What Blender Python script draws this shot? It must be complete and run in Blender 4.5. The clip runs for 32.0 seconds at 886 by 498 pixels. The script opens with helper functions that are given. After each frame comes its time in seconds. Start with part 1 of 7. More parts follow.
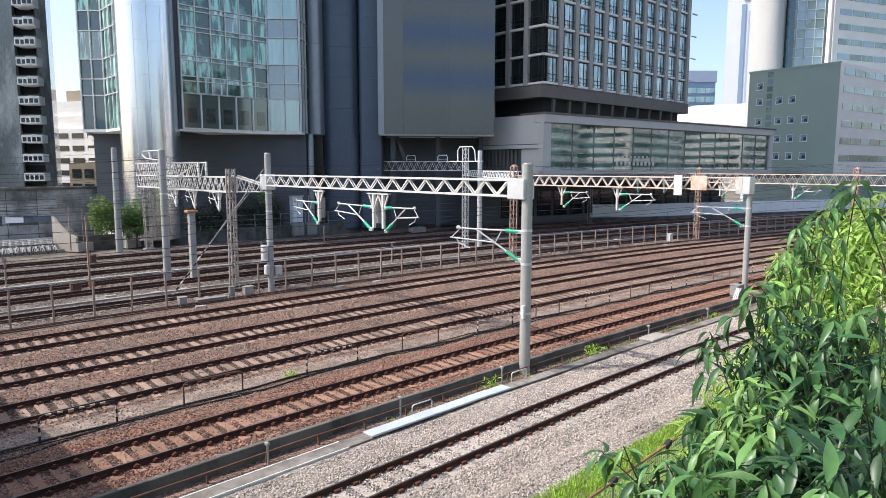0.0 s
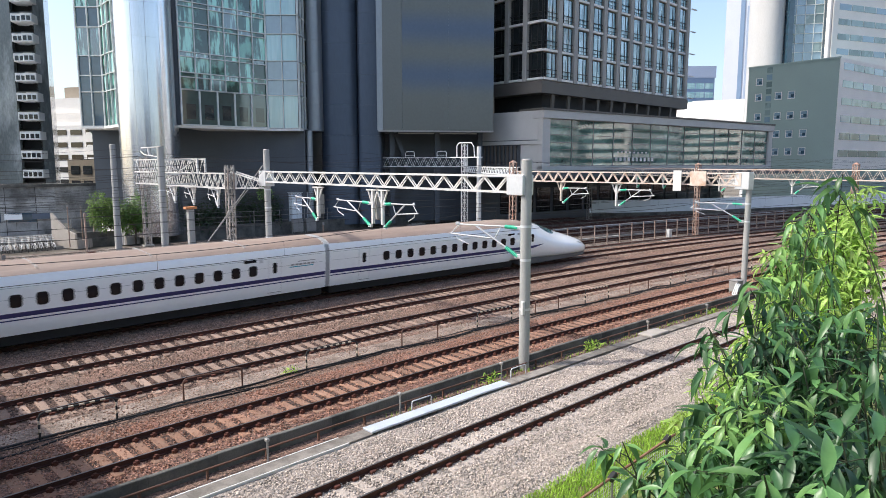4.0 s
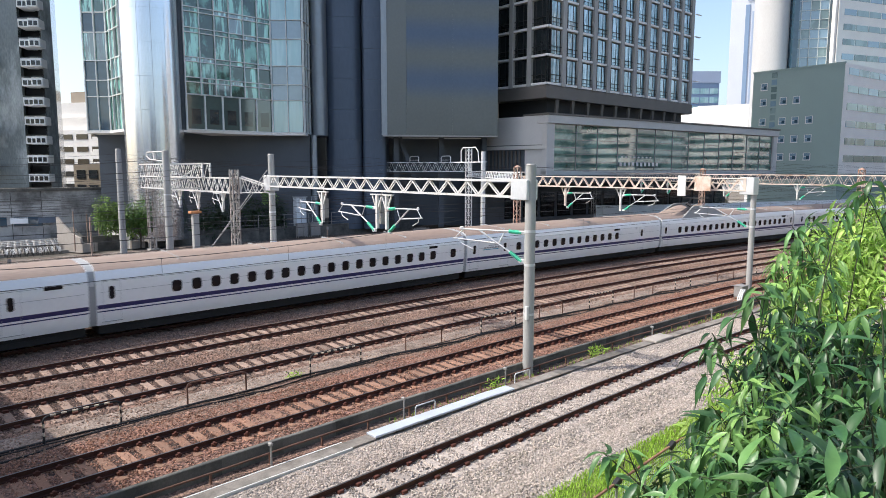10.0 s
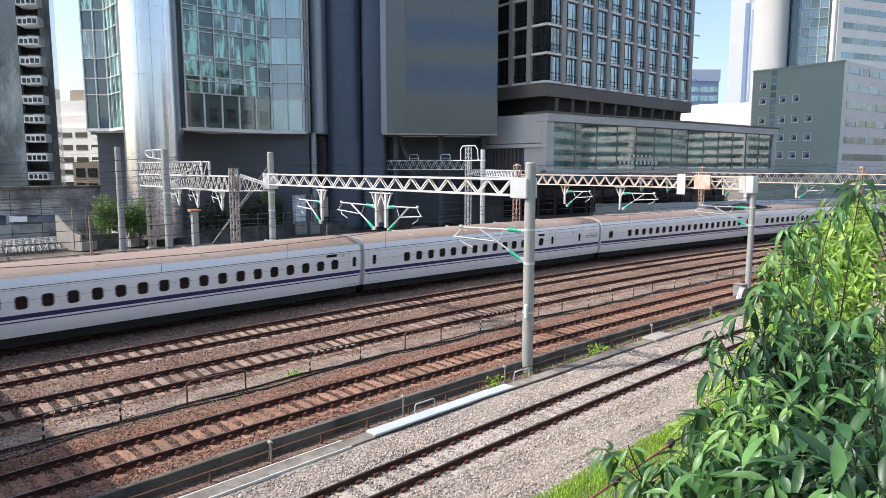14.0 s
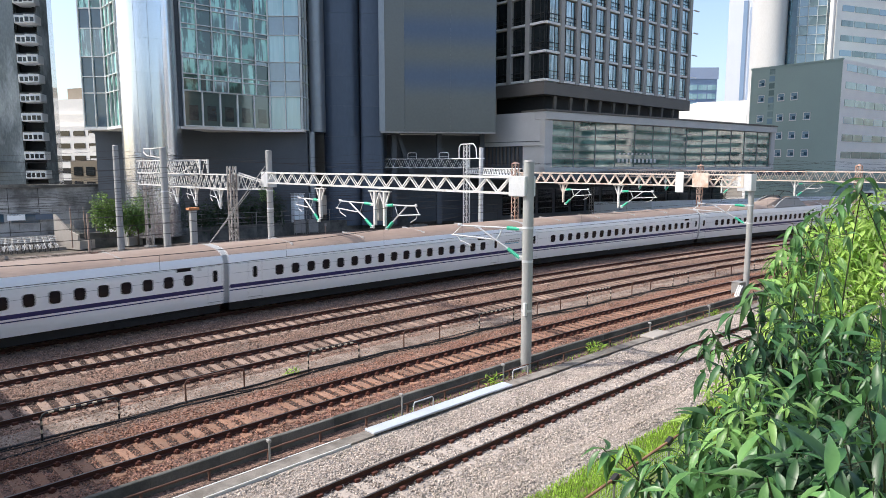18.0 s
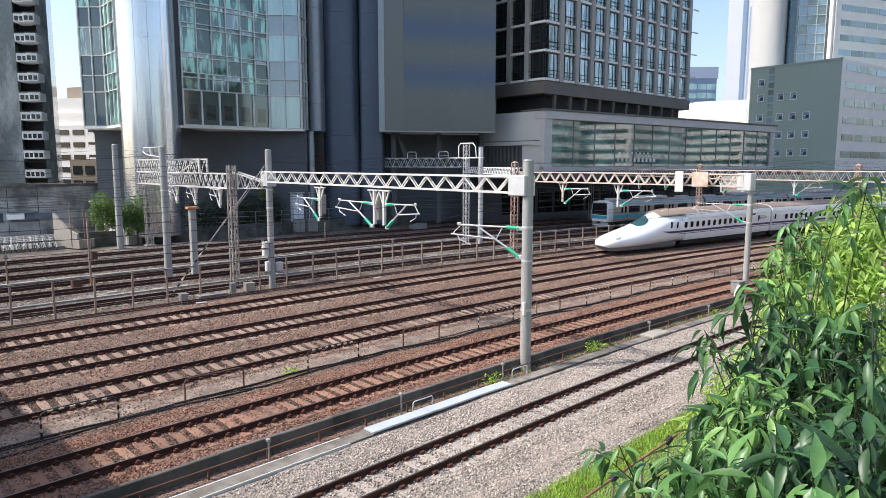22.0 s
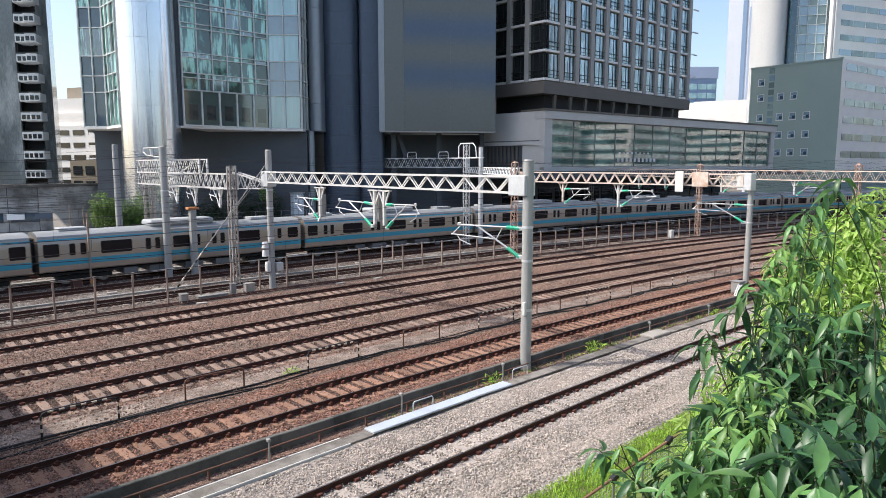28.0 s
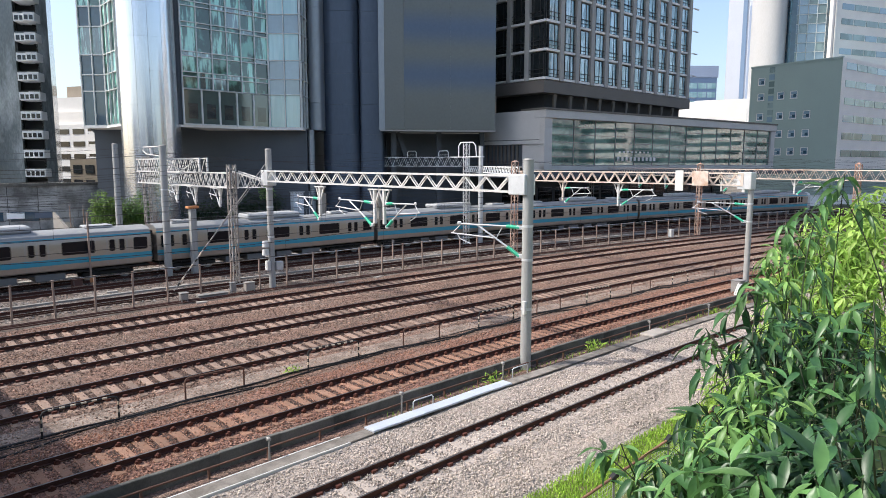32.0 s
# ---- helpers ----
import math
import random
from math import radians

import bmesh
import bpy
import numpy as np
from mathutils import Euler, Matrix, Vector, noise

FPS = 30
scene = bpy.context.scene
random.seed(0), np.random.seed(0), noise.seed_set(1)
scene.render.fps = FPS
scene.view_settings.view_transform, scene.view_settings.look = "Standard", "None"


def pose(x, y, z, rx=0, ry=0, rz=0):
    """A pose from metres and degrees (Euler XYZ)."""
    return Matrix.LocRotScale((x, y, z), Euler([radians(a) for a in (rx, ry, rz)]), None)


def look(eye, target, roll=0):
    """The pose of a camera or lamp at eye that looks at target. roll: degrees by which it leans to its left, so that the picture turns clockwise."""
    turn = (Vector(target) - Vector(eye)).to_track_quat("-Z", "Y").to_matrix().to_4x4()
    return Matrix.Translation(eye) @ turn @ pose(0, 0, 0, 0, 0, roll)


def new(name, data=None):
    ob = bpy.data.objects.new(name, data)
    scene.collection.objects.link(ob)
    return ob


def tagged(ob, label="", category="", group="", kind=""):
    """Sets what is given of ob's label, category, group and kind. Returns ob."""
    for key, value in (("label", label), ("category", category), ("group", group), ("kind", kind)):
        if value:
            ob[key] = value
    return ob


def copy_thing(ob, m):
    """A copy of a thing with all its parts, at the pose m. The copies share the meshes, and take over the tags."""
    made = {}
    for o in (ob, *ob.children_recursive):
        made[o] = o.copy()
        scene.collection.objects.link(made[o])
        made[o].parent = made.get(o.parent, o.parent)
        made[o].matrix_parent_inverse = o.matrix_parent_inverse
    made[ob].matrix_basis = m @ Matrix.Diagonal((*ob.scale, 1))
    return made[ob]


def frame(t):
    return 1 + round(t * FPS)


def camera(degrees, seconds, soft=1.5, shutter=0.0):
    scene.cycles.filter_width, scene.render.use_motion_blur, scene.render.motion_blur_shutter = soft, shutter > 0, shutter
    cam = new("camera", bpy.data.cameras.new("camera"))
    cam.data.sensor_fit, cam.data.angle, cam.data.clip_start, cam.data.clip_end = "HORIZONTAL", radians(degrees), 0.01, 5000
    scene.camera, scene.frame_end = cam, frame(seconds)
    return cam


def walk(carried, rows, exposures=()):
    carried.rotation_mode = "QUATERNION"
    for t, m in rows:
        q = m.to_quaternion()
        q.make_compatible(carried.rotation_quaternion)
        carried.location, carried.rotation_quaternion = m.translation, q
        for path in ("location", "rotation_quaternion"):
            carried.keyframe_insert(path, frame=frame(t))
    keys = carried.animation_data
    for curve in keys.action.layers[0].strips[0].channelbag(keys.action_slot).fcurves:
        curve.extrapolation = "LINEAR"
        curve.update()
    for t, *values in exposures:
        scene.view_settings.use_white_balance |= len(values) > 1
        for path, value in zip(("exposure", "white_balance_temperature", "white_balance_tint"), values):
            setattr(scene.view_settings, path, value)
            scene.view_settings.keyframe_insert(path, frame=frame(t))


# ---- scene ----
# ---- camera ----
EYE = Vector((0, 0, 8.06))


def aim(yaw, down, lean):
    y, d = radians(yaw), radians(down)
    way = Vector((-math.sin(y) * math.cos(d), math.cos(y) * math.cos(d), -math.sin(d)))
    return look(EYE, EYE + way * 10, lean)


cam = camera(67.75, 32.0, soft=0.8, shutter=0.16)
walk(cam, [(t, aim(a, b, c)) for t, a, b, c in (
    (0, 0.000, 6.991, 0.056), (0.5, -0.142, 7.360, 0.016), (1, -0.137, 7.504, 0.005), (1.5, -0.139, 7.498, -0.013),
    (2, -0.145, 7.521, -0.019), (2.5, -0.116, 7.518, -0.035), (3, -0.088, 7.429, -0.021), (3.5, -0.095, 7.320, -0.057),
    (5.5, 0.138, 7.361, 0.027), (6, 0.211, 7.336, -0.028), (6.5, 0.249, 7.231, 0.006), (7, 0.259, 7.147, 0.026),
    (7.5, 0.291, 7.075, 0.034), (8, 0.302, 7.004, 0.034), (8.5, 0.303, 6.989, 0.016), (9, 0.305, 6.927, 0.027),
    (9.5, 0.303, 6.917, 0.016), (10, 0.290, 6.921, 0.026), (10.5, 0.283, 6.994, 0.021), (11, 0.290, 7.020, 0.058),
    (11.5, 0.300, 7.061, 0.039), (12, 0.285, 7.069, 0.033), (12.5, 0.246, 7.068, 0.053), (13, 0.250, 7.076, 0.051),
    (13.5, 0.257, 7.082, 0.084), (14, 0.243, 7.068, 0.050), (14.5, 0.232, 7.075, 0.068), (16.5, 0.141, 7.157, 0.060),
    (17, 0.091, 7.212, 0.042), (17.5, 0.093, 7.221, 0.016), (18, 0.115, 7.221, 0.004), (18.5, 0.140, 7.220, 0.019),
    (19, 0.148, 7.228, 0.035), (19.5, 0.148, 7.228, 0.035), (20, 0.140, 7.221, 0.021), (20.5, 0.144, 7.231, 0.052),
    (21, 0.127, 7.263, 0.030), (21.5, 0.095, 7.273, 0.033), (22, 0.072, 7.286, 0.041), (22.5, 0.052, 7.270, 0.050),
    (23, 0.006, 7.251, 0.059), (23.5, -0.000, 7.270, 0.070), (24, -0.012, 7.261, 0.071), (24.5, -0.013, 7.251, 0.076),
    (25, 0.003, 7.247, 0.064), (25.5, 0.025, 7.287, 0.027), (27.5, 0.082, 7.289, 0.036), (28, 0.087, 7.276, 0.002),
    (28.5, 0.068, 7.273, 0.007), (29, 0.067, 7.289, 0.027), (29.5, 0.055, 7.300, 0.019), (30, 0.033, 7.322, 0.022),
    (30.5, 0.027, 7.309, 0.042), (31, 0.019, 7.330, 0.048), (31.5, 0.063, 7.359, 0.033), (32, 0.086, 7.362, 0.015),
)], exposures=((0.0, 0.04), (20.0, 0.04), (22.5, -0.04), (24.0, -0.1), (28.0, -0.05), (32.0, -0.03)))

# ---- light ----
SUN = Vector((-7.4, -0.8, 8.4)).normalized()
world = bpy.data.worlds.new("sky")
scene.world = world
world.use_nodes = True
wn = world.node_tree.nodes
sky = wn.new("ShaderNodeTexSky")
sky.sky_type = 'NISHITA'
sky.sun_disc = False
sky.sun_elevation = math.asin(SUN.z)
sky.sun_rotation = math.atan2(SUN.x, SUN.y)
sky.dust_density = 2.5
sky.ozone_density = 1.0
wn["Background"].inputs["Strength"].default_value = 0.26
world.node_tree.links.new(sky.outputs[0], wn["Background"].inputs[0])
sun = new("sun", bpy.data.lights.new("sun", 'SUN'))
sun.data.energy, sun.data.angle, sun.data.color = 4.7, radians(0.6), (1.0, 0.955, 0.885)
sun.matrix_world = look(SUN * 200, (0, 0, 0))


# ---- materials ----
def surf(name, color, rough=0.6, metal=0.0, var=0.25, scale=1.5, fine=30.0, bump=0.15, color2=None, mix=(0.42, 0.62),
         island=0.0, spec=0.5, stretch=(1, 1, 1), dist=0.01, voronoi=False, coat=0.0, world=False, patch=0.6):
    """Base colour with variation at two scales, an optional second colour in patches, and fine relief."""
    m = bpy.data.materials.new(name)
    m.use_nodes = True
    t = m.node_tree
    n, ln = t.nodes, t.links.new
    b = n["Principled BSDF"]
    b.inputs["Roughness"].default_value = rough
    b.inputs["Metallic"].default_value = metal
    b.inputs["Specular IOR Level"].default_value = spec
    b.inputs["Coat Weight"].default_value = coat
    tc, info = n.new("ShaderNodeTexCoord"), n.new("ShaderNodeObjectInfo")
    mul = n.new("ShaderNodeVectorMath")
    mul.operation = 'MULTIPLY_ADD'
    mul.inputs[1].default_value = stretch
    off = n.new("ShaderNodeMath")
    off.operation = 'MULTIPLY'
    off.inputs[1].default_value = 37.0
    ln(info.outputs["Random"], off.inputs[0])
    if world:
        ln(n.new("ShaderNodeNewGeometry").outputs["Position"], mul.inputs[0])
        mul.inputs[2].default_value = (0, 0, 0)
    else:
        ln(tc.outputs["Object"], mul.inputs[0])
        ln(off.outputs[0], mul.inputs[2])
    big, small = n.new("ShaderNodeTexNoise"), n.new("ShaderNodeTexNoise")
    for q, s, d in ((big, scale, 4.0), (small, fine, 3.0)):
        q.inputs["Scale"].default_value = s
        q.inputs["Detail"].default_value = d
        ln(mul.outputs[0], q.inputs["Vector"])
    grain = small.outputs["Fac"]
    if voronoi:
        vo = n.new("ShaderNodeTexVoronoi")
        vo.inputs["Scale"].default_value = fine
        ln(mul.outputs[0], vo.inputs["Vector"])
        sepc = n.new("ShaderNodeSeparateColor")
        ln(vo.outputs["Color"], sepc.inputs[0])
        grain = sepc.outputs[0]
    # value = 1 + var * (big + grain - 1)
    add = n.new("ShaderNodeMath")
    ln(big.outputs["Fac"], add.inputs[0])
    ln(grain, add.inputs[1])
    tune = n.new("ShaderNodeMath")
    tune.operation = 'MULTIPLY_ADD'
    tune.inputs[1].default_value = var * 1.6
    tune.inputs[2].default_value = 1.0 - var * 1.6
    ln(add.outputs[0], tune.inputs[0])
    value = tune.outputs[0]
    if island:
        rnd = info.outputs["Random"]
        geo = n.new("ShaderNodeNewGeometry")
        both = n.new("ShaderNodeMath")
        ln(rnd, both.inputs[0])
        ln(geo.outputs["Random Per Island"], both.inputs[1])
        fr = n.new("ShaderNodeMath")
        fr.operation = 'FRACT'
        ln(both.outputs[0], fr.inputs[0])
        k = n.new("ShaderNodeMath")
        k.operation = 'MULTIPLY_ADD'
        k.inputs[1].default_value = island
        k.inputs[2].default_value = 1.0 - island * 0.5
        ln(fr.outputs[0], k.inputs[0])
        mm = n.new("ShaderNodeMath")
        mm.operation = 'MULTIPLY'
        ln(value, mm.inputs[0])
        ln(k.outputs[0], mm.inputs[1])
        value = mm.outputs[0]
    col = n.new("ShaderNodeRGB")
    col.outputs[0].default_value = (*color, 1)
    base = col.outputs[0]
    if color2:
        ramp = n.new("ShaderNodeMapRange")
        ramp.inputs["From Min"].default_value, ramp.inputs["From Max"].default_value = mix
        pn = n.new("ShaderNodeTexNoise")
        pn.inputs["Scale"].default_value = scale * patch
        pn.inputs["Detail"].default_value = 6.0
        pn.inputs["Roughness"].default_value = 0.65
        ln(mul.outputs[0], pn.inputs["Vector"])
        ln(pn.outputs["Fac"], ramp.inputs["Value"])
        mx = n.new("ShaderNodeMix")
        mx.data_type = 'RGBA'
        mx.inputs[7].default_value = (*color2, 1)
        ln(base, mx.inputs[6])
        ln(ramp.outputs[0], mx.inputs[0])
        base = mx.outputs[2]
    sc = n.new("ShaderNodeVectorMath")
    sc.operation = 'SCALE'
    ln(base, sc.inputs[0])
    ln(value, sc.inputs["Scale"])
    ln(sc.outputs[0], b.inputs["Base Color"])
    if bump:
        bp = n.new("ShaderNodeBump")
        bp.inputs["Strength"].default_value = bump
        bp.inputs["Distance"].default_value = dist
        ln(vo.outputs["Distance"] if voronoi else small.outputs["Fac"], bp.inputs["Height"])
        ln(bp.outputs[0], b.inputs["Normal"])
    return m


def glassy(name, color, rough=0.06, var=0.2, scale=0.4, wave=0.02, spec=0.8, coat=0.0, ior=1.6, color2=None, mix=(0.5, 0.6), stretch=(1, 1, 1), world=False):
    """Tinted window glass seen against a dark room: glossy and a little uneven. color2 paints reflections into it."""
    m = surf(name, color, rough=rough, var=var, scale=scale, fine=2.0, bump=wave, spec=0.5, dist=0.05, coat=coat, island=0.25, color2=color2, mix=mix, stretch=stretch, world=world, patch=1.0)
    m.node_tree.nodes["Principled BSDF"].inputs["IOR"].default_value = ior
    return m


M = {}
M["ballast_brown"] = surf("ballast_brown", (0.19, 0.112, 0.084), 0.9, var=0.8, scale=0.7, fine=14, bump=0.9, dist=0.05, voronoi=True,
                          color2=(0.17, 0.12, 0.095))
M["ballast_red"] = surf("ballast_red", (0.21, 0.108, 0.08), 0.9, var=0.8, scale=0.8, fine=14, bump=0.9, dist=0.05, voronoi=True,
                        color2=(0.19, 0.12, 0.09))
M["ballast_pale"] = surf("ballast_pale", (0.36, 0.31, 0.275), 0.9, var=0.6, scale=0.8, fine=15, bump=1.0, dist=0.05, voronoi=True,
                         color2=(0.28, 0.24, 0.21))
M["ballast_grey"] = surf("ballast_grey", (0.115, 0.085, 0.07), 0.9, var=0.8, scale=0.8, fine=10, bump=0.9, dist=0.05, voronoi=True,
                         color2=(0.19, 0.165, 0.145), mix=(0.5, 0.62))
M["stone_pale"] = surf("stone_pale", (0.46, 0.395, 0.35), 0.9, var=0.2, scale=5, fine=60, bump=0.2, island=0.6)
M["stone_grey"] = surf("stone_grey", (0.27, 0.24, 0.215), 0.9, var=0.2, scale=5, fine=60, bump=0.2, island=1.2)
M["stone_brown"] = surf("stone_brown", (0.275, 0.18, 0.135), 0.9, var=0.2, scale=5, fine=60, bump=0.2, island=1.1)
M["stone_red"] = surf("stone_red", (0.30, 0.16, 0.11), 0.9, var=0.2, scale=5, fine=60, bump=0.2, island=1.0)
M["ballast_crib"] = surf("ballast_crib", (0.078, 0.045, 0.034), 0.9, var=0.8, scale=0.8, fine=14, bump=0.9, dist=0.05, voronoi=True)
M["sleeper_dull"] = surf("sleeper_dull", (0.23, 0.175, 0.145), 0.9, var=0.35, scale=3, fine=25, bump=0.3, island=0.6)
M["earth"] = surf("earth", (0.16, 0.14, 0.115), 0.95, var=0.4, scale=0.3, fine=6, bump=0.5, dist=0.05)
M["rail_rust"] = surf("rail_rust", (0.064, 0.022, 0.015), 0.8, var=0.4, scale=1.0, fine=25, bump=0.2)
M["rail_top"] = surf("rail_top", (0.20, 0.19, 0.19), 0.33, metal=0.8, var=0.2, scale=1, fine=8, bump=0.05)
M["sleeper_tan"] = surf("sleeper_tan", (0.285, 0.195, 0.15), 0.9, var=0.35, scale=3, fine=25, bump=0.3, island=0.6, color2=(0.25, 0.18, 0.145))
M["sleeper_red"] = surf("sleeper_red", (0.255, 0.15, 0.105), 0.9, var=0.35, scale=3, fine=25, bump=0.3, island=0.5, color2=(0.27, 0.145, 0.095))
M["sleeper_pale"] = surf("sleeper_pale", (0.36, 0.31, 0.275), 0.85, var=0.25, scale=3, fine=25, bump=0.2, island=0.35)
M["clip"] = surf("clip", (0.10, 0.031, 0.02), 0.8, var=0.4, scale=4, fine=30, bump=0.2)
M["concrete"] = surf("concrete", (0.30, 0.29, 0.27), 0.88, var=0.35, scale=1.2, fine=22, bump=0.25, color2=(0.20, 0.19, 0.175))
M["concrete_dark"] = surf("concrete_dark", (0.14, 0.135, 0.122), 0.9, var=0.4, scale=0.9, fine=20, bump=0.25, color2=(0.06, 0.06, 0.055))
M["concrete_pale"] = surf("concrete_pale", (0.36, 0.325, 0.29), 0.85, var=0.22, scale=1.5, fine=22, bump=0.2)
M["pole_concrete"] = surf("pole_concrete", (0.34, 0.34, 0.33), 0.75, var=0.25, scale=1.5, fine=18, bump=0.12, stretch=(3, 3, 0.4))
M["white_cover"] = surf("white_cover", (0.46, 0.50, 0.56), 0.6, var=0.14, scale=1.2, fine=20, bump=0.06)
M["galv"] = surf("galv", (0.60, 0.61, 0.62), 0.5, metal=0.35, var=0.22, scale=2.0, fine=25, bump=0.06)
M["galv_dull"] = surf("galv_dull", (0.30, 0.29, 0.28), 0.6, metal=0.3, var=0.3, scale=2.0, fine=25, bump=0.08)
M["beam_white"] = surf("beam_white", (0.60, 0.59, 0.57), 0.55, metal=0.1, var=0.22, scale=2.0, fine=20, bump=0.06, color2=(0.47, 0.42, 0.38), mix=(0.55, 0.72))
# whiter copy of beam_white: sunlight on the far beams is in the colour
M["beam_sunlit"] = surf("beam_sunlit", (0.86, 0.87, 0.88), 0.5, var=0.12, scale=2.0, fine=20, bump=0.04)
M["beam_rust"] = surf("beam_rust", (0.62, 0.53, 0.46), 0.65, metal=0.05, var=0.25, scale=1.2, fine=20, bump=0.08, color2=(0.45, 0.29, 0.20), mix=(0.54, 0.68))
M["lattice_rust"] = surf("lattice_rust", (0.44, 0.33, 0.27), 0.7, var=0.35, scale=1.2, fine=20, bump=0.1, color2=(0.30, 0.14, 0.09))
M["lattice_grey"] = surf("lattice_grey", (0.36, 0.345, 0.33), 0.6, metal=0.1, var=0.3, scale=2, fine=20, bump=0.1, color2=(0.24, 0.20, 0.175))
M["fence_brown"] = surf("fence_brown", (0.31, 0.225, 0.18), 0.75, var=0.35, scale=2, fine=20, bump=0.1)
M["wire"] = surf("wire", (0.055, 0.05, 0.05), 0.6, metal=0.3, var=0.2, scale=3, fine=20, bump=0)
M["insulator"] = surf("insulator", (0.045, 0.48, 0.29), 0.35, var=0.12, scale=4, fine=20, bump=0.03)
M["box_white"] = surf("box_white", (0.62, 0.62, 0.60), 0.55, var=0.15, scale=2, fine=18, bump=0.05)
M["orange"] = surf("orange", (0.52, 0.22, 0.09), 0.7, var=0.3, scale=4, fine=25, bump=0.1)
M["red_box"] = surf("red_box", (0.115, 0.05, 0.038), 0.75, var=0.3, scale=3, fine=25, bump=0.1)
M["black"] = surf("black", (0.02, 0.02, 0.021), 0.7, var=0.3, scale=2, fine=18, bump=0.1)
M["yellow"] = surf("yellow", (0.62, 0.52, 0.40), 0.6, var=0.3, scale=4, fine=25, bump=0.05)

# ---- geometry helpers ----
class Geo:
    def __init__(self):
        self.v, self.f = [], []

    def add(self, v, f):
        k = len(self.v)
        self.v += [tuple(p) for p in v]
        self.f += [tuple(i + k for i in q) for q in f]
        return self

    def box(self, x0, y0, z0, x1, y1, z1, m=None):
        v = [Vector((x, y, z)) for z in (z0, z1) for y in (y0, y1) for x in (x0, x1)]
        if m is not None:
            v = [m @ p for p in v]
        return self.add(v, ((0, 2, 3, 1), (4, 5, 7, 6), (0, 1, 5, 4), (2, 6, 7, 3), (0, 4, 6, 2), (1, 3, 7, 5)))

    def cbox(self, x0, y0, z0, x1, y1, z1, c=0.02, m=None):
        """A box with chamfered edges."""
        v, f, idx = [], [], {}
        X, Y, Z = (x0, x1), (y0, y1), (z0, z1)
        for i in (0, 1):
            for j in (0, 1):
                for k in (0, 1):
                    sx, sy, sz = 1 - 2 * i, 1 - 2 * j, 1 - 2 * k
                    for a, d in enumerate(((0, c, c), (c, 0, c), (c, c, 0))):
                        idx[i, j, k, a] = len(v)
                        v.append(Vector((X[i] + sx * d[0], Y[j] + sy * d[1], Z[k] + sz * d[2])))
        for a in range(3):
            b, e = (a + 1) % 3, (a + 2) % 3
            for side in (0, 1):
                q = []
                for o1, o2 in ((0, 0), (1, 0), (1, 1), (0, 1)):
                    key = [0, 0, 0]
                    key[a], key[b], key[e] = side, o1, o2
                    q.append(idx[(*key, a)])
                f.append(q if side else q[::-1])
            for o1 in (0, 1):
                for o2 in (0, 1):
                    k0, k1 = [0, 0, 0], [0, 0, 0]
                    k0[b], k0[e], k0[a] = o1, o2, 0
                    k1[b], k1[e], k1[a] = o1, o2, 1
                    q = [idx[(*k0, b)], idx[(*k0, e)], idx[(*k1, e)], idx[(*k1, b)]]
                    f.append(q if o1 == o2 else q[::-1])
        for i in (0, 1):
            for j in (0, 1):
                for k in (0, 1):
                    q = [idx[i, j, k, 0], idx[i, j, k, 1], idx[i, j, k, 2]]
                    f.append(q[::-1] if (i + j + k) % 2 else q)
        if m is not None:
            v = [m @ p for p in v]
        return self.add(v, f)

    def bar(self, p, q, w, h, up=(0, 0, 1)):
        """A straight bar from p to q, w wide, h high."""
        p, q = Vector(p), Vector(q)
        d = q - p
        L = d.length
        x = d.normalized()
        u = Vector(up)
        if abs(x.dot(u)) > 0.98:
            u = Vector((1, 0, 0))
        y = u.cross(x).normalized()
        z = x.cross(y)
        m = Matrix((x, y, z)).transposed().to_4x4()
        m.translation = p
        return self.box(0, -w / 2, -h / 2, L, w / 2, h / 2, m)

    def tube(self, p, q, r, n=8, r2=None):
        return self.pipe((p, q), r, n, r2)

    def pipe(self, pts, r, n=6, r2=None):
        pts = [Vector(p) for p in pts]
        r2 = r if r2 is None else r2
        v, f = [], []
        m = len(pts)
        ref = Vector((0, 0, 1))
        for i, p in enumerate(pts):
            d = (pts[min(i + 1, m - 1)] - pts[max(i - 1, 0)]).normalized()
            if abs(d.dot(ref)) > 0.95:
                ref = Vector((1, 0, 0)) if abs(d.x) < 0.9 else Vector((0, 1, 0))
            a = d.cross(ref).normalized()
            b = d.cross(a)
            ref = -b if b.dot(ref) < 0 else b
            a = d.cross(ref).normalized()
            b = ref
            rr = r + (r2 - r) * i / max(1, m - 1)
            for k in range(n):
                t = 2 * math.pi * k / n
                v.append(p + a * (rr * math.cos(t)) + b * (rr * math.sin(t)))
        for i in range(m - 1):
            for k in range(n):
                k2 = (k + 1) % n
                f.append((i * n + k, (i + 1) * n + k, (i + 1) * n + k2, i * n + k2))
        f.append(tuple(range(n)))
        f.append(tuple(reversed(range((m - 1) * n, m * n))))
        return self.add(v, f)

    def loft(self, rings, closed=True, caps=True):
        n = len(rings[0])
        v = [p for r in rings for p in r]
        f = []
        for i in range(len(rings) - 1):
            for k in range(n if closed else n - 1):
                k2 = (k + 1) % n
                f.append((i * n + k, i * n + k2, (i + 1) * n + k2, (i + 1) * n + k))
        if caps and closed:
            f.append(tuple(reversed(range(n))))
            f.append(tuple(range((len(rings) - 1) * n, len(rings) * n)))
        return self.add(v, f)

    def quad(self, a, b, c, d):
        return self.add((a, b, c, d), ((0, 1, 2, 3),))

    def mesh(self, name, mat, smooth=None):
        me = bpy.data.meshes.new(name)
        me.from_pydata(self.v, [], self.f)
        me.materials.append(mat)
        if smooth:
            me.polygons.foreach_set("use_smooth", [True] * len(me.polygons))
            me.set_sharp_from_angle(angle=radians(smooth))
        me.update()
        return me


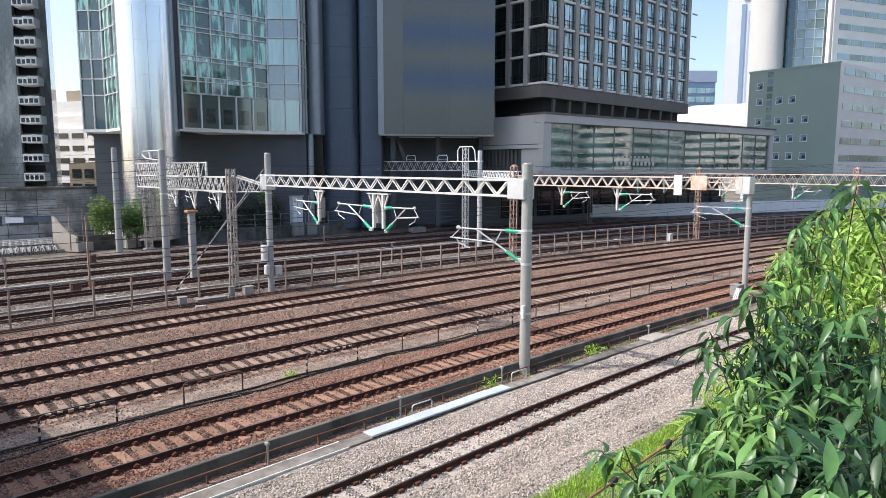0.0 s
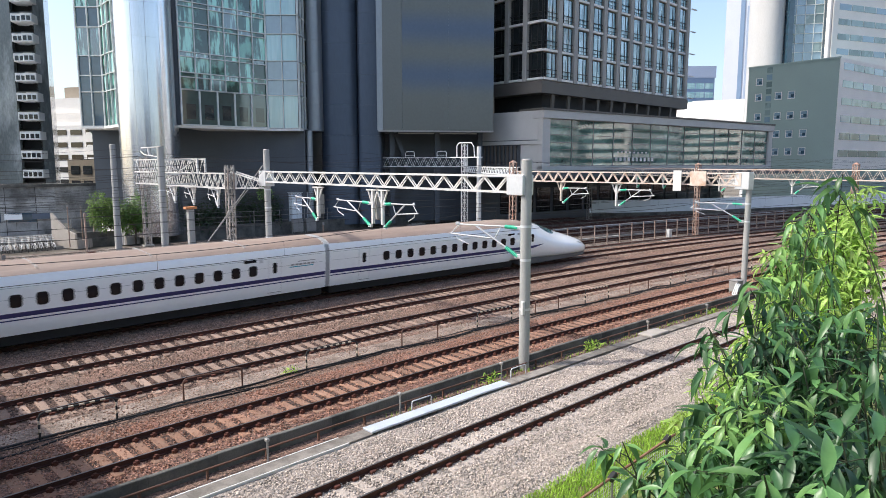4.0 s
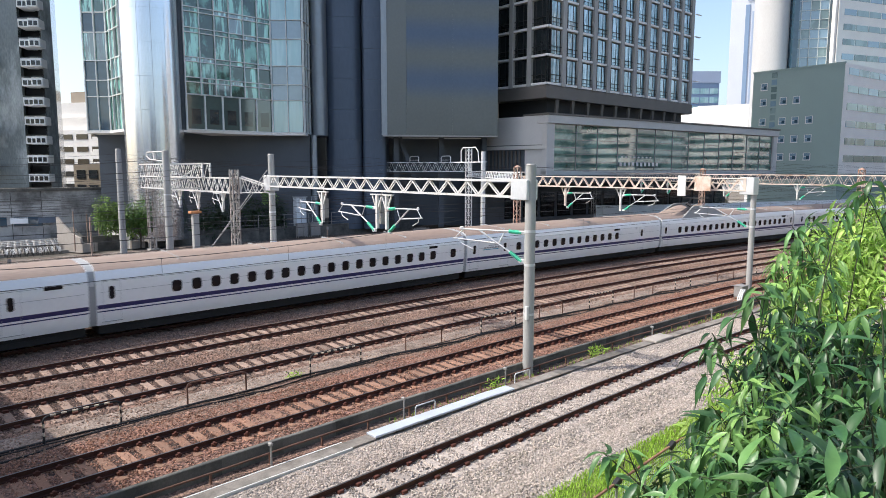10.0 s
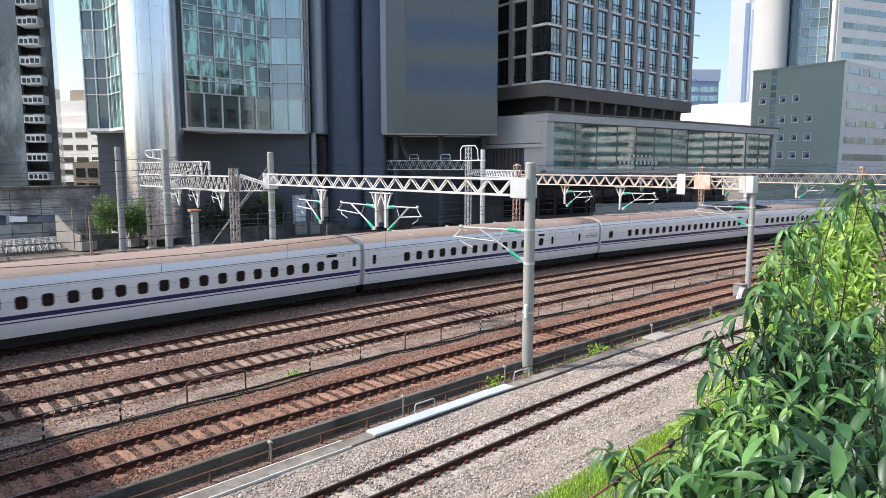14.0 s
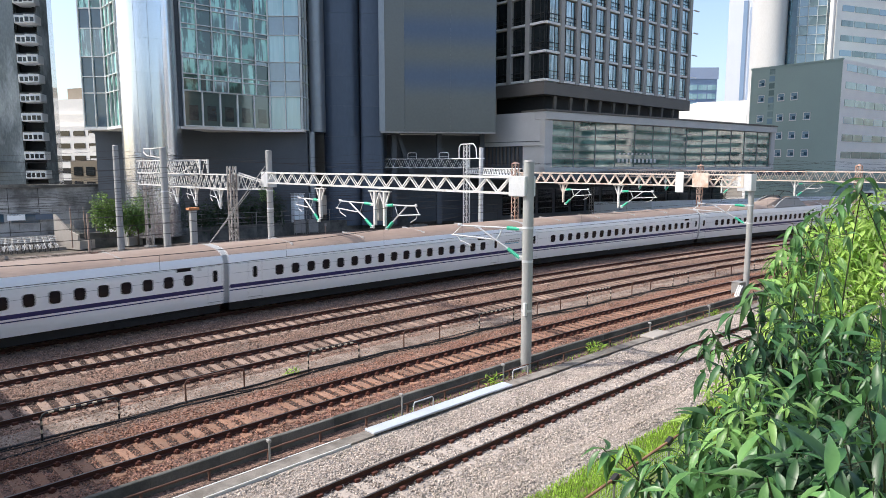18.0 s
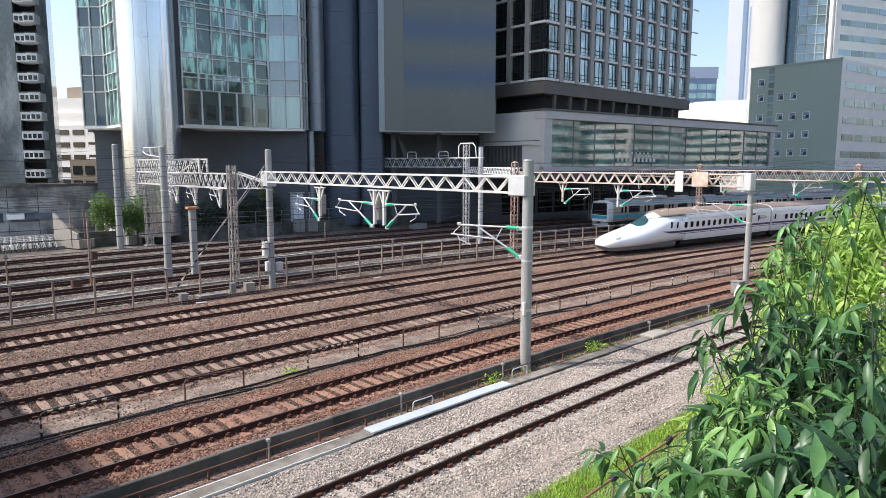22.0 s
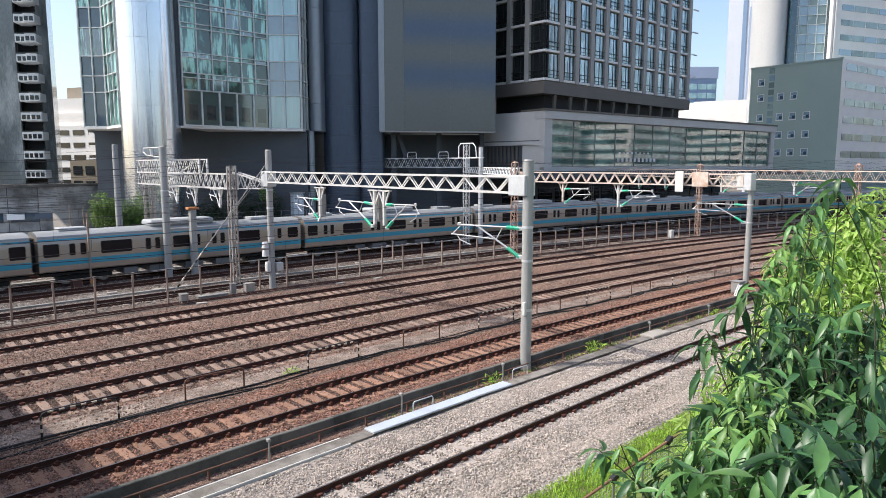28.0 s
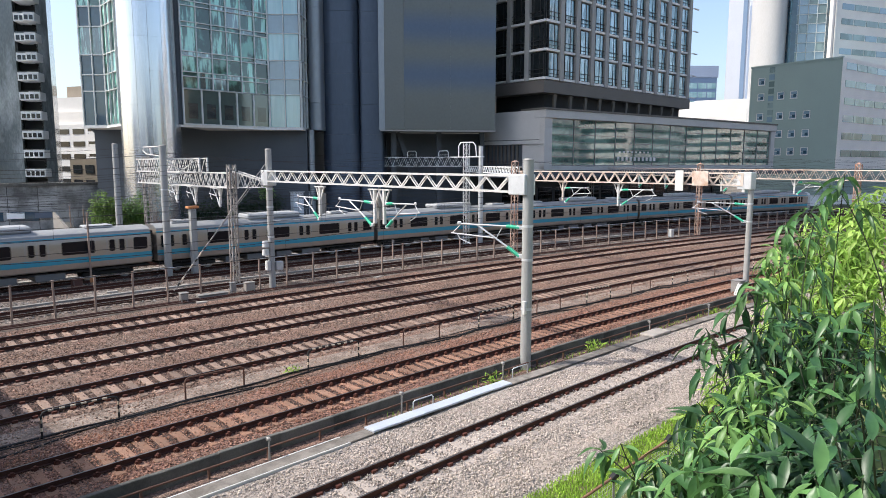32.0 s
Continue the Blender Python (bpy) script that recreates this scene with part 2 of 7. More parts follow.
def part(name, geo, mat, parent=None, label="", smooth=None, m=None):
    """One mesh object under a thing or a part."""
    me = geo if isinstance(geo, bpy.types.Mesh) else geo.mesh(name, mat, smooth)
    ob = new(name, me)
    if parent is not None:
        ob.parent = parent
    if m is not None:
        ob.matrix_basis = m
    return tagged(ob, label)


def thing(name, label, category, group="", kind="", m=None):
    ob = new(name)
    if m is not None:
        ob.matrix_basis = m
    return tagged(ob, label, category, group, kind)


def solid(name, geo, mat, label, category, group="", kind="", smooth=None, m=None):
    """A thing that is one mesh."""
    return tagged(part(name, geo, mat, None, label, smooth, m), label, category, group, kind)


# ---- the railway's plan: all tracks share one centre ----
CX, CY, RAD, TURN = 243.65, -230.58, 369.96, 0.71892


def heading(s):
    return TURN - s / RAD


def on(u, s, z=0.0):
    """The place u metres outside the fourth main track, s metres along it."""
    h = heading(s)
    return Vector((CX - math.sin(h) * (RAD + u), CY + math.cos(h) * (RAD + u), z))


def stand(u, s, z=0.0, turn=0.0):
    """A pose there, x along the track, y outwards."""
    return Matrix.Translation(on(u, s, z)) @ Matrix.Rotation(heading(s) + turn, 4, 'Z')


def span(a, b, step):
    n = max(1, math.ceil((b - a) / step))
    return [a + (b - a) * i / n for i in range(n + 1)]


def sweep(geo, u, ring, a, b, step=3.0, z=0.0, tilt=0.0):
    """Sweep a closed outline (y, z) along the curve."""
    c, k = math.cos(tilt), math.sin(tilt)
    rings = []
    for s in span(a, b, step):
        rings.append([on(u + y * c - q * k, s, z + y * k + q * c) for y, q in ring])
    return geo.loft(rings)

# ---- ground, track beds ----
TRACKS = [  # offset, gauge, cant, sleeper length, pitch, sleeper paint
    (-21.88, 1.067, 0.01, 2.0, 0.62, "sleeper_pale"),
    (-15.48, 1.435, 0.03, 2.4, 0.56, "sleeper_red"),
    (-9.71, 1.435, 0.095, 2.4, 0.58, "sleeper_tan"),
    (-5.18, 1.435, 0.07, 2.4, 0.58, "sleeper_tan"),
    (0.0, 1.435, 0.11, 2.4, 0.58, "sleeper_tan"),
    (6.75, 1.067, 0.0, 2.1, 0.62, "sleeper_dull"),
    (12.1, 1.067, 0.0, 2.1, 0.62, "sleeper_dull"),
    (15.55, 1.067, 0.0, 2.1, 0.62, "sleeper_dull"),
    (20.6, 1.067, 0.0, 2.1, 0.62, "sleeper_dull"),
    (24.6, 1.067, 0.0, 2.1, 0.62, "sleeper_dull"),
    (29.6, 1.067, 0.0, 2.1, 0.62, "sleeper_dull"),
]
PROFILE = [(-27.3, -0.2), (-26.0, -0.42), (-24.9, -0.5), (-24.2, -0.38), (-23.2, -0.22)]
for u0, g, c, L, _, _ in TRACKS:
    for d in (-1.25, 1.25):
        PROFILE.append((u0 + d, (-0.205 if u0 > -20 else -0.188) + c / 2 + d / 1.5 * c))
PROFILE += [(-19.9, -0.24), (-19.5, -0.20), (-18.9, -0.30), (-17.9, -0.35), (-17.4, -0.30), (-12.75, -0.22), (-7.4, -0.15), (-2.6, -0.13), (3.2, -0.22), (4.9, -0.25), (9.2, -0.24), (18.0, -0.25),
            (27.0, -0.25), (32.5, -0.3), (36.0, -0.3)]
PROFILE.sort()
PU, PZ = [p[0] for p in PROFILE], [p[1] for p in PROFILE]


def bed(u):
    return float(np.interp(u, PU, PZ))


def strip(name, mat, u0, u1, du, sections, label, rough=0.02, z=0.0):
    """A strip of ballast between two offsets, finer where the sections say so."""
    us = span(u0, u1, du)
    ss = []
    for a, b, d in sections:
        ss += span(a, b, d)[:-1]
    ss.append(sections[-1][1])
    v = []
    for s in ss:
        h = heading(s)
        a, b = -math.sin(h), math.cos(h)
        for u in us:
            x, y = CX + a * (RAD + u), CY + b * (RAD + u)
            edge = 0.0 if u in (us[0], us[-1]) else 1.0
            w = noise.noise((x * 1.6, y * 1.6, 0)) * rough * 1.3 + noise.noise((x * 0.35, y * 0.35, 7)) * rough * 1.6
            v.append((x, y, bed(u) + z + w * edge))
    n = len(us)
    f = [(i * n + k, (i + 1) * n + k, (i + 1) * n + k + 1, i * n + k + 1) for i in range(len(ss) - 1) for k in range(n - 1)]
    return solid(name, Geo().add(v, f), mat, label, "ballast", kind="structure", smooth=180)


NEARCUT = ((-300, -60, 12), (-60, 60, 0.5), (60, 130, 2), (130, 330, 12))
FARCUT = ((-300, -70, 12), (-70, 110, 1.5), (110, 330, 12))
strip("ballast_pale", M["ballast_pale"], -24.9, -18.83, 0.24, NEARCUT, "pale new crushed-stone ballast")
strip("ballast_strip", M["ballast_brown"], -18.83, -17.93, 0.23, NEARCUT, "brown gravel between cable duct and wall")
strip("ballast_red", M["ballast_red"], -17.84, -13.3, 0.24, NEARCUT, "red-brown rusty ballast")
strip("ballast_brown", M["ballast_brown"], -13.3, 3.3, 0.26, NEARCUT, "brown weathered ballast")
strip("ballast_grey", M["ballast_grey"], 3.3, 36.0, 0.6, FARCUT, "grey-brown oily ballast")

for u0, g_, c_, _, _, _ in TRACKS[1:5]:
    strip("ballast_crib", M["ballast_crib"], u0 - 0.66, u0 + 0.66, 0.22, NEARCUT, "dark oily ballast between the rails", 0.008, z=0.006)

# the ground: one sheet to the horizon
g = Geo()
rings = [[(r * math.cos(a), 40 + r * math.sin(a), -0.62) for a in [2 * math.pi * k / 64 for k in range(64)]]
         for r in (4, 30, 80, 160, 400, 1200, 4000)]
g.loft(rings, caps=False)
g.add(rings[0], (tuple(range(64)),))
solid("ground", g, M["earth"], "bare grey-brown city ground", "ground", kind="structure")

# the bank below the camera
M["bank_soil"] = surf("bank_soil", (0.13, 0.12, 0.055), 0.95, var=0.4, scale=1.0, fine=12, bump=0.5, color2=(0.16, 0.25, 0.05))
g = Geo()
rows_ = []
for s in span(-70, 60, 2.0):
    rows_.append([on(u, s, z + (0.05 * noise.noise((u, s, 3)) if 0 < i < 5 else 0)) for i, (u, z) in enumerate(
        ((-24.9, -0.5), (-26.0, -0.42), (-27.4, -0.25), (-28.6, 0.1), (-33.0, 5.9), (-33.6, 6.35), (-52, 6.35), (-52, -0.6)))])
g.loft(rows_, closed=False)
solid("grass_bank", g, M["bank_soil"], "earth bank with grass rising from the ballast", "bank", kind="structure", smooth=60)

# rails, sleepers, fastenings
RAIL = ((-0.033, 0), (-0.033, -0.04), (-0.012, -0.055), (-0.012, -0.135), (-0.07, -0.15), (-0.07, -0.17),
        (0.07, -0.17), (0.07, -0.15), (0.012, -0.135), (0.012, -0.055), (0.033, -0.04), (0.033, 0))
HEADTOP = ((-0.027, 0.0), (-0.027, 0.004), (0.027, 0.004), (0.027, 0.0))
NAMES = ["single track with pale concrete sleepers in new ballast", "standard-gauge track with orange-brown sleepers",
         "standard-gauge track with tan sleepers", "standard-gauge track with tan sleepers", "standard-gauge track with tan sleepers under the express"]
for i, (u0, gauge, cant, L, pitch, paint) in enumerate(TRACKS):
    tilt = math.asin(cant / 1.5)
    near = i < 5
    a, b = (-110, 190)
    if i in (4, 7):
        a, b = -480, 480
    if i in (9, 10):
        b = 66 if i == 9 else 46
    tr = thing("railway_track", NAMES[i] if near else "narrow-gauge commuter track beyond the fence", "railway track", "main tracks" if near else "commuter tracks")
    for side in (-1, 1):
        y = side * (gauge / 2 + 0.033)
        g = sweep(Geo(), u0, [(y + p, q) for p, q in RAIL], a, b, 3.0, cant / 2, tilt)
        r = part("rail", g, M["rail_rust"], tr, smooth=30)
        g = sweep(Geo(), u0, [(y + p, q) for p, q in HEADTOP], a, b, 3.0, cant / 2, tilt)
        part("rail_head", g, M["rail_top"], r, "worn bright running surface")
    # sleepers
    me = Geo().cbox(-0.155, -L / 2, -0.16, 0.155, L / 2, -0.004, 0.025).mesh("sleeper", M[paint])
    far, clips = Geo(), Geo()
    s, k = -110.0, 0
    rnd = random.Random(i)
    while s < b and s < 190:
        m = stand(u0, s, cant / 2 - 0.17) @ Matrix.Rotation(tilt, 4, 'X')
        if near and (-44 < s < (62 if i else 40)):
            part("sleeper", me, None, tr, m=m @ pose(rnd.uniform(-0.02, 0.02), rnd.uniform(-0.02, 0.02), rnd.uniform(-0.006, 0.004), 0, 0, rnd.uniform(-0.8, 0.8)))
            for y in (-gauge / 2 - 0.033, gauge / 2 + 0.033):
                for d in (-0.115, 0.115):
                    clips.box(-0.08, y + d - 0.05, -0.01, 0.08, y + d + 0.05, 0.075, m)
                if i == 1:
                    clips.box(-0.035, y - 0.21, -0.01, 0.035, y - 0.17, 0.12, m)
                    clips.box(-0.035, y - 0.21, 0.09, 0.035, y - 0.10, 0.12, m)
        elif -75 < s < 150:
            far.box(-0.14, -L / 2, -0.12, 0.14, L / 2, 0, m)
        s += pitch
        k += 1
    if far.f:
        tagged(part("sleeper_run", far, M[paint], tr, "sleepers further along the line"), kind="stuff")
    if clips.f:
        tagged(part("fastening", clips, M["clip"], tr, "rusty rail fastenings"), kind="stuff")


# loose stones
def stones(name, mat, count, u0, u1, s0, s1, size, label, seed, power=1.6):
    r = np.random.default_rng(seed)
    octa = np.array([(1, 0, 0), (-1, 0, 0), (0, 1, 0), (0, -1, 0), (0, 0, 1), (0, 0, -1)], float)
    tri = np.array([(0, 2, 4), (2, 1, 4), (1, 3, 4), (3, 0, 4), (2, 0, 5), (1, 2, 5), (3, 1, 5), (0, 3, 5)])
    u = r.uniform(u0, u1, count)
    u = np.where((np.abs(u + 21.88) < 1.02) & (r.uniform(0, 1, count) < 0.6), u0 + (u - u0) * 0.2, u)
    s = s0 + (s1 - s0) * r.uniform(0, 1, count) ** power
    z = np.interp(u, PU, PZ) + r.uniform(-0.014, 0.03, count)
    h = TURN - s / RAD
    c = np.stack([CX - np.sin(h) * (RAD + u), CY + np.cos(h) * (RAD + u), z], 1)
    sz = r.uniform(0.55, 1.25, (count, 1, 3)) * size
    v = octa[None] * sz + r.normal(0, size * 0.16, (count, 6, 3))
    q = r.normal(0, 1, (count, 4))
    q /= np.linalg.norm(q, axis=1)[:, None]
    w, x, y, zz = q.T
    rot = np.stack([1 - 2 * (y * y + zz * zz), 2 * (x * y - zz * w), 2 * (x * zz + y * w), 2 * (x * y + zz * w), 1 - 2 * (x * x + zz * zz), 2 * (y * zz - x * w),
                    2 * (x * zz - y * w), 2 * (y * zz + x * w), 1 - 2 * (x * x + y * y)], 1).reshape(-1, 3, 3)
    v = np.einsum("nij,nkj->nki", rot, v) + c[:, None]
    f = tri[None] + (np.arange(count) * 6)[:, None, None]
    me = bpy.data.meshes.new(name)
    me.from_pydata(v.reshape(-1, 3).tolist(), [], f.reshape(-1, 3).tolist())
    me.materials.append(mat)
    ob = new(name, me)
    return tagged(ob, label, "stones", kind="stuff")


stones("loose_stones", M["stone_pale"], 90000, -24.6, -19.6, -34, 34, 0.037, "loose pale crushed stones round the single track", 1)
stones("loose_stones", M["stone_red"], 24000, -17.3, -13.2, -34, 25, 0.038, "loose rusty crushed stones beside the standard-gauge track", 2)
stones("loose_stones", M["stone_grey"], 30000, 5.4, 34.0, -42, 12, 0.058, "loose pale-grey stones among the commuter tracks", 4)
stones("loose_stones", M["stone_brown"], 60000, -13.2, 3.0, -36, 34, 0.040, "loose brown crushed stones between the tracks", 3)

# ---- overhead line structures ----
def lattice_mast(u, s, top, w, mat, label, z0=-0.25, cap=True, bold=1.0):
    t = thing("lattice_mast", label, "lattice mast", "lattice masts", m=stand(u, s, z0))
    h = top - z0
    for a in (-1, 1):
        for b in (-1, 1):
            part("corner_post", Geo().box(a * w / 2 - 0.032 * bold, b * w / 2 - 0.032 * bold, 0, a * w / 2 + 0.032 * bold, b * w / 2 + 0.032 * bold, h), mat, t)
    n = int(h / (w * 0.95))
    step = h / n
    for a, axis in ((-1, 0), (1, 0), (-1, 1), (1, 1)):
        g = Geo()
        for k in range(n):
            d = 1 if (k + (a > 0)) % 2 else -1
            p = (a * w / 2, -d * w / 2, k * step) if axis == 0 else (-d * w / 2, a * w / 2, k * step)
            q = (a * w / 2, d * w / 2, (k + 1) * step) if axis == 0 else (d * w / 2, a * w / 2, (k + 1) * step)
            g.bar(p, q, 0.045 * bold, 0.015, (1, 0, 0) if axis == 0 else (0, 1, 0))
        tagged(part("lacing", g, mat, t), kind="stuff")
    part("foot", Geo().cbox(-w * 0.9, -w * 0.9, -0.25, w * 0.9, w * 0.9, 0.12, 0.04), M["concrete"], t, "concrete footing")
    if cap:
        g = Geo().loft([[(x * w * 0.62, y * w * 0.62, h + 0.0) for x, y in ((-1, -1), (1, -1), (1, 1), (-1, 1))],
                        [(x * w * 0.10, y * w * 0.10, h + w * 0.45) for x, y in ((-1, -1), (1, -1), (1, 1), (-1, 1))]])
        part("cap", g, mat, t)
    return t


def round_pole(u, s, top, r, label, mat=None, z0=-0.3, bands=(), top_r=None):
    t = thing("line_pole", label, "pole", "line poles", m=stand(u, s, z0))
    h = top - z0
    n = 20
    g = Geo().pipe([(0, 0, z) for z in (0, h * 0.33, h * 0.66, h - 0.02)], r, n, top_r or r * 0.86)
    part("shaft", g, mat or M["pole_concrete"], t, smooth=40)
    rt = top_r or r * 0.86
    part("top_cap", Geo().pipe([(0, 0, h - 0.02), (0, 0, h + 0.05)], rt * 1.06, n, rt * 0.8), M["galv_dull"], t, smooth=40)
    for z in bands:
        k = (z - z0) / h
        rr = r + (rt - r) * k + 0.012
        part("clamp_band", Geo().pipe([(0, 0, z - z0 - 0.05), (0, 0, z - z0 + 0.05)], rr, n, rr), M["galv"], t, smooth=40)
    return t


def truss(name, a, b, top, low, width, bays, mat, label, group="overhead beams", taper=None):
    """A box girder of angles between two ground places; its struts are parts of its faces."""
    p, q = Vector((a.x, a.y, 0)), Vector((b.x, b.y, 0))
    d = (q - p)
    L = d.length
    m = Matrix.Translation(p) @ Matrix.Rotation(math.atan2(d.y, d.x), 4, 'Z')
    t = thing(name, label, "overhead beam", group, m=m)
    hw = width / 2
    low2 = low if taper is None else taper
    for y in (-hw, hw):
        part("upper_chord", Geo().bar((0, y, top), (L, y, top), 0.09, 0.09), mat, t)
        part("lower_chord", Geo().bar((0, y, low), (L, y, low2), 0.09, 0.09), mat, t)
    n = bays
    H = top - low - 0.05
    half = L / n / 2
    up = Geo().bar((0, 0, 0.02), (half, 0, H), 0.07, 0.02, (0, 1, 0)).mesh("strut", mat)
    down = Geo().bar((0, 0, H), (half, 0, 0.02), 0.07, 0.02, (0, 1, 0)).mesh("strut", mat)
    for y in (-hw, hw):
        face = part("face_plate", Geo().box(-0.02, y - 0.05, low - 0.05, 0.16, y + 0.05, top + 0.05), mat, t)
        if taper is None:
            for k in range(n):
                part("strut", up, None, face, m=pose(k * half * 2, y, low))
                part("strut", down, None, face, m=pose(k * half * 2 + half, y, low))
        else:
            g = Geo()
            for k in range(n):
                z0, z1 = low + (low2 - low) * k / n, low + (low2 - low) * (k + 0.5) / n
                g.bar((k * half * 2, y, z0), (k * half * 2 + half, y, top), 0.055, 0.03)
                g.bar((k * half * 2 + half, y, top), ((k + 1) * half * 2, y, low + (low2 - low) * (k + 1) / n), 0.055, 0.03)
            tagged(part("strut_lacing", g, mat, face), kind="stuff")
    g = Geo()
    for z in (top, low):
        for k in range(n):
            x0, x1 = k * L / n, (k + 1) * L / n
            zz = z if taper is None or z == top else low + (low2 - low) * k / n
            g.bar((x0, -hw if k % 2 else hw, zz), (x1, hw if k % 2 else -hw, zz), 0.05, 0.02)
    part("cross_bracing", g, mat, t)
    return t


def cantilever(m, reach, label="hinged bracket with green insulators", big=1.0, ins="insulator"):
    """A hinged bracket: x runs from its mast towards the wire."""
    t = thing("wire_bracket", label, "bracket", "wire brackets", m=m)
    k = reach / 2.6

    def ribbed(p, q, r):
        p, q = Vector(p), Vector(q)
        d = (q - p).normalized()
        a = d.cross(Vector((0, 1, 0))).normalized()
        b = d.cross(a)
        rings = []
        for i in range(10):
            for f, w in ((0.0, 0.86), (0.25, 1.0), (0.6, 0.98), (0.75, 0.86)):
                c = p.lerp(q, (i + f) / 10)
                rings.append([c + (a * math.cos(k * math.pi / 5) + b * math.sin(k * math.pi / 5)) * (r * w * big) for k in range(10)])
        g = Geo().loft(rings)
        return g
    part("upper_insulator", ribbed((0.13 * k, 0, 1.05), (0.62 * k, 0, 1.09), 0.085), M[ins], t, "ribbed insulator", 60)
    part("lower_insulator", ribbed((0.12 * k, 0, -0.12), (0.58 * k, 0, 0.25), 0.085), M[ins], t, "ribbed insulator", 60)
    part("top_tube", Geo().pipe([(0.60 * k, 0, 1.09), (2.5 * k, 0, 1.12)], 0.035, 8), M["galv"], t, smooth=60)
    part("strut", Geo().pipe([(0.56 * k, 0, 0.24), (1.75 * k, 0, 1.11)], 0.04, 8), M["galv"], t, smooth=60)
    part("register_tube", Geo().pipe([(1.0 * k, 0, 0.58), (2.75 * k, 0, 0.72)], 0.032, 8), M["galv"], t, smooth=60)
    part("stay", Geo().pipe([(0.98 * k, 0, 0.60), (0.75 * k, 0, 1.09)], 0.022, 6), M["galv"], t)
    part("stay", Geo().pipe([(2.35 * k, 0, 1.12), (2.7 * k, 0, 0.72)], 0.02, 6), M["galv"], t)
    part("register_arm", Geo().pipe([(2.5 * k, 0, 0.68), (2.4 * k, 0.03, 0.50), (1.95 * k, 0.05, 0.30)], 0.025, 6), M["galv"], t)
    part("wire_clamp", Geo().cbox(2.35 * k, -0.04, 1.10, 2.5 * k, 0.04, 1.22, 0.02), M["galv"], t)
    part("hinge_top", Geo().cbox(0.0, -0.06, 0.97, 0.24 * k, 0.06, 1.13, 0.02), M["galv"], t)
    part("hinge_low", Geo().cbox(0.0, -0.06, -0.20, 0.24 * k, 0.06, -0.02, 0.02), M["galv"], t)
    return t


def drop_tube(u, s, z0, z1, label="white steel drop tube under the beam", mat=None):
    """A tapered hanger of two legs below a beam."""
    t = thing("drop_post", label, "hanger", "drop posts", m=stand(u, s, 0))
    mat = mat or M["beam_white"]
    part("stem", Geo().box(-0.07, -0.07, z0, 0.07, 0.07, z1), mat, t)
    for d in (-1, 1):
        part("leg", Geo().bar((0, d * 0.42, z1 + 0.02), (0, d * 0.05, z1 - 0.75), 0.07, 0.07), mat, t)
    part("head_plate", Geo().box(-0.08, -0.5, z1 - 0.02, 0.08, 0.5, z1 + 0.04), mat, t)
    return t


OUT, IN = math.pi / 2, -math.pi / 2
# first portal
round_pole(-18.13, -12.17, 8.22, 0.222, "stout grey spun-concrete pole beside the retaining wall", z0=-0.45, bands=(5.58, 4.22, 2.2), top_r=0.215)
round_pole(4.96, -11.1, 9.0, 0.22, "grey spun-concrete pole at the fence", z0=-0.3, bands=(3.2, 5.2, 6.4), top_r=0.205)
round_pole(13.7, -14.64, 9.32, 0.27, "pale grey concrete pole between commuter tracks", z0=-0.3, bands=(6.2,), top_r=0.24)
t = thing("beam_bracket", "white steel bracket tying a lattice beam to its pole", "bracket", "beam brackets")
for z in (6.6, 7.35, 8.4):
    part("arm", Geo().bar(on(13.7, -14.5, z), on(14.2, -12.1, z), 0.12, 0.1), M["beam_white"], t)
part("brace", Geo().bar(on(13.72, -14.5, 6.7), on(14.2, -12.1, 8.35), 0.09, 0.06), M["beam_white"], t)
part("brace", Geo().bar(on(13.72, -14.5, 8.35), on(14.2, -12.1, 6.7), 0.09, 0.06), M["beam_white"], t)
t = thing("pole_head_frame", "small white pipe frame at the head of a pole", "frame")
part("loop", Geo().pipe([on(13.9, -14.7, 8.6), on(15.2, -15.2, 8.75), on(15.6, -15.3, 9.0), on(15.5, -15.3, 9.25), on(13.8, -14.7, 9.3)], 0.045, 6), M["beam_white"], t, smooth=60)
part("insulator", Geo().pipe([on(14.8, -15.0, 8.75), on(14.9, -15.0, 9.2)], 0.11, 8), M["beam_white"], t, smooth=60)
round_pole(34.1, -11.8, 9.95, 0.33, "pale grey concrete pole by the far wall", z0=-0.3, top_r=0.26)
lattice_mast(7.5, -12.5, 8.0, 0.42, M["lattice_grey"], "grey-brown lattice steel mast", cap=False, bold=1.3)
lattice_mast(34.98, -8.95, 8.8, 0.55, M["lattice_grey"], "grey-brown lattice steel mast by the far wall", cap=False, bold=1.6)
truss("overhead_beam", on(-17.7, -12.1), on(4.75, -11.3), 7.58, 6.92, 0.14, 17, M["beam_white"], "white-painted steel lattice beam across the main tracks")
truss("overhead_beam", on(7.5, -12.3), on(26.0, -12.2), 7.42, 6.42, 0.5, 20, M["beam_white"], "white-painted steel lattice beam over commuter tracks")
truss("overhead_beam", on(13.1, -12.0), on(26.6, -12.0), 8.45, 7.40, 0.6, 12, M["beam_white"], "short white lattice beam carried on a concrete pole")
t = thing("overhead_beam", "short tapering white lattice link", "overhead beam", "overhead beams")
pa_, pb_ = on(5.1, -11.4), on(7.5, -12.2)
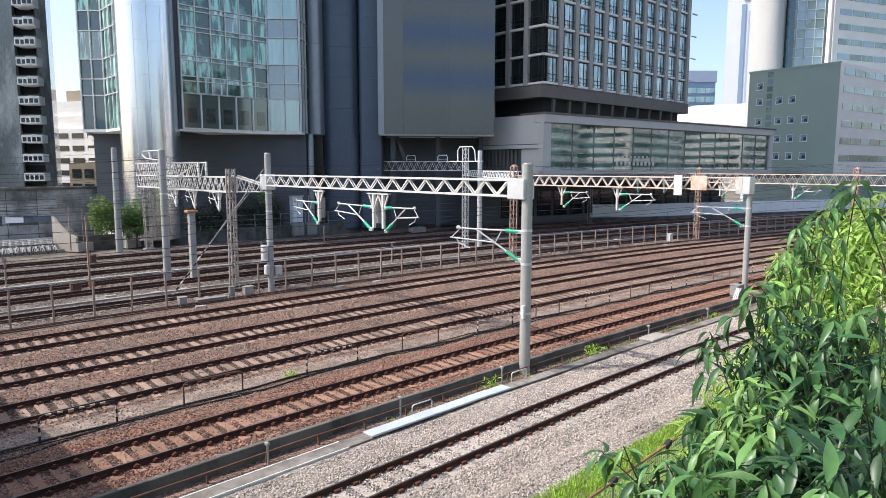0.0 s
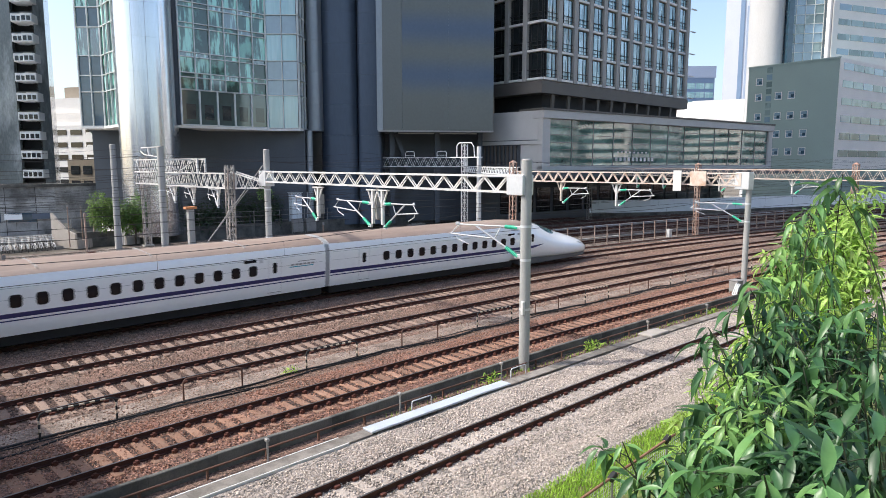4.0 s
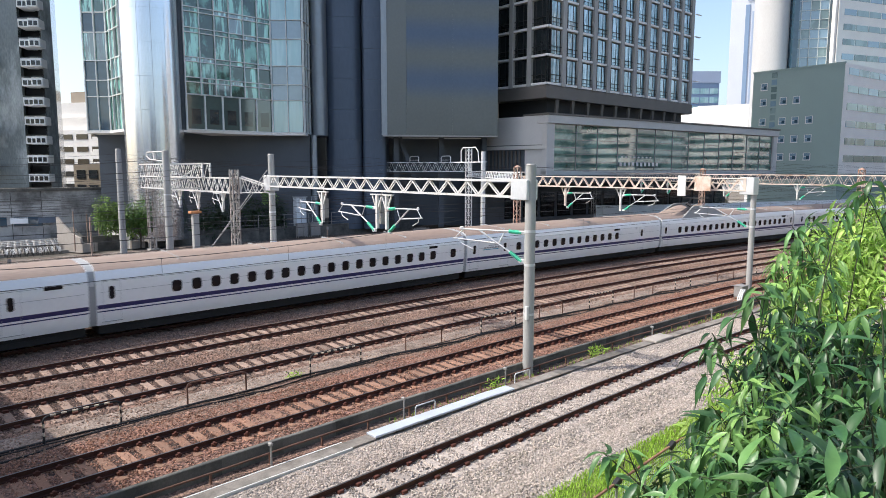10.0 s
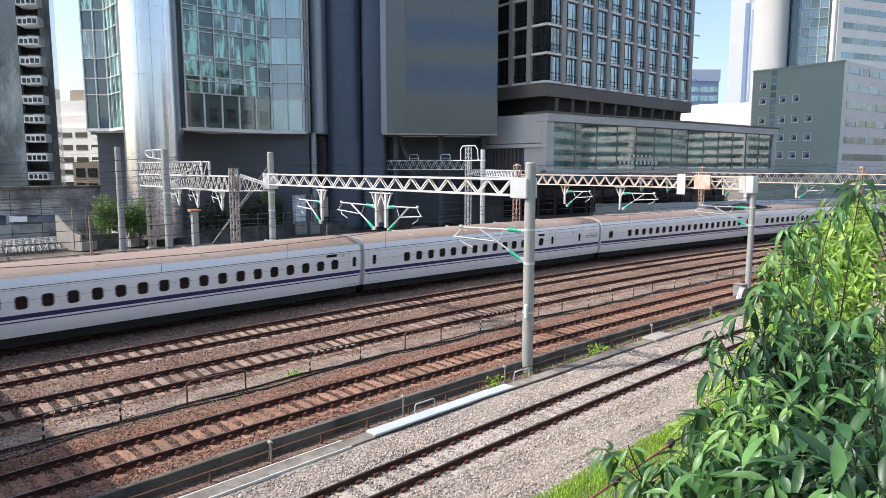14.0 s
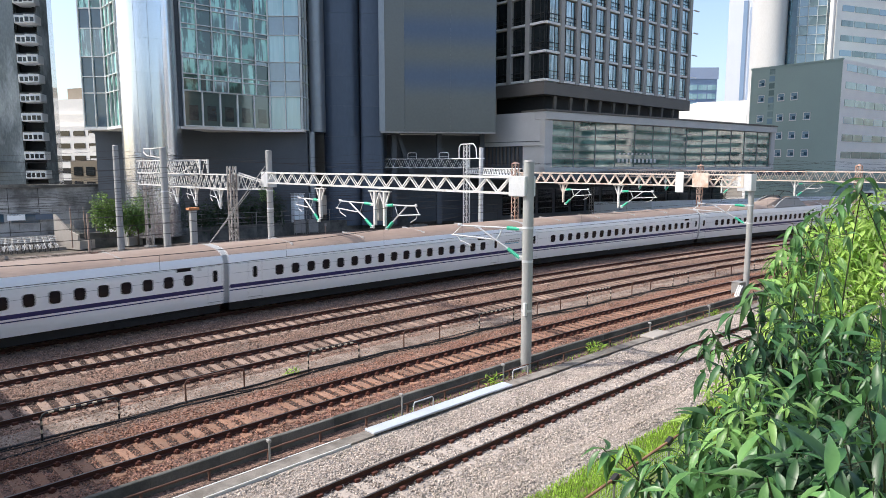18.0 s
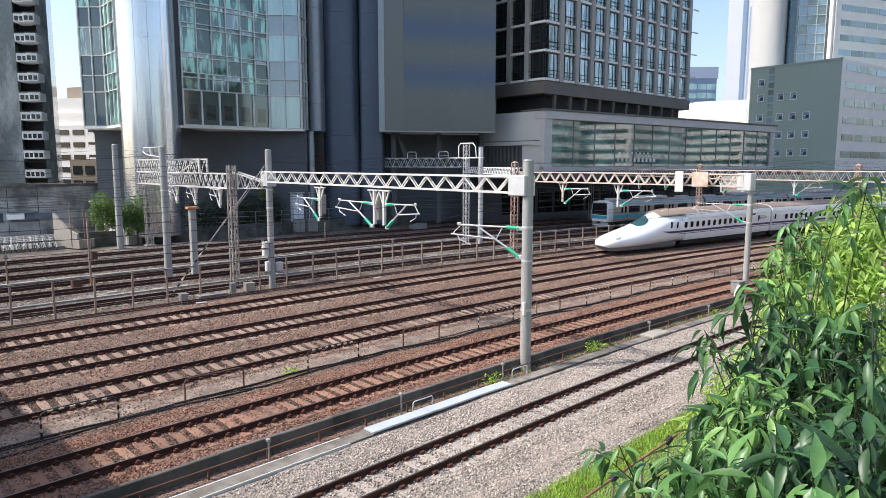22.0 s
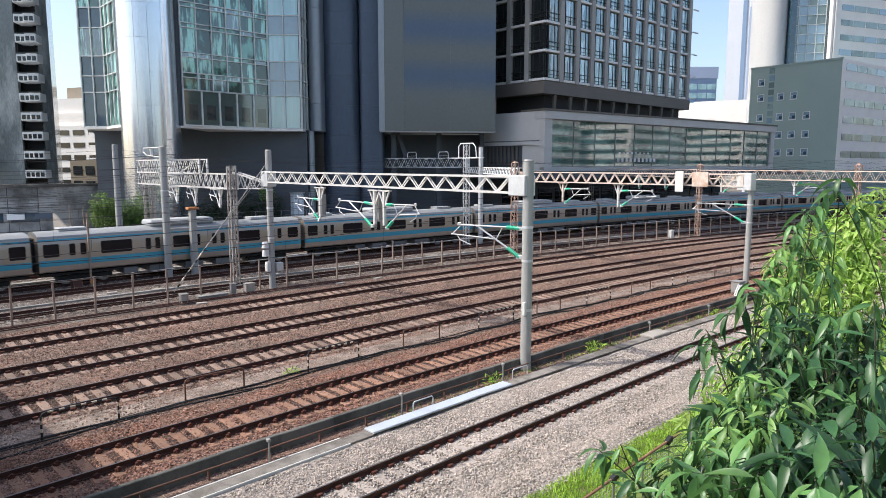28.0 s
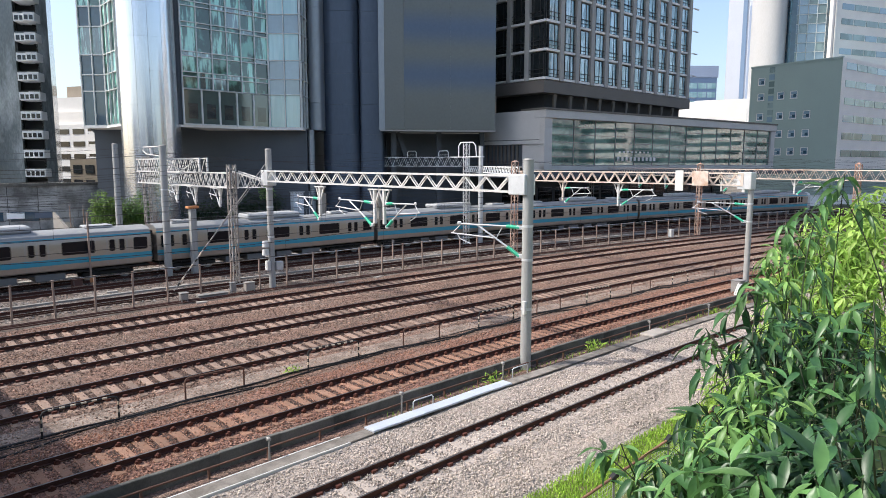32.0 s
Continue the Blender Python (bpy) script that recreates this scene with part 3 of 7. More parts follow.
for d in (-0.2, 0.2):
    o = Vector((d, 0, 0))
    part("upper_chord", Geo().bar(pa_ + o + Vector((0, 0, 6.95)), pb_ + o + Vector((0, 0, 7.55)), 0.08, 0.08), M["beam_white"], t)
    part("lower_chord", Geo().bar(pa_ + o + Vector((0, 0, 6.5)), pb_ + o + Vector((0, 0, 6.45)), 0.08, 0.08), M["beam_white"], t)
    for k in range(6):
        f0, f1 = k / 6, (k + 1) / 6
        za, zb = (6.5 - 0.05 * f0, 6.95 + 0.6 * f1) if k % 2 else (6.95 + 0.6 * f0, 6.5 - 0.05 * f1)
        part("strut", Geo().bar(pa_.lerp(pb_, f0) + o + Vector((0, 0, za)), pa_.lerp(pb_, f1) + o + Vector((0, 0, zb)), 0.06, 0.03), M["beam_white"], t)
for u, s, a, b in ((-17.85, -12.15, 6.82, 7.64), (4.95, -11.1, 6.62, 7.64)):
    g = Geo().cbox(-0.34, -0.36, a, 0.34, 0.52, b, 0.03)
    solid("gusset_box", g, M["galv"], "galvanised steel gusset box clamped to a pole", "gusset", "gusset boxes", m=stand(u, s))
cantilever(stand(-17.95, -12.25, 4.45, OUT + 0.42), 2.95, big=1.0)
drop_tube(-7.8, -12, 5.0, 6.74)
drop_tube(-8.6, -12, 5.0, 6.74)
cantilever(stand(-7.7, -12, 5.0, OUT), 3.3)
cantilever(stand(-8.7, -12, 5.0, IN), 2.5)
drop_tube(-2.5, -11.9, 5.0, 6.74)
cantilever(stand(-2.4, -11.9, 5.0, OUT), 2.5)
for u in (9.8, 14.0, 17.6):
    drop_tube(u, -12.3, 5.2, 6.40)
    cantilever(stand(u, -12.3, 5.2, OUT), 1.7, "hinged bracket with pale insulators", ins="galv")
# grey switch cabinets on the drop posts
for u in (-2.2, -7.7):
    t = thing("line_switch", "grey line switch hanging under the beam", "switch", "line switches", m=stand(u, -11.6))
    part("rod", Geo().box(-0.05, -0.05, 6.2, 0.05, 0.05, 6.95), M["galv_dull"], t)
    part("cabinet", Geo().cbox(-0.18, -0.2, 5.2, 0.18, 0.2, 6.35, 0.03), M["galv_dull"], t)

# second portal
round_pole(-15.87, 13.85, 7.45, 0.195, "grey spun-concrete pole beside a white cable box", z0=-0.5, bands=(5.4, 4.2), top_r=0.185)
lattice_mast(4.4, 11.9, 8.2, 0.42, M["lattice_rust"], "rust-brown lattice steel mast at the fence")
lattice_mast(13.4, 13.99, 10.09, 0.42, M["galv"], "grey lattice steel mast with a wire frame on top", cap=False, bold=1.0)
round_pole(13.5, 15.96, 9.84, 0.26, "pale steel pole beside a lattice mast", mat=M["galv"], z0=-0.3)
lattice_mast(39.5, 17.9, 10.3, 0.5, M["galv"], "grey lattice steel mast below the dark tower", cap=False, bold=1.8)
truss("overhead_beam", on(-15.5, 13.5), on(4.2, 12.0), 7.42, 6.62, 0.16, 19, M["beam_rust"], "rust-streaked cream lattice beam across the main tracks")
truss("overhead_beam", on(26.6, 24.7), on(39.3, 18.0), 8.9, 7.75, 0.6, 14, M["beam_sunlit"], "white lattice beam over far commuter tracks", taper=7.75)
truss("overhead_beam", on(4.6, 12.3), on(26.4, 24.5), 7.75, 7.1, 0.5, 20, M["beam_sunlit"], "white lattice beam over commuter tracks", taper=7.1)
solid("gusset_box", Geo().cbox(-0.34, -0.36, 6.35, 0.34, 0.62, 7.5, 0.03), M["galv"], "galvanised steel gusset box clamped to a pole", "gusset", "gusset boxes", m=stand(-15.7, 13.75))
cantilever(stand(-15.7, 13.75, 4.3, OUT + 0.42), 3.3)
solid("sign_plate", Geo().cbox(-0.03, -0.32, 6.15, 0.03, 0.32, 7.6, 0.01), M["box_white"], "plain white plate on the beam", "sign", m=stand(-11.2, 12.7))
solid("beam_panel", Geo().cbox(-0.05, -0.6, 6.55, 0.05, 0.6, 7.55, 0.01), M["beam_rust"], "cream steel panel on the beam", "panel", m=stand(-12.8, 12.7))
drop_tube(-5.9, 12.9, 4.8, 6.5)
drop_tube(-0.65, 12.5, 5.0, 6.5, "rust-streaked drop tube under the beam", M["beam_rust"])
cantilever(stand(-6.1, 12.9, 5.0, IN), 3.0)
cantilever(stand(-0.8, 12.5, 5.0, IN), 2.6)
for k, (a, b) in enumerate(((29.5, 0.0), (33.5, 0.0))):
    t = thing("pipe_gantry", "curved white pipe frame above a beam", "gantry", "pipe gantries", m=stand(a, 23.2 - k * 2))
    part("arch", Geo().pipe([(0, -1.0, 8.9), (0, -1.0, 9.5), (0, -0.8, 9.7), (0, 0.8, 9.7), (0, 1.0, 9.5), (0, 1.0, 8.9)], 0.05, 6), M["beam_sunlit"], t)
    part("tie", Geo().bar((0, -1, 9.2), (0, 1, 9.2), 0.04, 0.04), M["beam_sunlit"], t)
t = thing("pipe_gantry", "curved white pipe frame on a lattice mast", "gantry", "pipe gantries", m=stand(13.4, 13.99, -0.21))
part("arch", Geo().pipe([(0, -1.5, 9.0), (0, -1.4, 10.0), (0, -1.0, 10.4), (0, 0.9, 10.4), (0, 1.2, 10.1), (0, 1.2, 9.0)], 0.05, 6), M["beam_sunlit"], t)
part("deck", Geo().bar((0, -2.4, 8.95), (0, 2.2, 8.95), 0.5, 0.08), M["beam_sunlit"], t)

# third portal
lattice_mast(4.25, 40.4, 8.0, 0.42, M["lattice_rust"], "rust-brown lattice steel mast further down the fence")
lattice_mast(-12.4, 40.6, 8.0, 0.42, M["lattice_rust"], "rust-brown lattice steel mast behind the shrubs")
truss("overhead_beam", on(-16.0, 40.4), on(4.1, 40.4), 7.45, 6.5, 0.5, 20, M["beam_rust"], "rust-streaked cream lattice beam further down the line", taper=6.5)
truss("overhead_beam", on(4.4, 40.4), on(26.0, 46.0), 7.5, 6.6, 0.5, 20, M["beam_rust"], "rust-streaked cream lattice beam over commuter tracks", taper=6.6)
lattice_mast(26.2, 46.0, 8.2, 0.45, M["lattice_grey"], "grey lattice steel mast in front of the white barrier")
drop_tube(-6.6, 40.4, 5.0, 6.5)
cantilever(stand(-6.8, 40.4, 5.15, IN), 2.4)
drop_tube(1.5, 40.4, 5.0, 6.5)
cantilever(stand(1.3, 40.4, 5.15, IN), 2.2)
for u in (10, 14):
    drop_tube(u, 41.8, 5.2, 6.6)
    cantilever(stand(u, 41.8, 5.2, IN), 1.8)

# wires
def wire(u, a, b, z, r=0.011, sag=0.0, cell=26.5, start=-12.0, drift=0.0):
    pts = []
    for s in span(a, b, 2.2):
        k = ((s - start) / cell) % 1.0
        pts.append(on(u + drift * (2 * abs(2 * k - 1) - 1), s, z - sag * 4 * k * (1 - k)))
    return Geo().pipe(pts, r, 5)


for i, u in enumerate((-15.5, -9.71, -5.2, 0.0, 6.75, 12.1, 15.55, 20.6, 24.6, 29.6)):
    t = thing("catenary", "dark contact and carrier wires above a track", "overhead wire", "overhead wires")
    part("contact_wire", wire(u, -95, 150, 5.05, 0.010, drift=0.15), M["wire"], t)
    part("carrier_wire", wire(u, -95, 150, 6.05, 0.010, 0.55, drift=0.15), M["wire"], t)
    g = Geo()
    for s in span(-70, 100, 4.4):
        k = ((s + 12) / 26.5) % 1.0
        g.bar(on(u, s, 5.05), on(u, s, 6.05 - 0.55 * 4 * k * (1 - k)), 0.008, 0.008)
    part("dropper", g, M["wire"], t)
for u, z in ((5.6, 8.4), (19.2, 8.9), (20.8, 8.9), (24.2, 7.9), (27.0, 9.0), (33.4, 9.5), (8.2, 7.7), (10.5, 7.9), (17.0, 7.2), (30.8, 7.0), (32.2, 5.9), (35.0, 6.6), (22.6, 5.6)):
    solid("feeder_wire", wire(u, -95, 150, z, 0.012, 0.7), M["wire"], "thin dark feeder wire along the line", "overhead wire", "feeder wires")

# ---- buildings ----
# where color2 is given, its pale streaks are reflections put into the glass colour
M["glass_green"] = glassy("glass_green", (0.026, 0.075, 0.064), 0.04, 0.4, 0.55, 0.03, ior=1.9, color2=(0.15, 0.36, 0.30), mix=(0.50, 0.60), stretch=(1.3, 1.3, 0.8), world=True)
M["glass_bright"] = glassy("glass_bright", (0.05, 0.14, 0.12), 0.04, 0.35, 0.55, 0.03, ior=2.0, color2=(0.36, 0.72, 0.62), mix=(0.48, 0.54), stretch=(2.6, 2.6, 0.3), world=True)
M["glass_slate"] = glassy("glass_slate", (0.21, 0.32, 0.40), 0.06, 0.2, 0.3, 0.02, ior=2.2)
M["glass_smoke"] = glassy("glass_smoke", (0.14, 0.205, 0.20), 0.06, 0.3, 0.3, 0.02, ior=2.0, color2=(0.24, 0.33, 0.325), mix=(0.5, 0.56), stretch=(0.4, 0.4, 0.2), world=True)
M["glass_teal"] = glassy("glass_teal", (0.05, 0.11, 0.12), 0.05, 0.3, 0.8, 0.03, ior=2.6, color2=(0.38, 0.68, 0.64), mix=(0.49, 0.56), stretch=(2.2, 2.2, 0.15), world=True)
M["glass_navy"] = glassy("glass_navy", (0.035, 0.08, 0.12), 0.05, 0.3, 0.8, 0.03, ior=1.9, world=True)
M["glass_lower"] = glassy("glass_lower", (0.045, 0.085, 0.08), 0.05, 0.2, 0.5, 0.02, ior=2.2)
M["glass_mirrored"] = glassy("glass_mirrored", (0.03, 0.042, 0.045), 0.05, 0.2, 0.5, 0.02, ior=2.0)
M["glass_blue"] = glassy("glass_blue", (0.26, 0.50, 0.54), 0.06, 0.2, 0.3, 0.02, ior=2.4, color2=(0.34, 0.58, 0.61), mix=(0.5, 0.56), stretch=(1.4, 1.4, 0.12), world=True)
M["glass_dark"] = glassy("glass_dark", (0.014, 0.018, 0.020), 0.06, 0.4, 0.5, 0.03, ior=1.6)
M["glass_sky"] = glassy("glass_sky", (0.13, 0.28, 0.34), 0.05, 0.3, 1.2, 0.02, ior=2.6, color2=(0.44, 0.66, 0.76), mix=(0.49, 0.57), stretch=(1.5, 1.5, 0.2), world=True)
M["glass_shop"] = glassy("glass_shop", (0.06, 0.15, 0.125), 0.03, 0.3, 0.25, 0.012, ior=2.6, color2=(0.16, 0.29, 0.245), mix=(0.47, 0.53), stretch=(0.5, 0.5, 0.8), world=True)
M["blind"] = surf("blind", (0.42, 0.50, 0.48), 0.7, var=0.15, scale=1, fine=20, bump=0.05)
M["mullion"] = surf("mullion", (0.62, 0.64, 0.63), 0.45, metal=0.2, var=0.15, scale=1, fine=15, bump=0.03)
M["panel_metal"] = surf("panel_metal", (0.74, 0.76, 0.80), 0.19, metal=0.92, var=0.10, scale=0.4, fine=8, bump=0.03, stretch=(1, 1, 0.3))
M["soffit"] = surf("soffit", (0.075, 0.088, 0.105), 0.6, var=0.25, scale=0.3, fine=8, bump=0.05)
M["shaft_blue"] = surf("shaft_blue", (0.085, 0.112, 0.158), 0.42, metal=0.35, var=0.2, scale=0.15, fine=4, bump=0.02, stretch=(1, 1, 0.25))
M["shaft_grey"] = surf("shaft_grey", (0.297, 0.33, 0.363), 0.4, metal=0.4, var=0.18, scale=0.2, fine=5, bump=0.02, stretch=(1, 1, 0.25))
M["panel_green"] = surf("panel_green", (0.155, 0.166, 0.162), 0.36, metal=0.3, var=0.15, scale=0.15, fine=4, bump=0.02)
M["panel_blue"] = surf("panel_blue", (0.12, 0.16, 0.225), 0.22, metal=0.3, var=0.15, scale=0.12, fine=3, bump=0.02)
# soft wave of blue over grey-green paints what the metal reflects
M["panel_reflections"] = surf("panel_reflections", (0.088, 0.12, 0.175), 0.3, metal=0.3, var=0.15, scale=0.12, fine=3, bump=0.02, color2=(0.14, 0.15, 0.146))
pt = M["panel_reflections"].node_tree
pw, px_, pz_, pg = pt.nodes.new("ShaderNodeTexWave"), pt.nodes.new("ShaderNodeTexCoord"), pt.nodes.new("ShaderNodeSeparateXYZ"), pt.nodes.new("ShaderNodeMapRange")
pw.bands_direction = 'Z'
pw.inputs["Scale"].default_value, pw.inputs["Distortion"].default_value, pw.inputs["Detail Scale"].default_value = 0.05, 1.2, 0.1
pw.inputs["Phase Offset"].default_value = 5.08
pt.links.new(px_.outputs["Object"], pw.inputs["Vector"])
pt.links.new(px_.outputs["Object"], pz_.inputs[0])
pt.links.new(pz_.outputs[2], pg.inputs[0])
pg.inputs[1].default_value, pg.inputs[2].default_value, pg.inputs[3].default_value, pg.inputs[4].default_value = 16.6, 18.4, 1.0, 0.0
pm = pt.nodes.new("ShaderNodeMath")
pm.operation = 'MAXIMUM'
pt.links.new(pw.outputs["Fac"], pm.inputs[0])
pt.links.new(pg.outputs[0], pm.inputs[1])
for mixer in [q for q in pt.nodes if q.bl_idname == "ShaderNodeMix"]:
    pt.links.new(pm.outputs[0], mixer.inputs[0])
M["hotel_stone"] = surf("hotel_stone", (0.34, 0.33, 0.315), 0.7, var=0.15, scale=0.6, fine=12, bump=0.08)
M["hotel_sill"] = surf("hotel_sill", (0.74, 0.73, 0.71), 0.7, var=0.15, scale=0.6, fine=12, bump=0.08)
M["hotel_slab"] = surf("hotel_slab", (0.125, 0.112, 0.10), 0.6, var=0.2, scale=0.4, fine=10, bump=0.06)
M["podium_stone"] = surf("podium_stone", (0.50, 0.49, 0.475), 0.6, var=0.14, scale=0.5, fine=10, bump=0.05)
M["green_wall"] = surf("green_wall", (0.26, 0.345, 0.325), 0.75, var=0.12, scale=0.25, fine=8, bump=0.06)
M["pale_wall"] = surf("pale_wall", (0.80, 0.775, 0.735), 0.75, var=0.12, scale=0.25, fine=8, bump=0.05)
M["wing_grey"] = surf("wing_grey", (0.50, 0.50, 0.505), 0.7, var=0.15, scale=0.15, fine=6, bump=0.05, stretch=(1, 1, 0.3))
M["white_wall"] = surf("white_wall", (0.74, 0.73, 0.71), 0.75, var=0.12, scale=0.2, fine=6, bump=0.05)
# the hazy set has distance haze mixed into its base colours
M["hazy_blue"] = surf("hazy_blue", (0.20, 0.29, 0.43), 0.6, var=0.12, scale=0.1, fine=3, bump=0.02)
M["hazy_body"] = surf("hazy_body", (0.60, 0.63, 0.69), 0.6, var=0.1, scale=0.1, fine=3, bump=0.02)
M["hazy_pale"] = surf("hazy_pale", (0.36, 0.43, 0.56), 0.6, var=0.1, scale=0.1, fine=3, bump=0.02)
# apartment_dark: upright pale patches stand for reflections on the glazed tile
M["apartment_dark"] = surf("apartment_dark", (0.15, 0.175, 0.18), 0.12, var=0.4, scale=0.4, fine=6, bump=0.04, stretch=(1, 1, 0.35), color2=(0.42, 0.46, 0.47), mix=(0.48, 0.66))
M["balcony_white"] = surf("balcony_white", (0.80, 0.81, 0.80), 0.6, var=0.14, scale=1, fine=15, bump=0.04)
M["wall_shade"] = surf("wall_shade", (0.38, 0.385, 0.385), 0.85, var=0.3, scale=0.35, fine=8, bump=0.15, color2=(0.11, 0.11, 0.11))
M["barrier_white"] = surf("barrier_white", (0.84, 0.87, 0.90), 0.6, var=0.12, scale=0.6, fine=10, bump=0.05)
M["tile_brown"] = surf("tile_brown", (0.30, 0.255, 0.20), 0.8, var=0.2, scale=0.4, fine=10, bump=0.08)


def frame_of(a, b):
    """A pose whose x runs from a to b on the ground and whose -y faces the viewer."""
    d = Vector((b[0] - a[0], b[1] - a[1], 0))
    return Matrix.Translation((a[0], a[1], 0)) @ Matrix.Rotation(math.atan2(d.y, d.x), 4, 'Z'), d.length


def prism(points, z0, z1):
    """An upright prism over a ground outline (counter-clockwise)."""
    return Geo().loft([[(x, y, z0) for x, y in points], [(x, y, z1) for x, y in points]])


def curtain(parent, a, b, zs, cols, glass, bar=None, bw=0.16, depth=0.16, shades=None, name="pane", seed=0, tilt=1.0, rows=None):
    """A curtain wall between two ground corners: panes, posts and transoms, each a part of the wall's grid."""
    m, L = frame_of(a, b)
    bar = bar or M["mullion"]
    r = random.Random(seed)
    grid = part("window_grid", Geo().box(0, 0.12, zs[0], L, 0.2, zs[-1]), M["soffit"], parent, m=m)
    xs = [L * k / cols for k in range(cols + 1)]
    made = {}
    for j in range(len(zs) - 1):
        for k in range(cols):
            w, h = xs[k + 1] - xs[k], zs[j + 1] - zs[j]
            kind = rows[min(j, len(rows) - 1)] if rows else r.choice(shades) if shades else glass
            key = (round(w, 3), round(h, 3), kind)
            if key not in made:
                made[key] = Geo().box(0.01, 0.0, 0.01, w - 0.01, 0.03, h - 0.01).mesh(name, M[kind])
            part(name, made[key], None, grid, m=pose(xs[k], 0.06, zs[j], r.uniform(-0.5, 0.5) * tilt, 0, r.uniform(-0.7, 0.7) * tilt))
    for x in xs:
        part("post", Geo().box(x - bw / 2, -depth, zs[0] - 0.1, x + bw / 2, 0.10, zs[-1]), bar, grid)
    for z in zs:
        part("transom", Geo().box(-bw / 2, -depth * 0.8, z - bw / 2, L + bw / 2, 0.09, z + bw / 2), bar, grid)
    return grid


# glass office tower with its steel-clad column
tower = thing("glass_office_tower", "green glass office tower raised over a dark undercroft", "building")
ZS = [12.8, 17.0, 19.0, 21.4, 24.8, 27.2, 30.6, 33.0, 36.4, 38.8, 42.2, 44.6]
A0, A1, B1 = (-45.05, 84.0), (-42.1, 84.0), (-36.6, 78.0)
C0, C1, D1, E1 = (-31.2, 80.5), (-22.95, 88.4), (-18.75, 88.4), (-18.6, 93.0)
core = prism([(-45.0, 84.3), (-42.0, 84.3), (-36.4, 78.4), (-33.0, 79.8), (-31.2, 80.9), (-22.95, 88.7), (-18.9, 88.7), (-18.8, 112), (-58.0, 112)], 12.7, 128)
part("inner_core", core, M["soffit"], tower)
ZF = sorted(ZS[1:] + [z - 0.55 for z in ZS[2:-1]])
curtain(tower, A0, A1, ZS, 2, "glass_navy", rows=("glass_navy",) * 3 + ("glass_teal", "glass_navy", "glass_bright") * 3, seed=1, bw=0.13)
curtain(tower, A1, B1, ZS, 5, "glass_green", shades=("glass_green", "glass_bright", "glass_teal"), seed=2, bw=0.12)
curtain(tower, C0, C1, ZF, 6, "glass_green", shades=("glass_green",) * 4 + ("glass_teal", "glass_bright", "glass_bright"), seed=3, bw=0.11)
curtain(tower, C0, C1, ZS[:2], 5, "glass_lower", seed=6, bw=0.16, tilt=0.15)
ml_, Ll_ = frame_of(C0, C1)
# dark rectangles paint the opposite building's windows as mirrored in the lower panes
for k in range(5):
    part("inner_window", Geo().box((k + 0.28) * Ll_ / 5, 0.035, 13.5, (k + 0.78) * Ll_ / 5, 0.055, 15.3), M["glass_mirrored"], tower, m=ml_)
curtain(tower, C1, D1, ZS, 2, "glass_blue", rows=("glass_blue", "glass_slate", "glass_slate") + ("glass_blue", "glass_slate") * 5, seed=4, bw=0.10, tilt=0.5)
curtain(tower, D1, E1, ZS, 3, "glass_navy", seed=5, bw=0.10)
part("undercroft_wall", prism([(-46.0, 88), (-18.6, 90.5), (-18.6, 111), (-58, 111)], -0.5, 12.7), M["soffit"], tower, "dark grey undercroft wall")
part("soffit_edge", Geo().loft([[(x, y, z) for x, y in ((-31.6, 80.3), (-22.9, 88.2), (-18.6, 88.2), (-18.6, 90), (-31.6, 90))] for z in (12.45, 12.72)]), M["pale_wall"], tower, "pale soffit edge")
part("soffit_edge", Geo().loft([[(x, y, z) for x, y in ((-45.2, 83.8), (-42.2, 83.8), (-36.7, 77.8), (-36.5, 88), (-45.8, 88))] for z in (12.5, 12.72)]), M["pale_wall"], tower, "pale soffit edge")
col = thing("clad_column", "tall round column clad in polished steel panels", "column")
R_, n_ = 3.32, 14
me = {}
for j in range(12):
    z0, z1 = -0.4 + j * 3.8, -0.4 + (j + 1) * 3.8
    for k in range(n_):
        key = 0
        if key not in me:
            a0, a1 = -math.pi / n_ + 0.004, math.pi / n_ - 0.004
            arcs = [a0 + (a1 - a0) * i / 5 for i in range(6)]
            ring = lambda z: [(R_ * math.cos(a), R_ * math.sin(a), z) for a in arcs] + [((R_ - 0.08) * math.cos(a), (R_ - 0.08) * math.sin(a), z) for a in reversed(arcs)]
            me[key] = Geo().loft([ring(0.0), ring(3.785)]).mesh("cladding_panel", M["panel_metal"], 30)
        part("cladding_panel", me[0], None, col, m=pose(-34.95, 80.0, z0, 0, 0, 360 / n_ * (k + 0.5 * (j % 2 == 9))))
part("core", Geo().pipe([(-34.95, 80.0, -0.4), (-34.95, 80.0, 118)], R_ - 0.06, 28), M["soffit"], col, smooth=40)


# dark blue service shafts
def rounded(x0, y0, x1, y1, r, k=5):
    pts = []
    for cx, cy, a in ((x1 - r, y1 - r, 0), (x0 + r, y1 - r, 90), (x0 + r, y0 + r, 180), (x1 - r, y0 + r, 270)):
        for i in range(k + 1):
            t = radians(a + 90 * i / k)
            pts.append((cx + r * math.cos(t), cy + r * math.sin(t)))
    return pts


sh = thing("service_shafts", "tall blue-grey metal service shafts", "building")
for x0, y0, x1, y1, r, mat, z0 in ((-18.5, 91.5, -16.7, 100, 0.8, "shaft_grey", 12.6), (-17.2, 94.0, -12.0, 108, 1.6, "shaft_blue", -0.5), (-11.9, 94.6, -8.6, 108, 0.6, "shaft_blue", -0.5)):
    for j in range(11):
        a, b = max(z0, -0.5 + j * 4.2), (-0.5 + (j + 1) * 4.2 if j < 10 else 112)
        if b > a:
            part("shaft_panel", prism(rounded(x0, y0, x1, y1, r), a + 0.02, b), M[mat], sh, smooth=40)
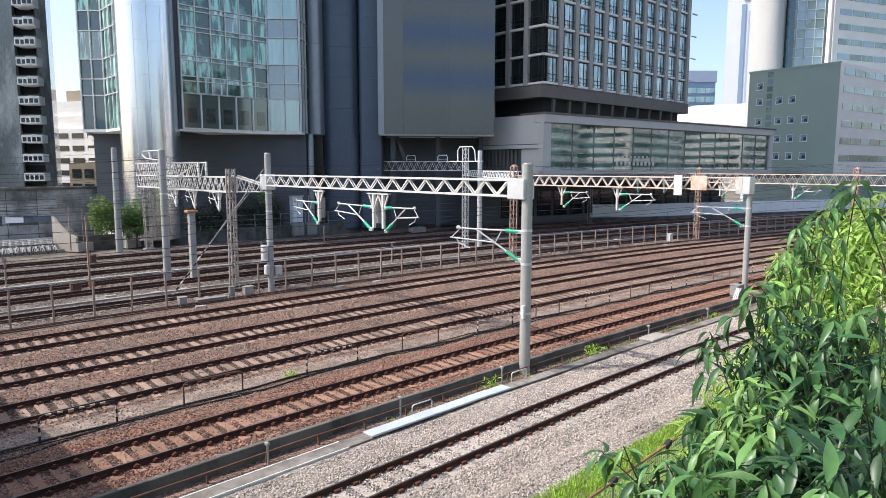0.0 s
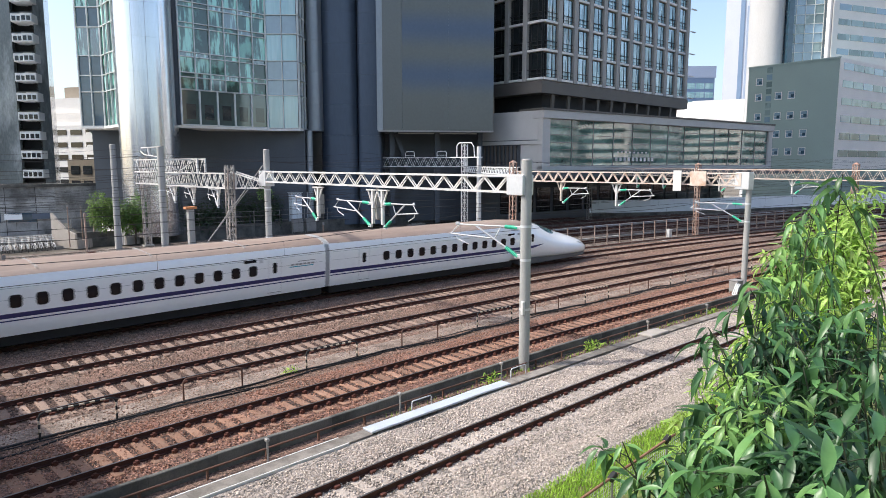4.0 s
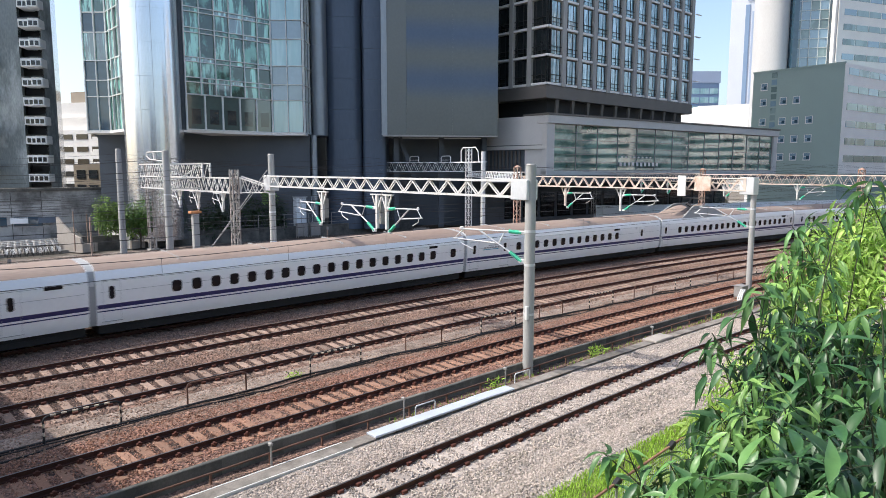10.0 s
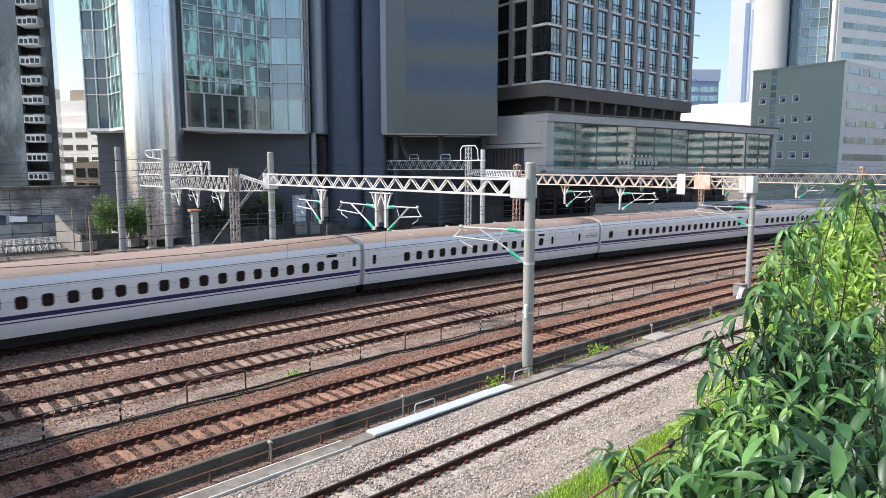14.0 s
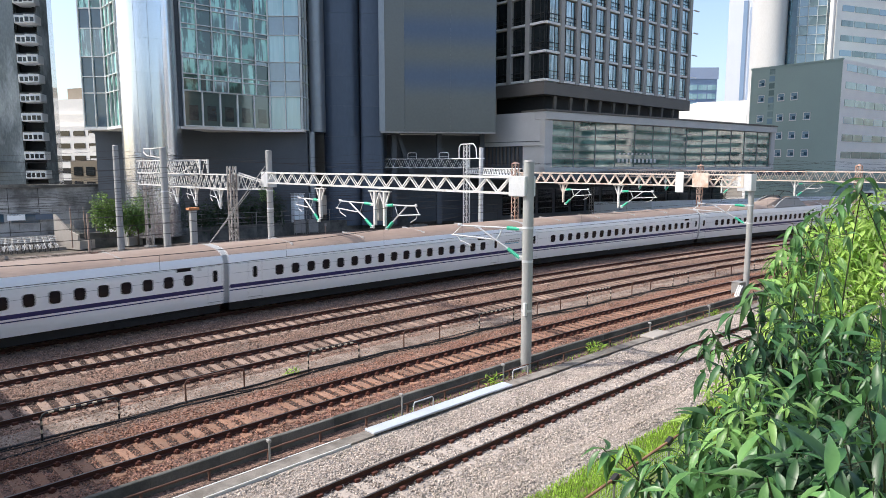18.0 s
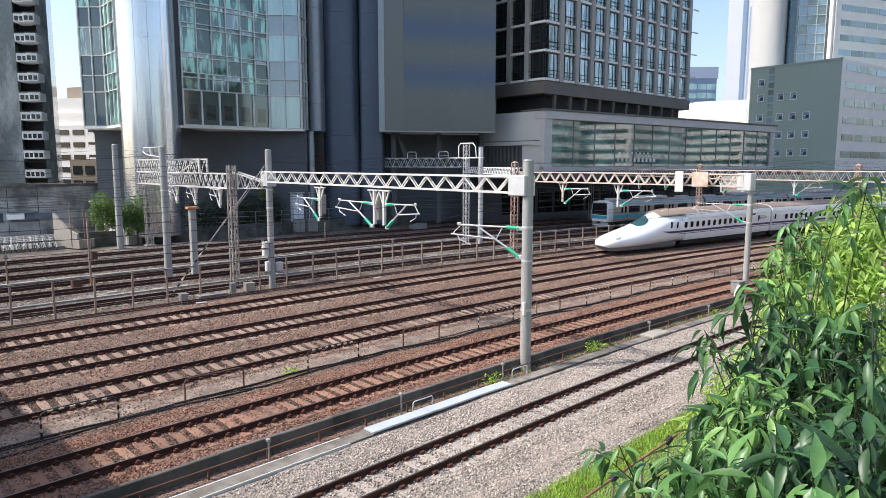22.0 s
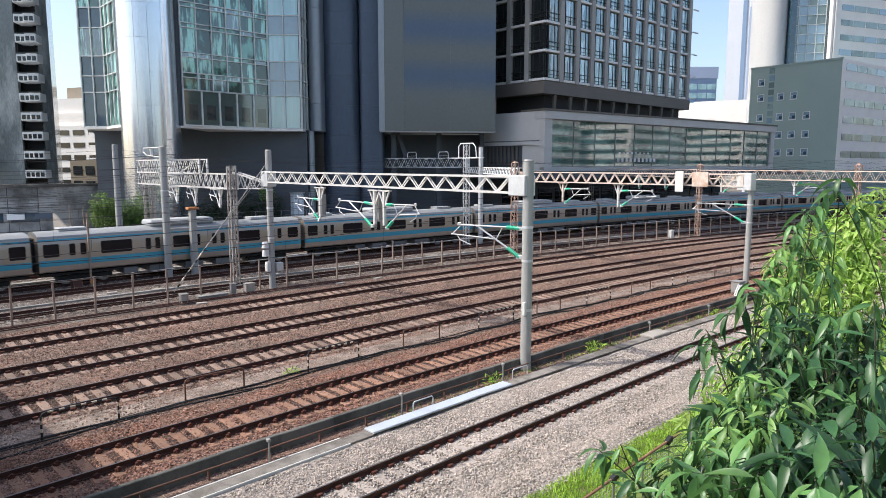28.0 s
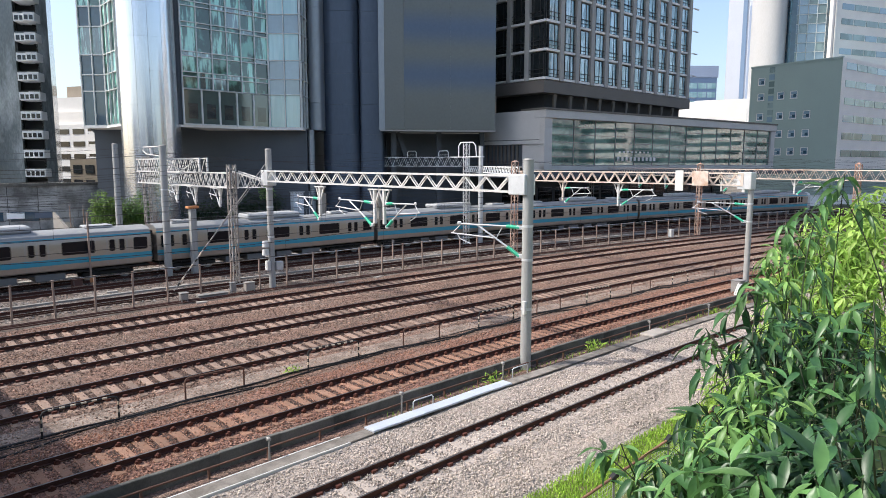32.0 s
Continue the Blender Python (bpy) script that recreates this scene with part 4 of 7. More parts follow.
part("drain_pipe", Geo().pipe([(-18.1, 91.2, -0.4), (-18.1, 91.2, 12.6)], 0.42, 12), M["shaft_grey"], sh, smooth=40)

# grey panel block; its blue bands are reflections painted into the metal
blk = thing("panel_block", "windowless grey-green metal block with blue reflections painted in bands", "building")
PA, PB = (-8.55, 92.0), (7.2, 94.6)
part("body", prism([(-8.5, 92.25), (7.2, 94.85), (7.2, 118), (-8.5, 118)], 12.7, 105), M["panel_green"], blk)
m, L = frame_of(PA, PB)
part("edge_panel", Geo().box(0.45, -0.06, 12.75, 3.1, 0.2, 46), M["panel_green"], blk, m=m)
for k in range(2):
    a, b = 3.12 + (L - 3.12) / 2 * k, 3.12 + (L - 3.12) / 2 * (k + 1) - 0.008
    part("cladding_panel", Geo().box(a, -0.06, 12.75, b, 0.2, 46), M["panel_reflections"], blk, "grey-green metal panel, soft blue reflections put into its colour", m=m)
part("corner_strip", Geo().box(-0.35, -0.1, 12.7, 0.43, 0.3, 46), M["shaft_grey"], blk, m=m)
part("lower_edge", Geo().box(-0.2, -0.15, 12.5, L + 0.1, 0.25, 12.7), M["hotel_stone"], blk, m=m)
for x in (2.0, 8.6, 15.0):
    part("support_column", Geo().box(x - 0.35, 4.0, -0.5, x + 0.35, 4.7, 12.6), M["soffit"], blk, m=m)
part("raking_strut", Geo().bar((5.0, 5.0, 6.0), (2.6, 5.0, 12.6), 0.6, 0.6), M["soffit"], blk, m=m)
part("undercroft_wall", Geo().box(-0.3, 8.0, -0.5, L, 8.6, 12.6), M["soffit"], blk, m=m)

NEARER = Matrix.Translation(EYE) @ Matrix.Scale(0.92, 4) @ Matrix.Translation(-EYE)
for ob in (tower, col, sh, blk):
    ob.matrix_basis = NEARER

# hotel on a podium
hot = thing("hotel_tower", "stone-framed hotel tower with bay windows over a dark slab", "building")
HC, HR, HL = (13.1, 88.0), (41.2, 114.6), (6.6, 94.9)
HZ = [19.0 + 3.62 * k for k in range(7)]


def bays(a, b, n, gap, side=1):
    """Bays of black-framed glass; the stone pier stands at the end away from the building's corner."""
    m, L = frame_of(a, b)
    w = L / n
    g0, g1 = (0.0, w - gap) if side > 0 else (gap, w)
    gw = g1 - g0
    glass_me = Geo().box(g0, 0.0, 0.32, g1, 0.05, 3.5).mesh("pane", M["glass_dark"])
    # on the right face the pale blue pane has sky reflection in its colour
    light_me = Geo().box(g0 + gw * 0.24, -0.16, 0.42, g0 + gw * 0.94, -0.10, 3.42).mesh("pane", M["glass_sky" if side > 0 else "glass_dark"])
    bar_me = Geo().box(g0 + gw * 0.20, -0.2, 0.35, g0 + gw * 0.24, 0, 3.45).box(g0 + gw * 0.62, -0.2, 0.35, g0 + gw * 0.66, 0, 3.45).box(g0 + gw * 0.90, -0.2, 0.35, g0 + gw * 0.94, 0, 3.45).mesh("window_bar", M["black"])
    rail_me = Geo().box(g0 + 0.05, -0.34, 1.28, g1 - 0.05, -0.28, 1.36).box(g0 + 0.05, -0.34, 0.75, g1 - 0.05, -0.28, 0.80).mesh("window_rail", M["black"])
    sill_me = Geo().cbox(g0 - 0.05, -0.38, 0.0, g1 + 0.05, 0.3, 0.32, 0.03).mesh("sill", M["hotel_sill"])
    for k in range(n):
        x = k * w + (g1 if side > 0 else 0)
        part("pier", Geo().cbox(x, -0.45, HZ[0] - 0.1, x + gap, 0.4, HZ[-1] + 1, 0.04), M["hotel_stone"], hot, m=m)
    for j, z in enumerate(HZ[:-1]):
        for k in range(n):
            win = part("window", glass_me, None, hot, m=m @ pose(k * w, 0.1, z))
            part("pane", light_me, None, win)
            part("window_bar", bar_me, None, win)
            part("window_rail", rail_me, None, win)
            part("sill", sill_me, None, win)
    return m, L


mh, Lh = bays(HC, HR, 11, 0.82)
bays(HL, HC, 3, 0.7, -1)
part("body", prism([(13.1, 88.7), (40.9, 115.0), (14, 143), (-13, 116)], 18.9, 105), M["glass_dark"], hot)
part("slab_edge", prism([(12.95, 87.6), (41.8, 114.6), (20, 137), (-7, 108)], 17.3, 18.9), M["hotel_slab"], hot, "dark bronze slab edge")
# black face: the set-back floor's shade is put into the colour
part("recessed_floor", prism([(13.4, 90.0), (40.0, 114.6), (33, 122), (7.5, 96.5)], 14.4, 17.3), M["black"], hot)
fin = Geo().loft([[(0, 0, 0), (0.45, 0, 0), (0.45, 0.25, 0), (0, 0.25, 0)], [(-0.7, -0.6, 2.4), (-0.1, -0.6, 2.4), (-0.1, -0.35, 2.4), (-0.7, -0.35, 2.4)]]).mesh("leaning_strut", M["hotel_slab"])
mf, Lf = frame_of((13.6, 89.4), (40.2, 114.1))
for k in range(10):
    part("leaning_strut", fin, None, hot, m=mf @ pose(1.5 + k * Lf / 10.4, -0.02, 14.85))
for j, z in enumerate(HZ[:-1]):
    part("corner_sunshade", Geo().box(Lh - 0.2, -0.9, z + 0.1, Lh + 1.4, -0.6, z + 0.22), M["hotel_sill"], hot, m=mh)

pod = thing("podium_building", "low grey podium with a long reflective glazed hall", "building")
QC, QR, QL = (12.9, 86.0), (59.8, 122.0), (5.2, 93.0)
part("body", prism([(12.9, 86.5), (59.6, 122.3), (52, 132), (5.2, 93.5)], 7.7, 14.5), M["soffit"], pod)
m, L = frame_of(QC, QR)
part("roof_edge", Geo().cbox(-0.3, -0.5, 13.9, L + 0.6, 4, 14.95, 0.05), M["podium_stone"], pod, m=m)
part("roof_cap", Geo().box(-0.4, -0.6, 14.96, L + 0.7, 4, 15.2), M["hotel_slab"], pod, m=m)
part("corner_pier", Geo().cbox(-0.3, -0.3, 7.3, 1.15, 0.6, 13.89, 0.03), M["podium_stone"], pod, m=m)
part("end_pier", Geo().cbox(L - 0.9, -0.3, 7.3, L + 0.4, 0.6, 13.89, 0.03), M["podium_stone"], pod, m=m)
part("base_course", Geo().cbox(-0.3, -0.35, 7.2, L + 0.4, 0.6, 7.8, 0.03), M["podium_stone"], pod, m=m)
qa, qb = m @ Vector((1.2, 0, 0)), m @ Vector((L - 0.95, 0, 0))
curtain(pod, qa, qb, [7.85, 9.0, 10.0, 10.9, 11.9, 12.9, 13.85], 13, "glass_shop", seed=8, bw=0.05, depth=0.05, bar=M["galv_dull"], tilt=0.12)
for k in range(10):
    x = 14.6 + k * 0.95
    part("letter_bar", Geo().cbox(x, -0.24, 8.45, x + 0.5, -0.2, 9.0, 0.02), M["white_wall"], pod, "pale illegible sign bar", m=m)
    if 1 < k:
        part("letter_bar", Geo().cbox(x - 1.6, -0.24, 9.6, x - 1.15, -0.2, 9.85, 0.02), M["white_wall"], pod, "pale illegible sign bar", m=m)
ml, Ll = frame_of(QL, QC)
part("side_wall", Geo().cbox(0, -0.02, 11.2, Ll, 0.5, 14.9, 0.03), M["podium_stone"], pod, m=ml)
part("side_wall", Geo().cbox(0, -0.3, 10.6, Ll, 0.5, 11.1, 0.03), M["podium_stone"], pod, m=ml)
part("side_pier", Geo().cbox(Ll - 3.4, -0.05, 7.2, Ll, 0.5, 10.6, 0.03), M["podium_stone"], pod, m=ml)
for k in range(9):
    part("louvre", Geo().box(0.7 + k * 0.65, 0.1, 8.0, 0.95 + k * 0.65, 0.3, 10.5), M["hotel_slab"], pod, m=ml)
# open ground floor below the hall
part("back_wall", Geo().box(-6, 9.0, -0.5, L, 9.4, 7.5), M["soffit"], pod, m=m)
for k in range(16):
    part("shop_window", Geo().box(1 + k * 3.6, 8.85, 1.0, 3.9 + k * 3.6, 8.95, 4.6), M["glass_dark"], pod, m=m)
part("deck", Geo().box(-6, -2.5, 6.3, L + 8, 9, 7.15), M["soffit"], pod, m=m)


# green-grey block with small square windows
grn = thing("green_block", "green-grey rendered block with small square windows", "building")
GL, GC = (65.5, 144.4), (76.3, 130.0)
part("body", prism([GL, GC, (115, 158.3), (100, 178), (84, 172)], -0.5, 28.1), M["green_wall"], grn)
m, L = frame_of(GL, GC)
rows_w = {25.2: (2.4,), 22.0: (2.4, 6.5, 9.1), 17.9: (2.4, 6.5, 9.1, 11.8), 14.2: (6.5, 9.1, 11.8), 10.6: (6.5, 9.1, 11.8)}
for z, xs in rows_w.items():
    for x in xs:
        x *= L / 17.7
        w = part("window", Geo().box(x - 0.6, -0.04, z - 0.66, x + 0.6, 0.1, z + 0.66), M["glass_slate"], grn, m=m)
        part("lower_pane", Geo().box(x - 0.1, -0.10, z - 0.5, x + 0.5, -0.07, z + 0.1), M["glass_navy"], w)
        part("window_frame", Geo().box(x - 0.75, -0.12, z - 0.80, x + 0.75, -0.05, z - 0.66).box(x - 0.70, -0.12, z + 0.66, x + 0.70, -0.05, z + 0.74).box(x - 0.70, -0.12, z - 0.66, x - 0.60, -0.05, z + 0.66).box(x + 0.60, -0.12, z - 0.66, x + 0.70, -0.05, z + 0.66).box(x - 0.6, -0.07, z - 0.03, x + 0.6, -0.045, z + 0.03), M["white_wall"], w)
for k in range(14):
    part("slot_window", Geo().box(3.9 * L / 17.7, -0.05, 8.0 + k * 1.45, 5.0 * L / 17.7, 0.1, 9.1 + k * 1.45), M["glass_smoke" if k % 3 else "glass_slate"], grn, m=m)
part("parapet", Geo().box(-0.1, -0.1, 28.1, L + 0.1, 0.4, 28.5), M["green_wall"], grn, m=m)
m2, L2 = frame_of(GC, (115, 158.3))
part("pale_face", Geo().box(0.05, -0.1, 7.0, L2, 0.2, 28.3), M["pale_wall"], grn, m=m2)
for k in range(6):
    z = 10.0 + k * 3.35
    for i in range(9):
        part("window", Geo().box(1.6 + i * 4.6, -0.18, z - 0.55, 5.9 + i * 4.6, -0.05, z + 0.75), M[("glass_smoke", "glass_slate", "glass_smoke")[(i * 3 + k * 5 + i * k) % 3]], grn, m=m2)

# pale tower behind it
twr = thing("pale_tower", "tall pale office tower with ribbon windows and a glazed bay", "building")
part("body", prism([(91.6, 160), (137, 178), (152, 215), (116, 207)], -0.5, 70), M["pale_wall"], twr)
m, L = frame_of((91.6, 160), (137, 178))
for k in range(13):
    z = 27.0 + k * 3.4
    for i in range(7):
        part("window", Geo().box(1.8 + i * 4.2, -0.1, z, 5.7 + i * 4.2, 0.1, z + 1.35), M[("glass_smoke", "glass_slate", "glass_smoke")[(i * 2 + k * 5 + i * k) % 3]], twr, m=m)
part("curved_wing", Geo().loft([[(80.6 + 3.7 * math.cos(a), 169.5 + 5.5 * math.sin(a), z) for a in [2 * math.pi * k / 24 for k in range(24)]] for z in (-0.5, 70)]), M["wing_grey"], twr, smooth=40)
curtain(twr, (83.6, 165.5), (91.0, 163.0), [26 + 2.2 * k for k in range(18)], 4, "glass_blue", shades=("glass_slate", "glass_smoke", "glass_slate"), bw=0.12, seed=12)
for sx in (82.9, 90.6):
    part("dark_fin", Geo().box(sx, 163.2, 20, sx + 1.2, 168, 70), M["glass_navy"], twr)

# far buildings
far = thing("white_building", "sunlit white low building in the distance", "building", "far buildings")
part("body", prism([(97, 258), (118, 246), (118, 285), (97, 285)], -0.5, 32), M["white_wall"], far)
part("body_wing", prism([(92.5, 254), (98, 250), (98, 270), (92.5, 270)], -0.5, 27.0), M["white_wall"], far)
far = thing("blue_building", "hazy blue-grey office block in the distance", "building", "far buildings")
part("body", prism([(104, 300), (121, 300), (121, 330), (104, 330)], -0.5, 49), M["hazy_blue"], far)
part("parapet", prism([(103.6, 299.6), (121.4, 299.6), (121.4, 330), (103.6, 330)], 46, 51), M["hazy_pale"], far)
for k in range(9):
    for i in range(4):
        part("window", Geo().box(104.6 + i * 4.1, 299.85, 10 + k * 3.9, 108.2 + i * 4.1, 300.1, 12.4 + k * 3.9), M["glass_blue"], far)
far = thing("white_high_rise", "tall white high-rise with distance haze in its colours", "building", "far buildings")
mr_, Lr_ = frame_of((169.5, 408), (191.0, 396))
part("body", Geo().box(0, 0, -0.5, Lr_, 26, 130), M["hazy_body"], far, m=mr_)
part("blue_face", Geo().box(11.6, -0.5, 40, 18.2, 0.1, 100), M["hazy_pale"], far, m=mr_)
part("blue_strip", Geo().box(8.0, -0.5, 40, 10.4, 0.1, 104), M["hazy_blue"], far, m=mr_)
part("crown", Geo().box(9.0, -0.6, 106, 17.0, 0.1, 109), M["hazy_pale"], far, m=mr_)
for k in range(22):
    part("balcony", Geo().box(18.6, -1.0, 40 + k * 2.9, 23.5, 0, 41.4 + k * 2.9), M["hazy_pale"], far, m=mr_)

# dark apartment tower on the far left
apt = thing("apartment_tower", "dark glazed-tile apartment tower with white balconies", "building")
part("front_block", prism([(-84, 93), (-59.6, 94.4), (-60.2, 96), (-76, 120), (-100, 120)], -0.5, 70), M["apartment_dark"], apt)
part("side_block", prism([(-56.7, 94.9), (-56.1, 96.5), (-69.5, 121), (-76, 121)], -0.5, 70), M["apartment_dark"], apt)
# black filler paints the shade between the two blocks
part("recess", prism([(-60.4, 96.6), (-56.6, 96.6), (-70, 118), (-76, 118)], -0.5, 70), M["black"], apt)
bal = Geo().cbox(-0.72, -1.1, 0, 0.72, 1.6, 1.15, 0.05).mesh("balcony", M["balcony_white"])
rail_ = Geo().box(-0.70, -1.14, 1.15, 0.70, -1.06, 1.3).box(-0.55, -1.13, 0.2, -0.08, -1.105, 0.8).box(0.08, -1.13, 0.2, 0.55, -1.105, 0.8).mesh("balcony_panel", M["glass_dark"])
for k in range(16):
    z = 6.2 + k * 2.65
    for x, y in ((-58.45, 94.6), (-56.95, 94.3)):
        b = part("balcony", bal, None, apt, m=pose(x, y, z, 0, 0, 12))
        part("balcony_panel", rail_, None, b)
for k in range(8):
    for x in (-82.0, -78.2, -74.4, -70.5, -66.6, -63.6):
        w = part("window", Geo().box(x - 0.9, 92.9, 7.5 + k * 5.0, x + 0.9, 93.05, 9.0 + k * 5.0), M["glass_dark"], apt)
        part("window_rail", Geo().box(x - 1.0, 92.75, 7.2 + k * 5.0, x + 1.0, 92.88, 7.7 + k * 5.0), M["galv_dull"], w)

far = thing("white_flats", "white stepped apartment block in bright sun", "building", "far buildings")
part("body", prism([(-97, 165), (-80, 160), (-80, 190), (-97, 190)], -0.5, 17.5), M["white_wall"], far)
part("upper_floor", prism([(-97, 166), (-84, 162), (-84, 190), (-97, 190)], 17.5, 20.6), M["pale_wall"], far)
part("upper_floor", prism([(-97, 167), (-87.5, 164), (-87.5, 190), (-97, 190)], 20.6, 24.2), M["white_wall"], far)
part("roof_hut", prism([(-94, 168), (-89, 166), (-89, 180), (-94, 180)], 24.2, 27.0), M["tile_brown"], far)
m, L = frame_of((-97, 165), (-80, 160))
for k in range(5):
    for i in range(3):
        part("window", Geo().box(2.2 + i * 4.6, -0.12, 3.2 + k * 3.0, 5.6 + i * 4.6, 0.1, 4.4 + k * 3.0), M["glass_dark"], far, m=m)
    part("balcony", Geo().box(12.8, -1.4, 2.6 + k * 3.0, L + 1.5, -0.1, 3.7 + k * 3.0), M["white_wall"], far, m=m)
far = thing("brown_house", "small brown-tiled house with cluttered balconies", "building", "far buildings")
part("body", prism([(-72, 128), (-60, 124), (-60, 140), (-72, 140)], -0.5, 9.0), M["tile_brown"], far)
m, L = frame_of((-72, 128), (-60, 124))
for k in range(2):
    for i in range(4):
        part("window", Geo().box(0.8 + i * 3.0, -0.1, 3.4 + k * 2.8, 2.9 + i * 3.0, 0.1, 5.0 + k * 2.8), M["glass_dark"], far, m=m)

# long grey wall and barriers behind the tracks
wl = thing("wall_far", "grey concrete wall in shade behind the railway", "wall", kind="structure")
part("wall_panel", prism([(-75, 66), (-46.8, 80), (-43.0, 86), (-43.0, 87), (-47.5, 81), (-75, 67)], -0.6, 5.4), M["wall_shade"], wl)
part("coping", prism([(-75, 65.7), (-46.7, 79.7), (-42.9, 86), (-43.2, 87.2), (-47.6, 81.2), (-75, 67.2)], 5.4, 5.75), M["concrete_dark"], wl)
mw_, Lw_ = frame_of((-75, 66), (-46.8, 80))
for k in range(10):
    part("joint", Geo().box(1.5 + k * 3.1, -0.02, -0.5, 1.56 + k * 3.1, 0.05, 5.4), M["black"], wl, m=mw_)
for z in (2.9, 4.2):
    part("seam", Geo().box(0, -0.04, z, Lw_, 0.05, z + 0.07), M["concrete_dark"], wl, m=mw_)
for k in range(6):
    win = part("low_window", Geo().box(8.5 + k * 3.6, -0.05, 1.25, 11.4 + k * 3.6, 0.06, 2.35), M["glass_navy"], wl, m=mw_)
    part("window_frame", Geo().box(8.4 + k * 3.6, -0.09, 2.35, 11.5 + k * 3.6, 0.06, 2.45).box(8.4 + k * 3.6, -0.09, 1.15, 11.5 + k * 3.6, 0.06, 1.25), M["galv_dull"], win)
bar_ = thing("barrier_wall", "long white-painted barrier wall behind the tracks", "barrier", kind="structure")
BA = [on(float(np.interp(s, (40, 44.5, 52, 60, 77, 98, 150), (38.5, 36, 31.5, 28.2, 25.6, 24.8, 24.2))), s) for s in span(41, 150, 4)]
for a, b in zip(BA, BA[1:]):
    m, L = frame_of(a, b)
    part("barrier_panel", Geo().box(0.02, -0.1, 0.25, L - 0.02, 0.1, 2.3), M["barrier_white"], bar_, m=m)
    part("footing", Geo().box(0, -0.2, -0.6, L, 0.25, 0.24), M["concrete_dark"], bar_, m=m)
lw = thing("low_wall", "low grey wall with a wire fence behind the tracks", "wall", kind="structure")
BA = [on(38.0 + max(0, (10 - s)) * 0.12, s) for s in span(-14, 44, 3)]
for a, b in zip(BA, BA[1:]):
    m, L = frame_of(a, b)
    part("wall_panel", Geo().box(0, -0.15, -0.6, L, 0.15, 1.0), M["concrete_dark"], lw, m=m)
    part("fence_post", Geo().box(-0.04, -0.04, 1.0, 0.04, 0.04, 2.5), M["galv_dull"], lw, m=m)
    for z in (1.3, 1.9, 2.45):
        part("fence_rail", Geo().box(0, -0.02, z - 0.02, L, 0.02, z + 0.02), M["galv_dull"], lw, m=m)

# buildings along the line beyond the view: they shade, close the place and stand in the glass
for k, (x, y, w, d, h, turn, mat) in enumerate(((150, 62, 40, 26, 46, 20, "pale_wall"), (205, 96, 46, 30, 70, 28, "white_wall"), (265, 150, 60, 30, 34, 35, "pale_wall"), (120, 10, 34, 24, 38, 10, "tile_brown"),
                                                 (60, -62, 44, 26, 22, 4, "pale_wall"), (5, -75, 40, 26, 26, -3, "wall_shade"), (-55, -66, 46, 26, 20, 6, "white_wall"), (-120, -30, 30, 40, 22, 0, "pale_wall"))):
    b = thing("city_building", "plain city building with rows of windows across the road", "building", "city buildings", m=pose(x, y, -0.6, 0, 0, turn))
    part("body", Geo().box(-w / 2, -d / 2, 0, w / 2, d / 2, h), M[mat], b)
    for j in range(int(h / 3.6) - 1):
        for fx in ((-1,) if x > 0 else (1,)):
            part("window_band", Geo().box(fx * w / 2 - 0.06, -d / 2 + 1.5, 2.0 + j * 3.6, fx * w / 2 + 0.06, d / 2 - 1.5, 3.6 + j * 3.6), M["glass_dark"], b)
        part("window_band", Geo().box(-w / 2 + 1.5, d / 2 - 0.06, 2.0 + j * 3.6, w / 2 - 1.5, d / 2 + 0.06, 3.6 + j * 3.6), M["glass_dark"], b)

# ---- trains ----
M["train_white"] = surf("train_white", (0.92, 0.92, 0.925), 0.28, var=0.07, scale=0.4, fine=6, bump=0.01, coat=0.8)
M["train_roof"] = surf("train_roof", (0.27, 0.20, 0.165), 0.7, var=0.25, scale=0.7, fine=10, bump=0.05, stretch=(0.25, 1, 1), color2=(0.32, 0.25, 0.21))
M["train_blue"] = surf("train_blue", (0.018, 0.022, 0.115), 0.3, var=0.08, scale=1, fine=10, bump=0)
M["train_glass"] = glassy("train_glass", (0.010, 0.012, 0.016), 0.08, 0.3, 1.0, 0.0, 0.7, ior=1.38)
M["cab_glass"] = glassy("cab_glass", (0.035, 0.10, 0.10), 0.05, 0.2, 0.6, 0.0, 0.9, ior=1.9)
M["train_under"] = surf("train_under", (0.016, 0.015, 0.015), 0.8, var=0.35, scale=2, fine=12, bump=0.15)
M["train_grey"] = surf("train_grey", (0.36, 0.37, 0.38), 0.55, var=0.15, scale=1, fine=12, bump=0.04)
M["train_seam"] = surf("train_seam", (0.60, 0.60, 0.61), 0.5, var=0.1, scale=1, fine=12, bump=0.02)
M["train_skirt"] = surf("train_skirt", (0.16, 0.16, 0.165), 0.6, var=0.2, scale=1, fine=12, bump=0.05)
M["shroud_grey"] = surf("shroud_grey", (0.30, 0.30, 0.30), 0.5, var=0.15, scale=0.6, fine=10, bump=0.03)
M["steel_body"] = surf("steel_body", (0.40, 0.345, 0.30), 0.38, metal=0.55, var=0.10, scale=0.5, fine=12, bump=0.03, stretch=(0.3, 1, 1))
M["steel_roof"] = surf("steel_roof", (0.27, 0.28, 0.29), 0.7, var=0.22, scale=0.8, fine=10, bump=0.06)
M["unit_grey"] = surf("unit_grey", (0.40, 0.41, 0.42), 0.6, var=0.12, scale=1, fine=15, bump=0.04)
M["sky_blue"] = surf("sky_blue", (0.035, 0.30, 0.42), 0.4, var=0.08, scale=1, fine=12, bump=0)
M["front_white"] = surf("front_white", (0.58, 0.61, 0.62), 0.35, var=0.08, scale=1, fine=12, bump=0.01)

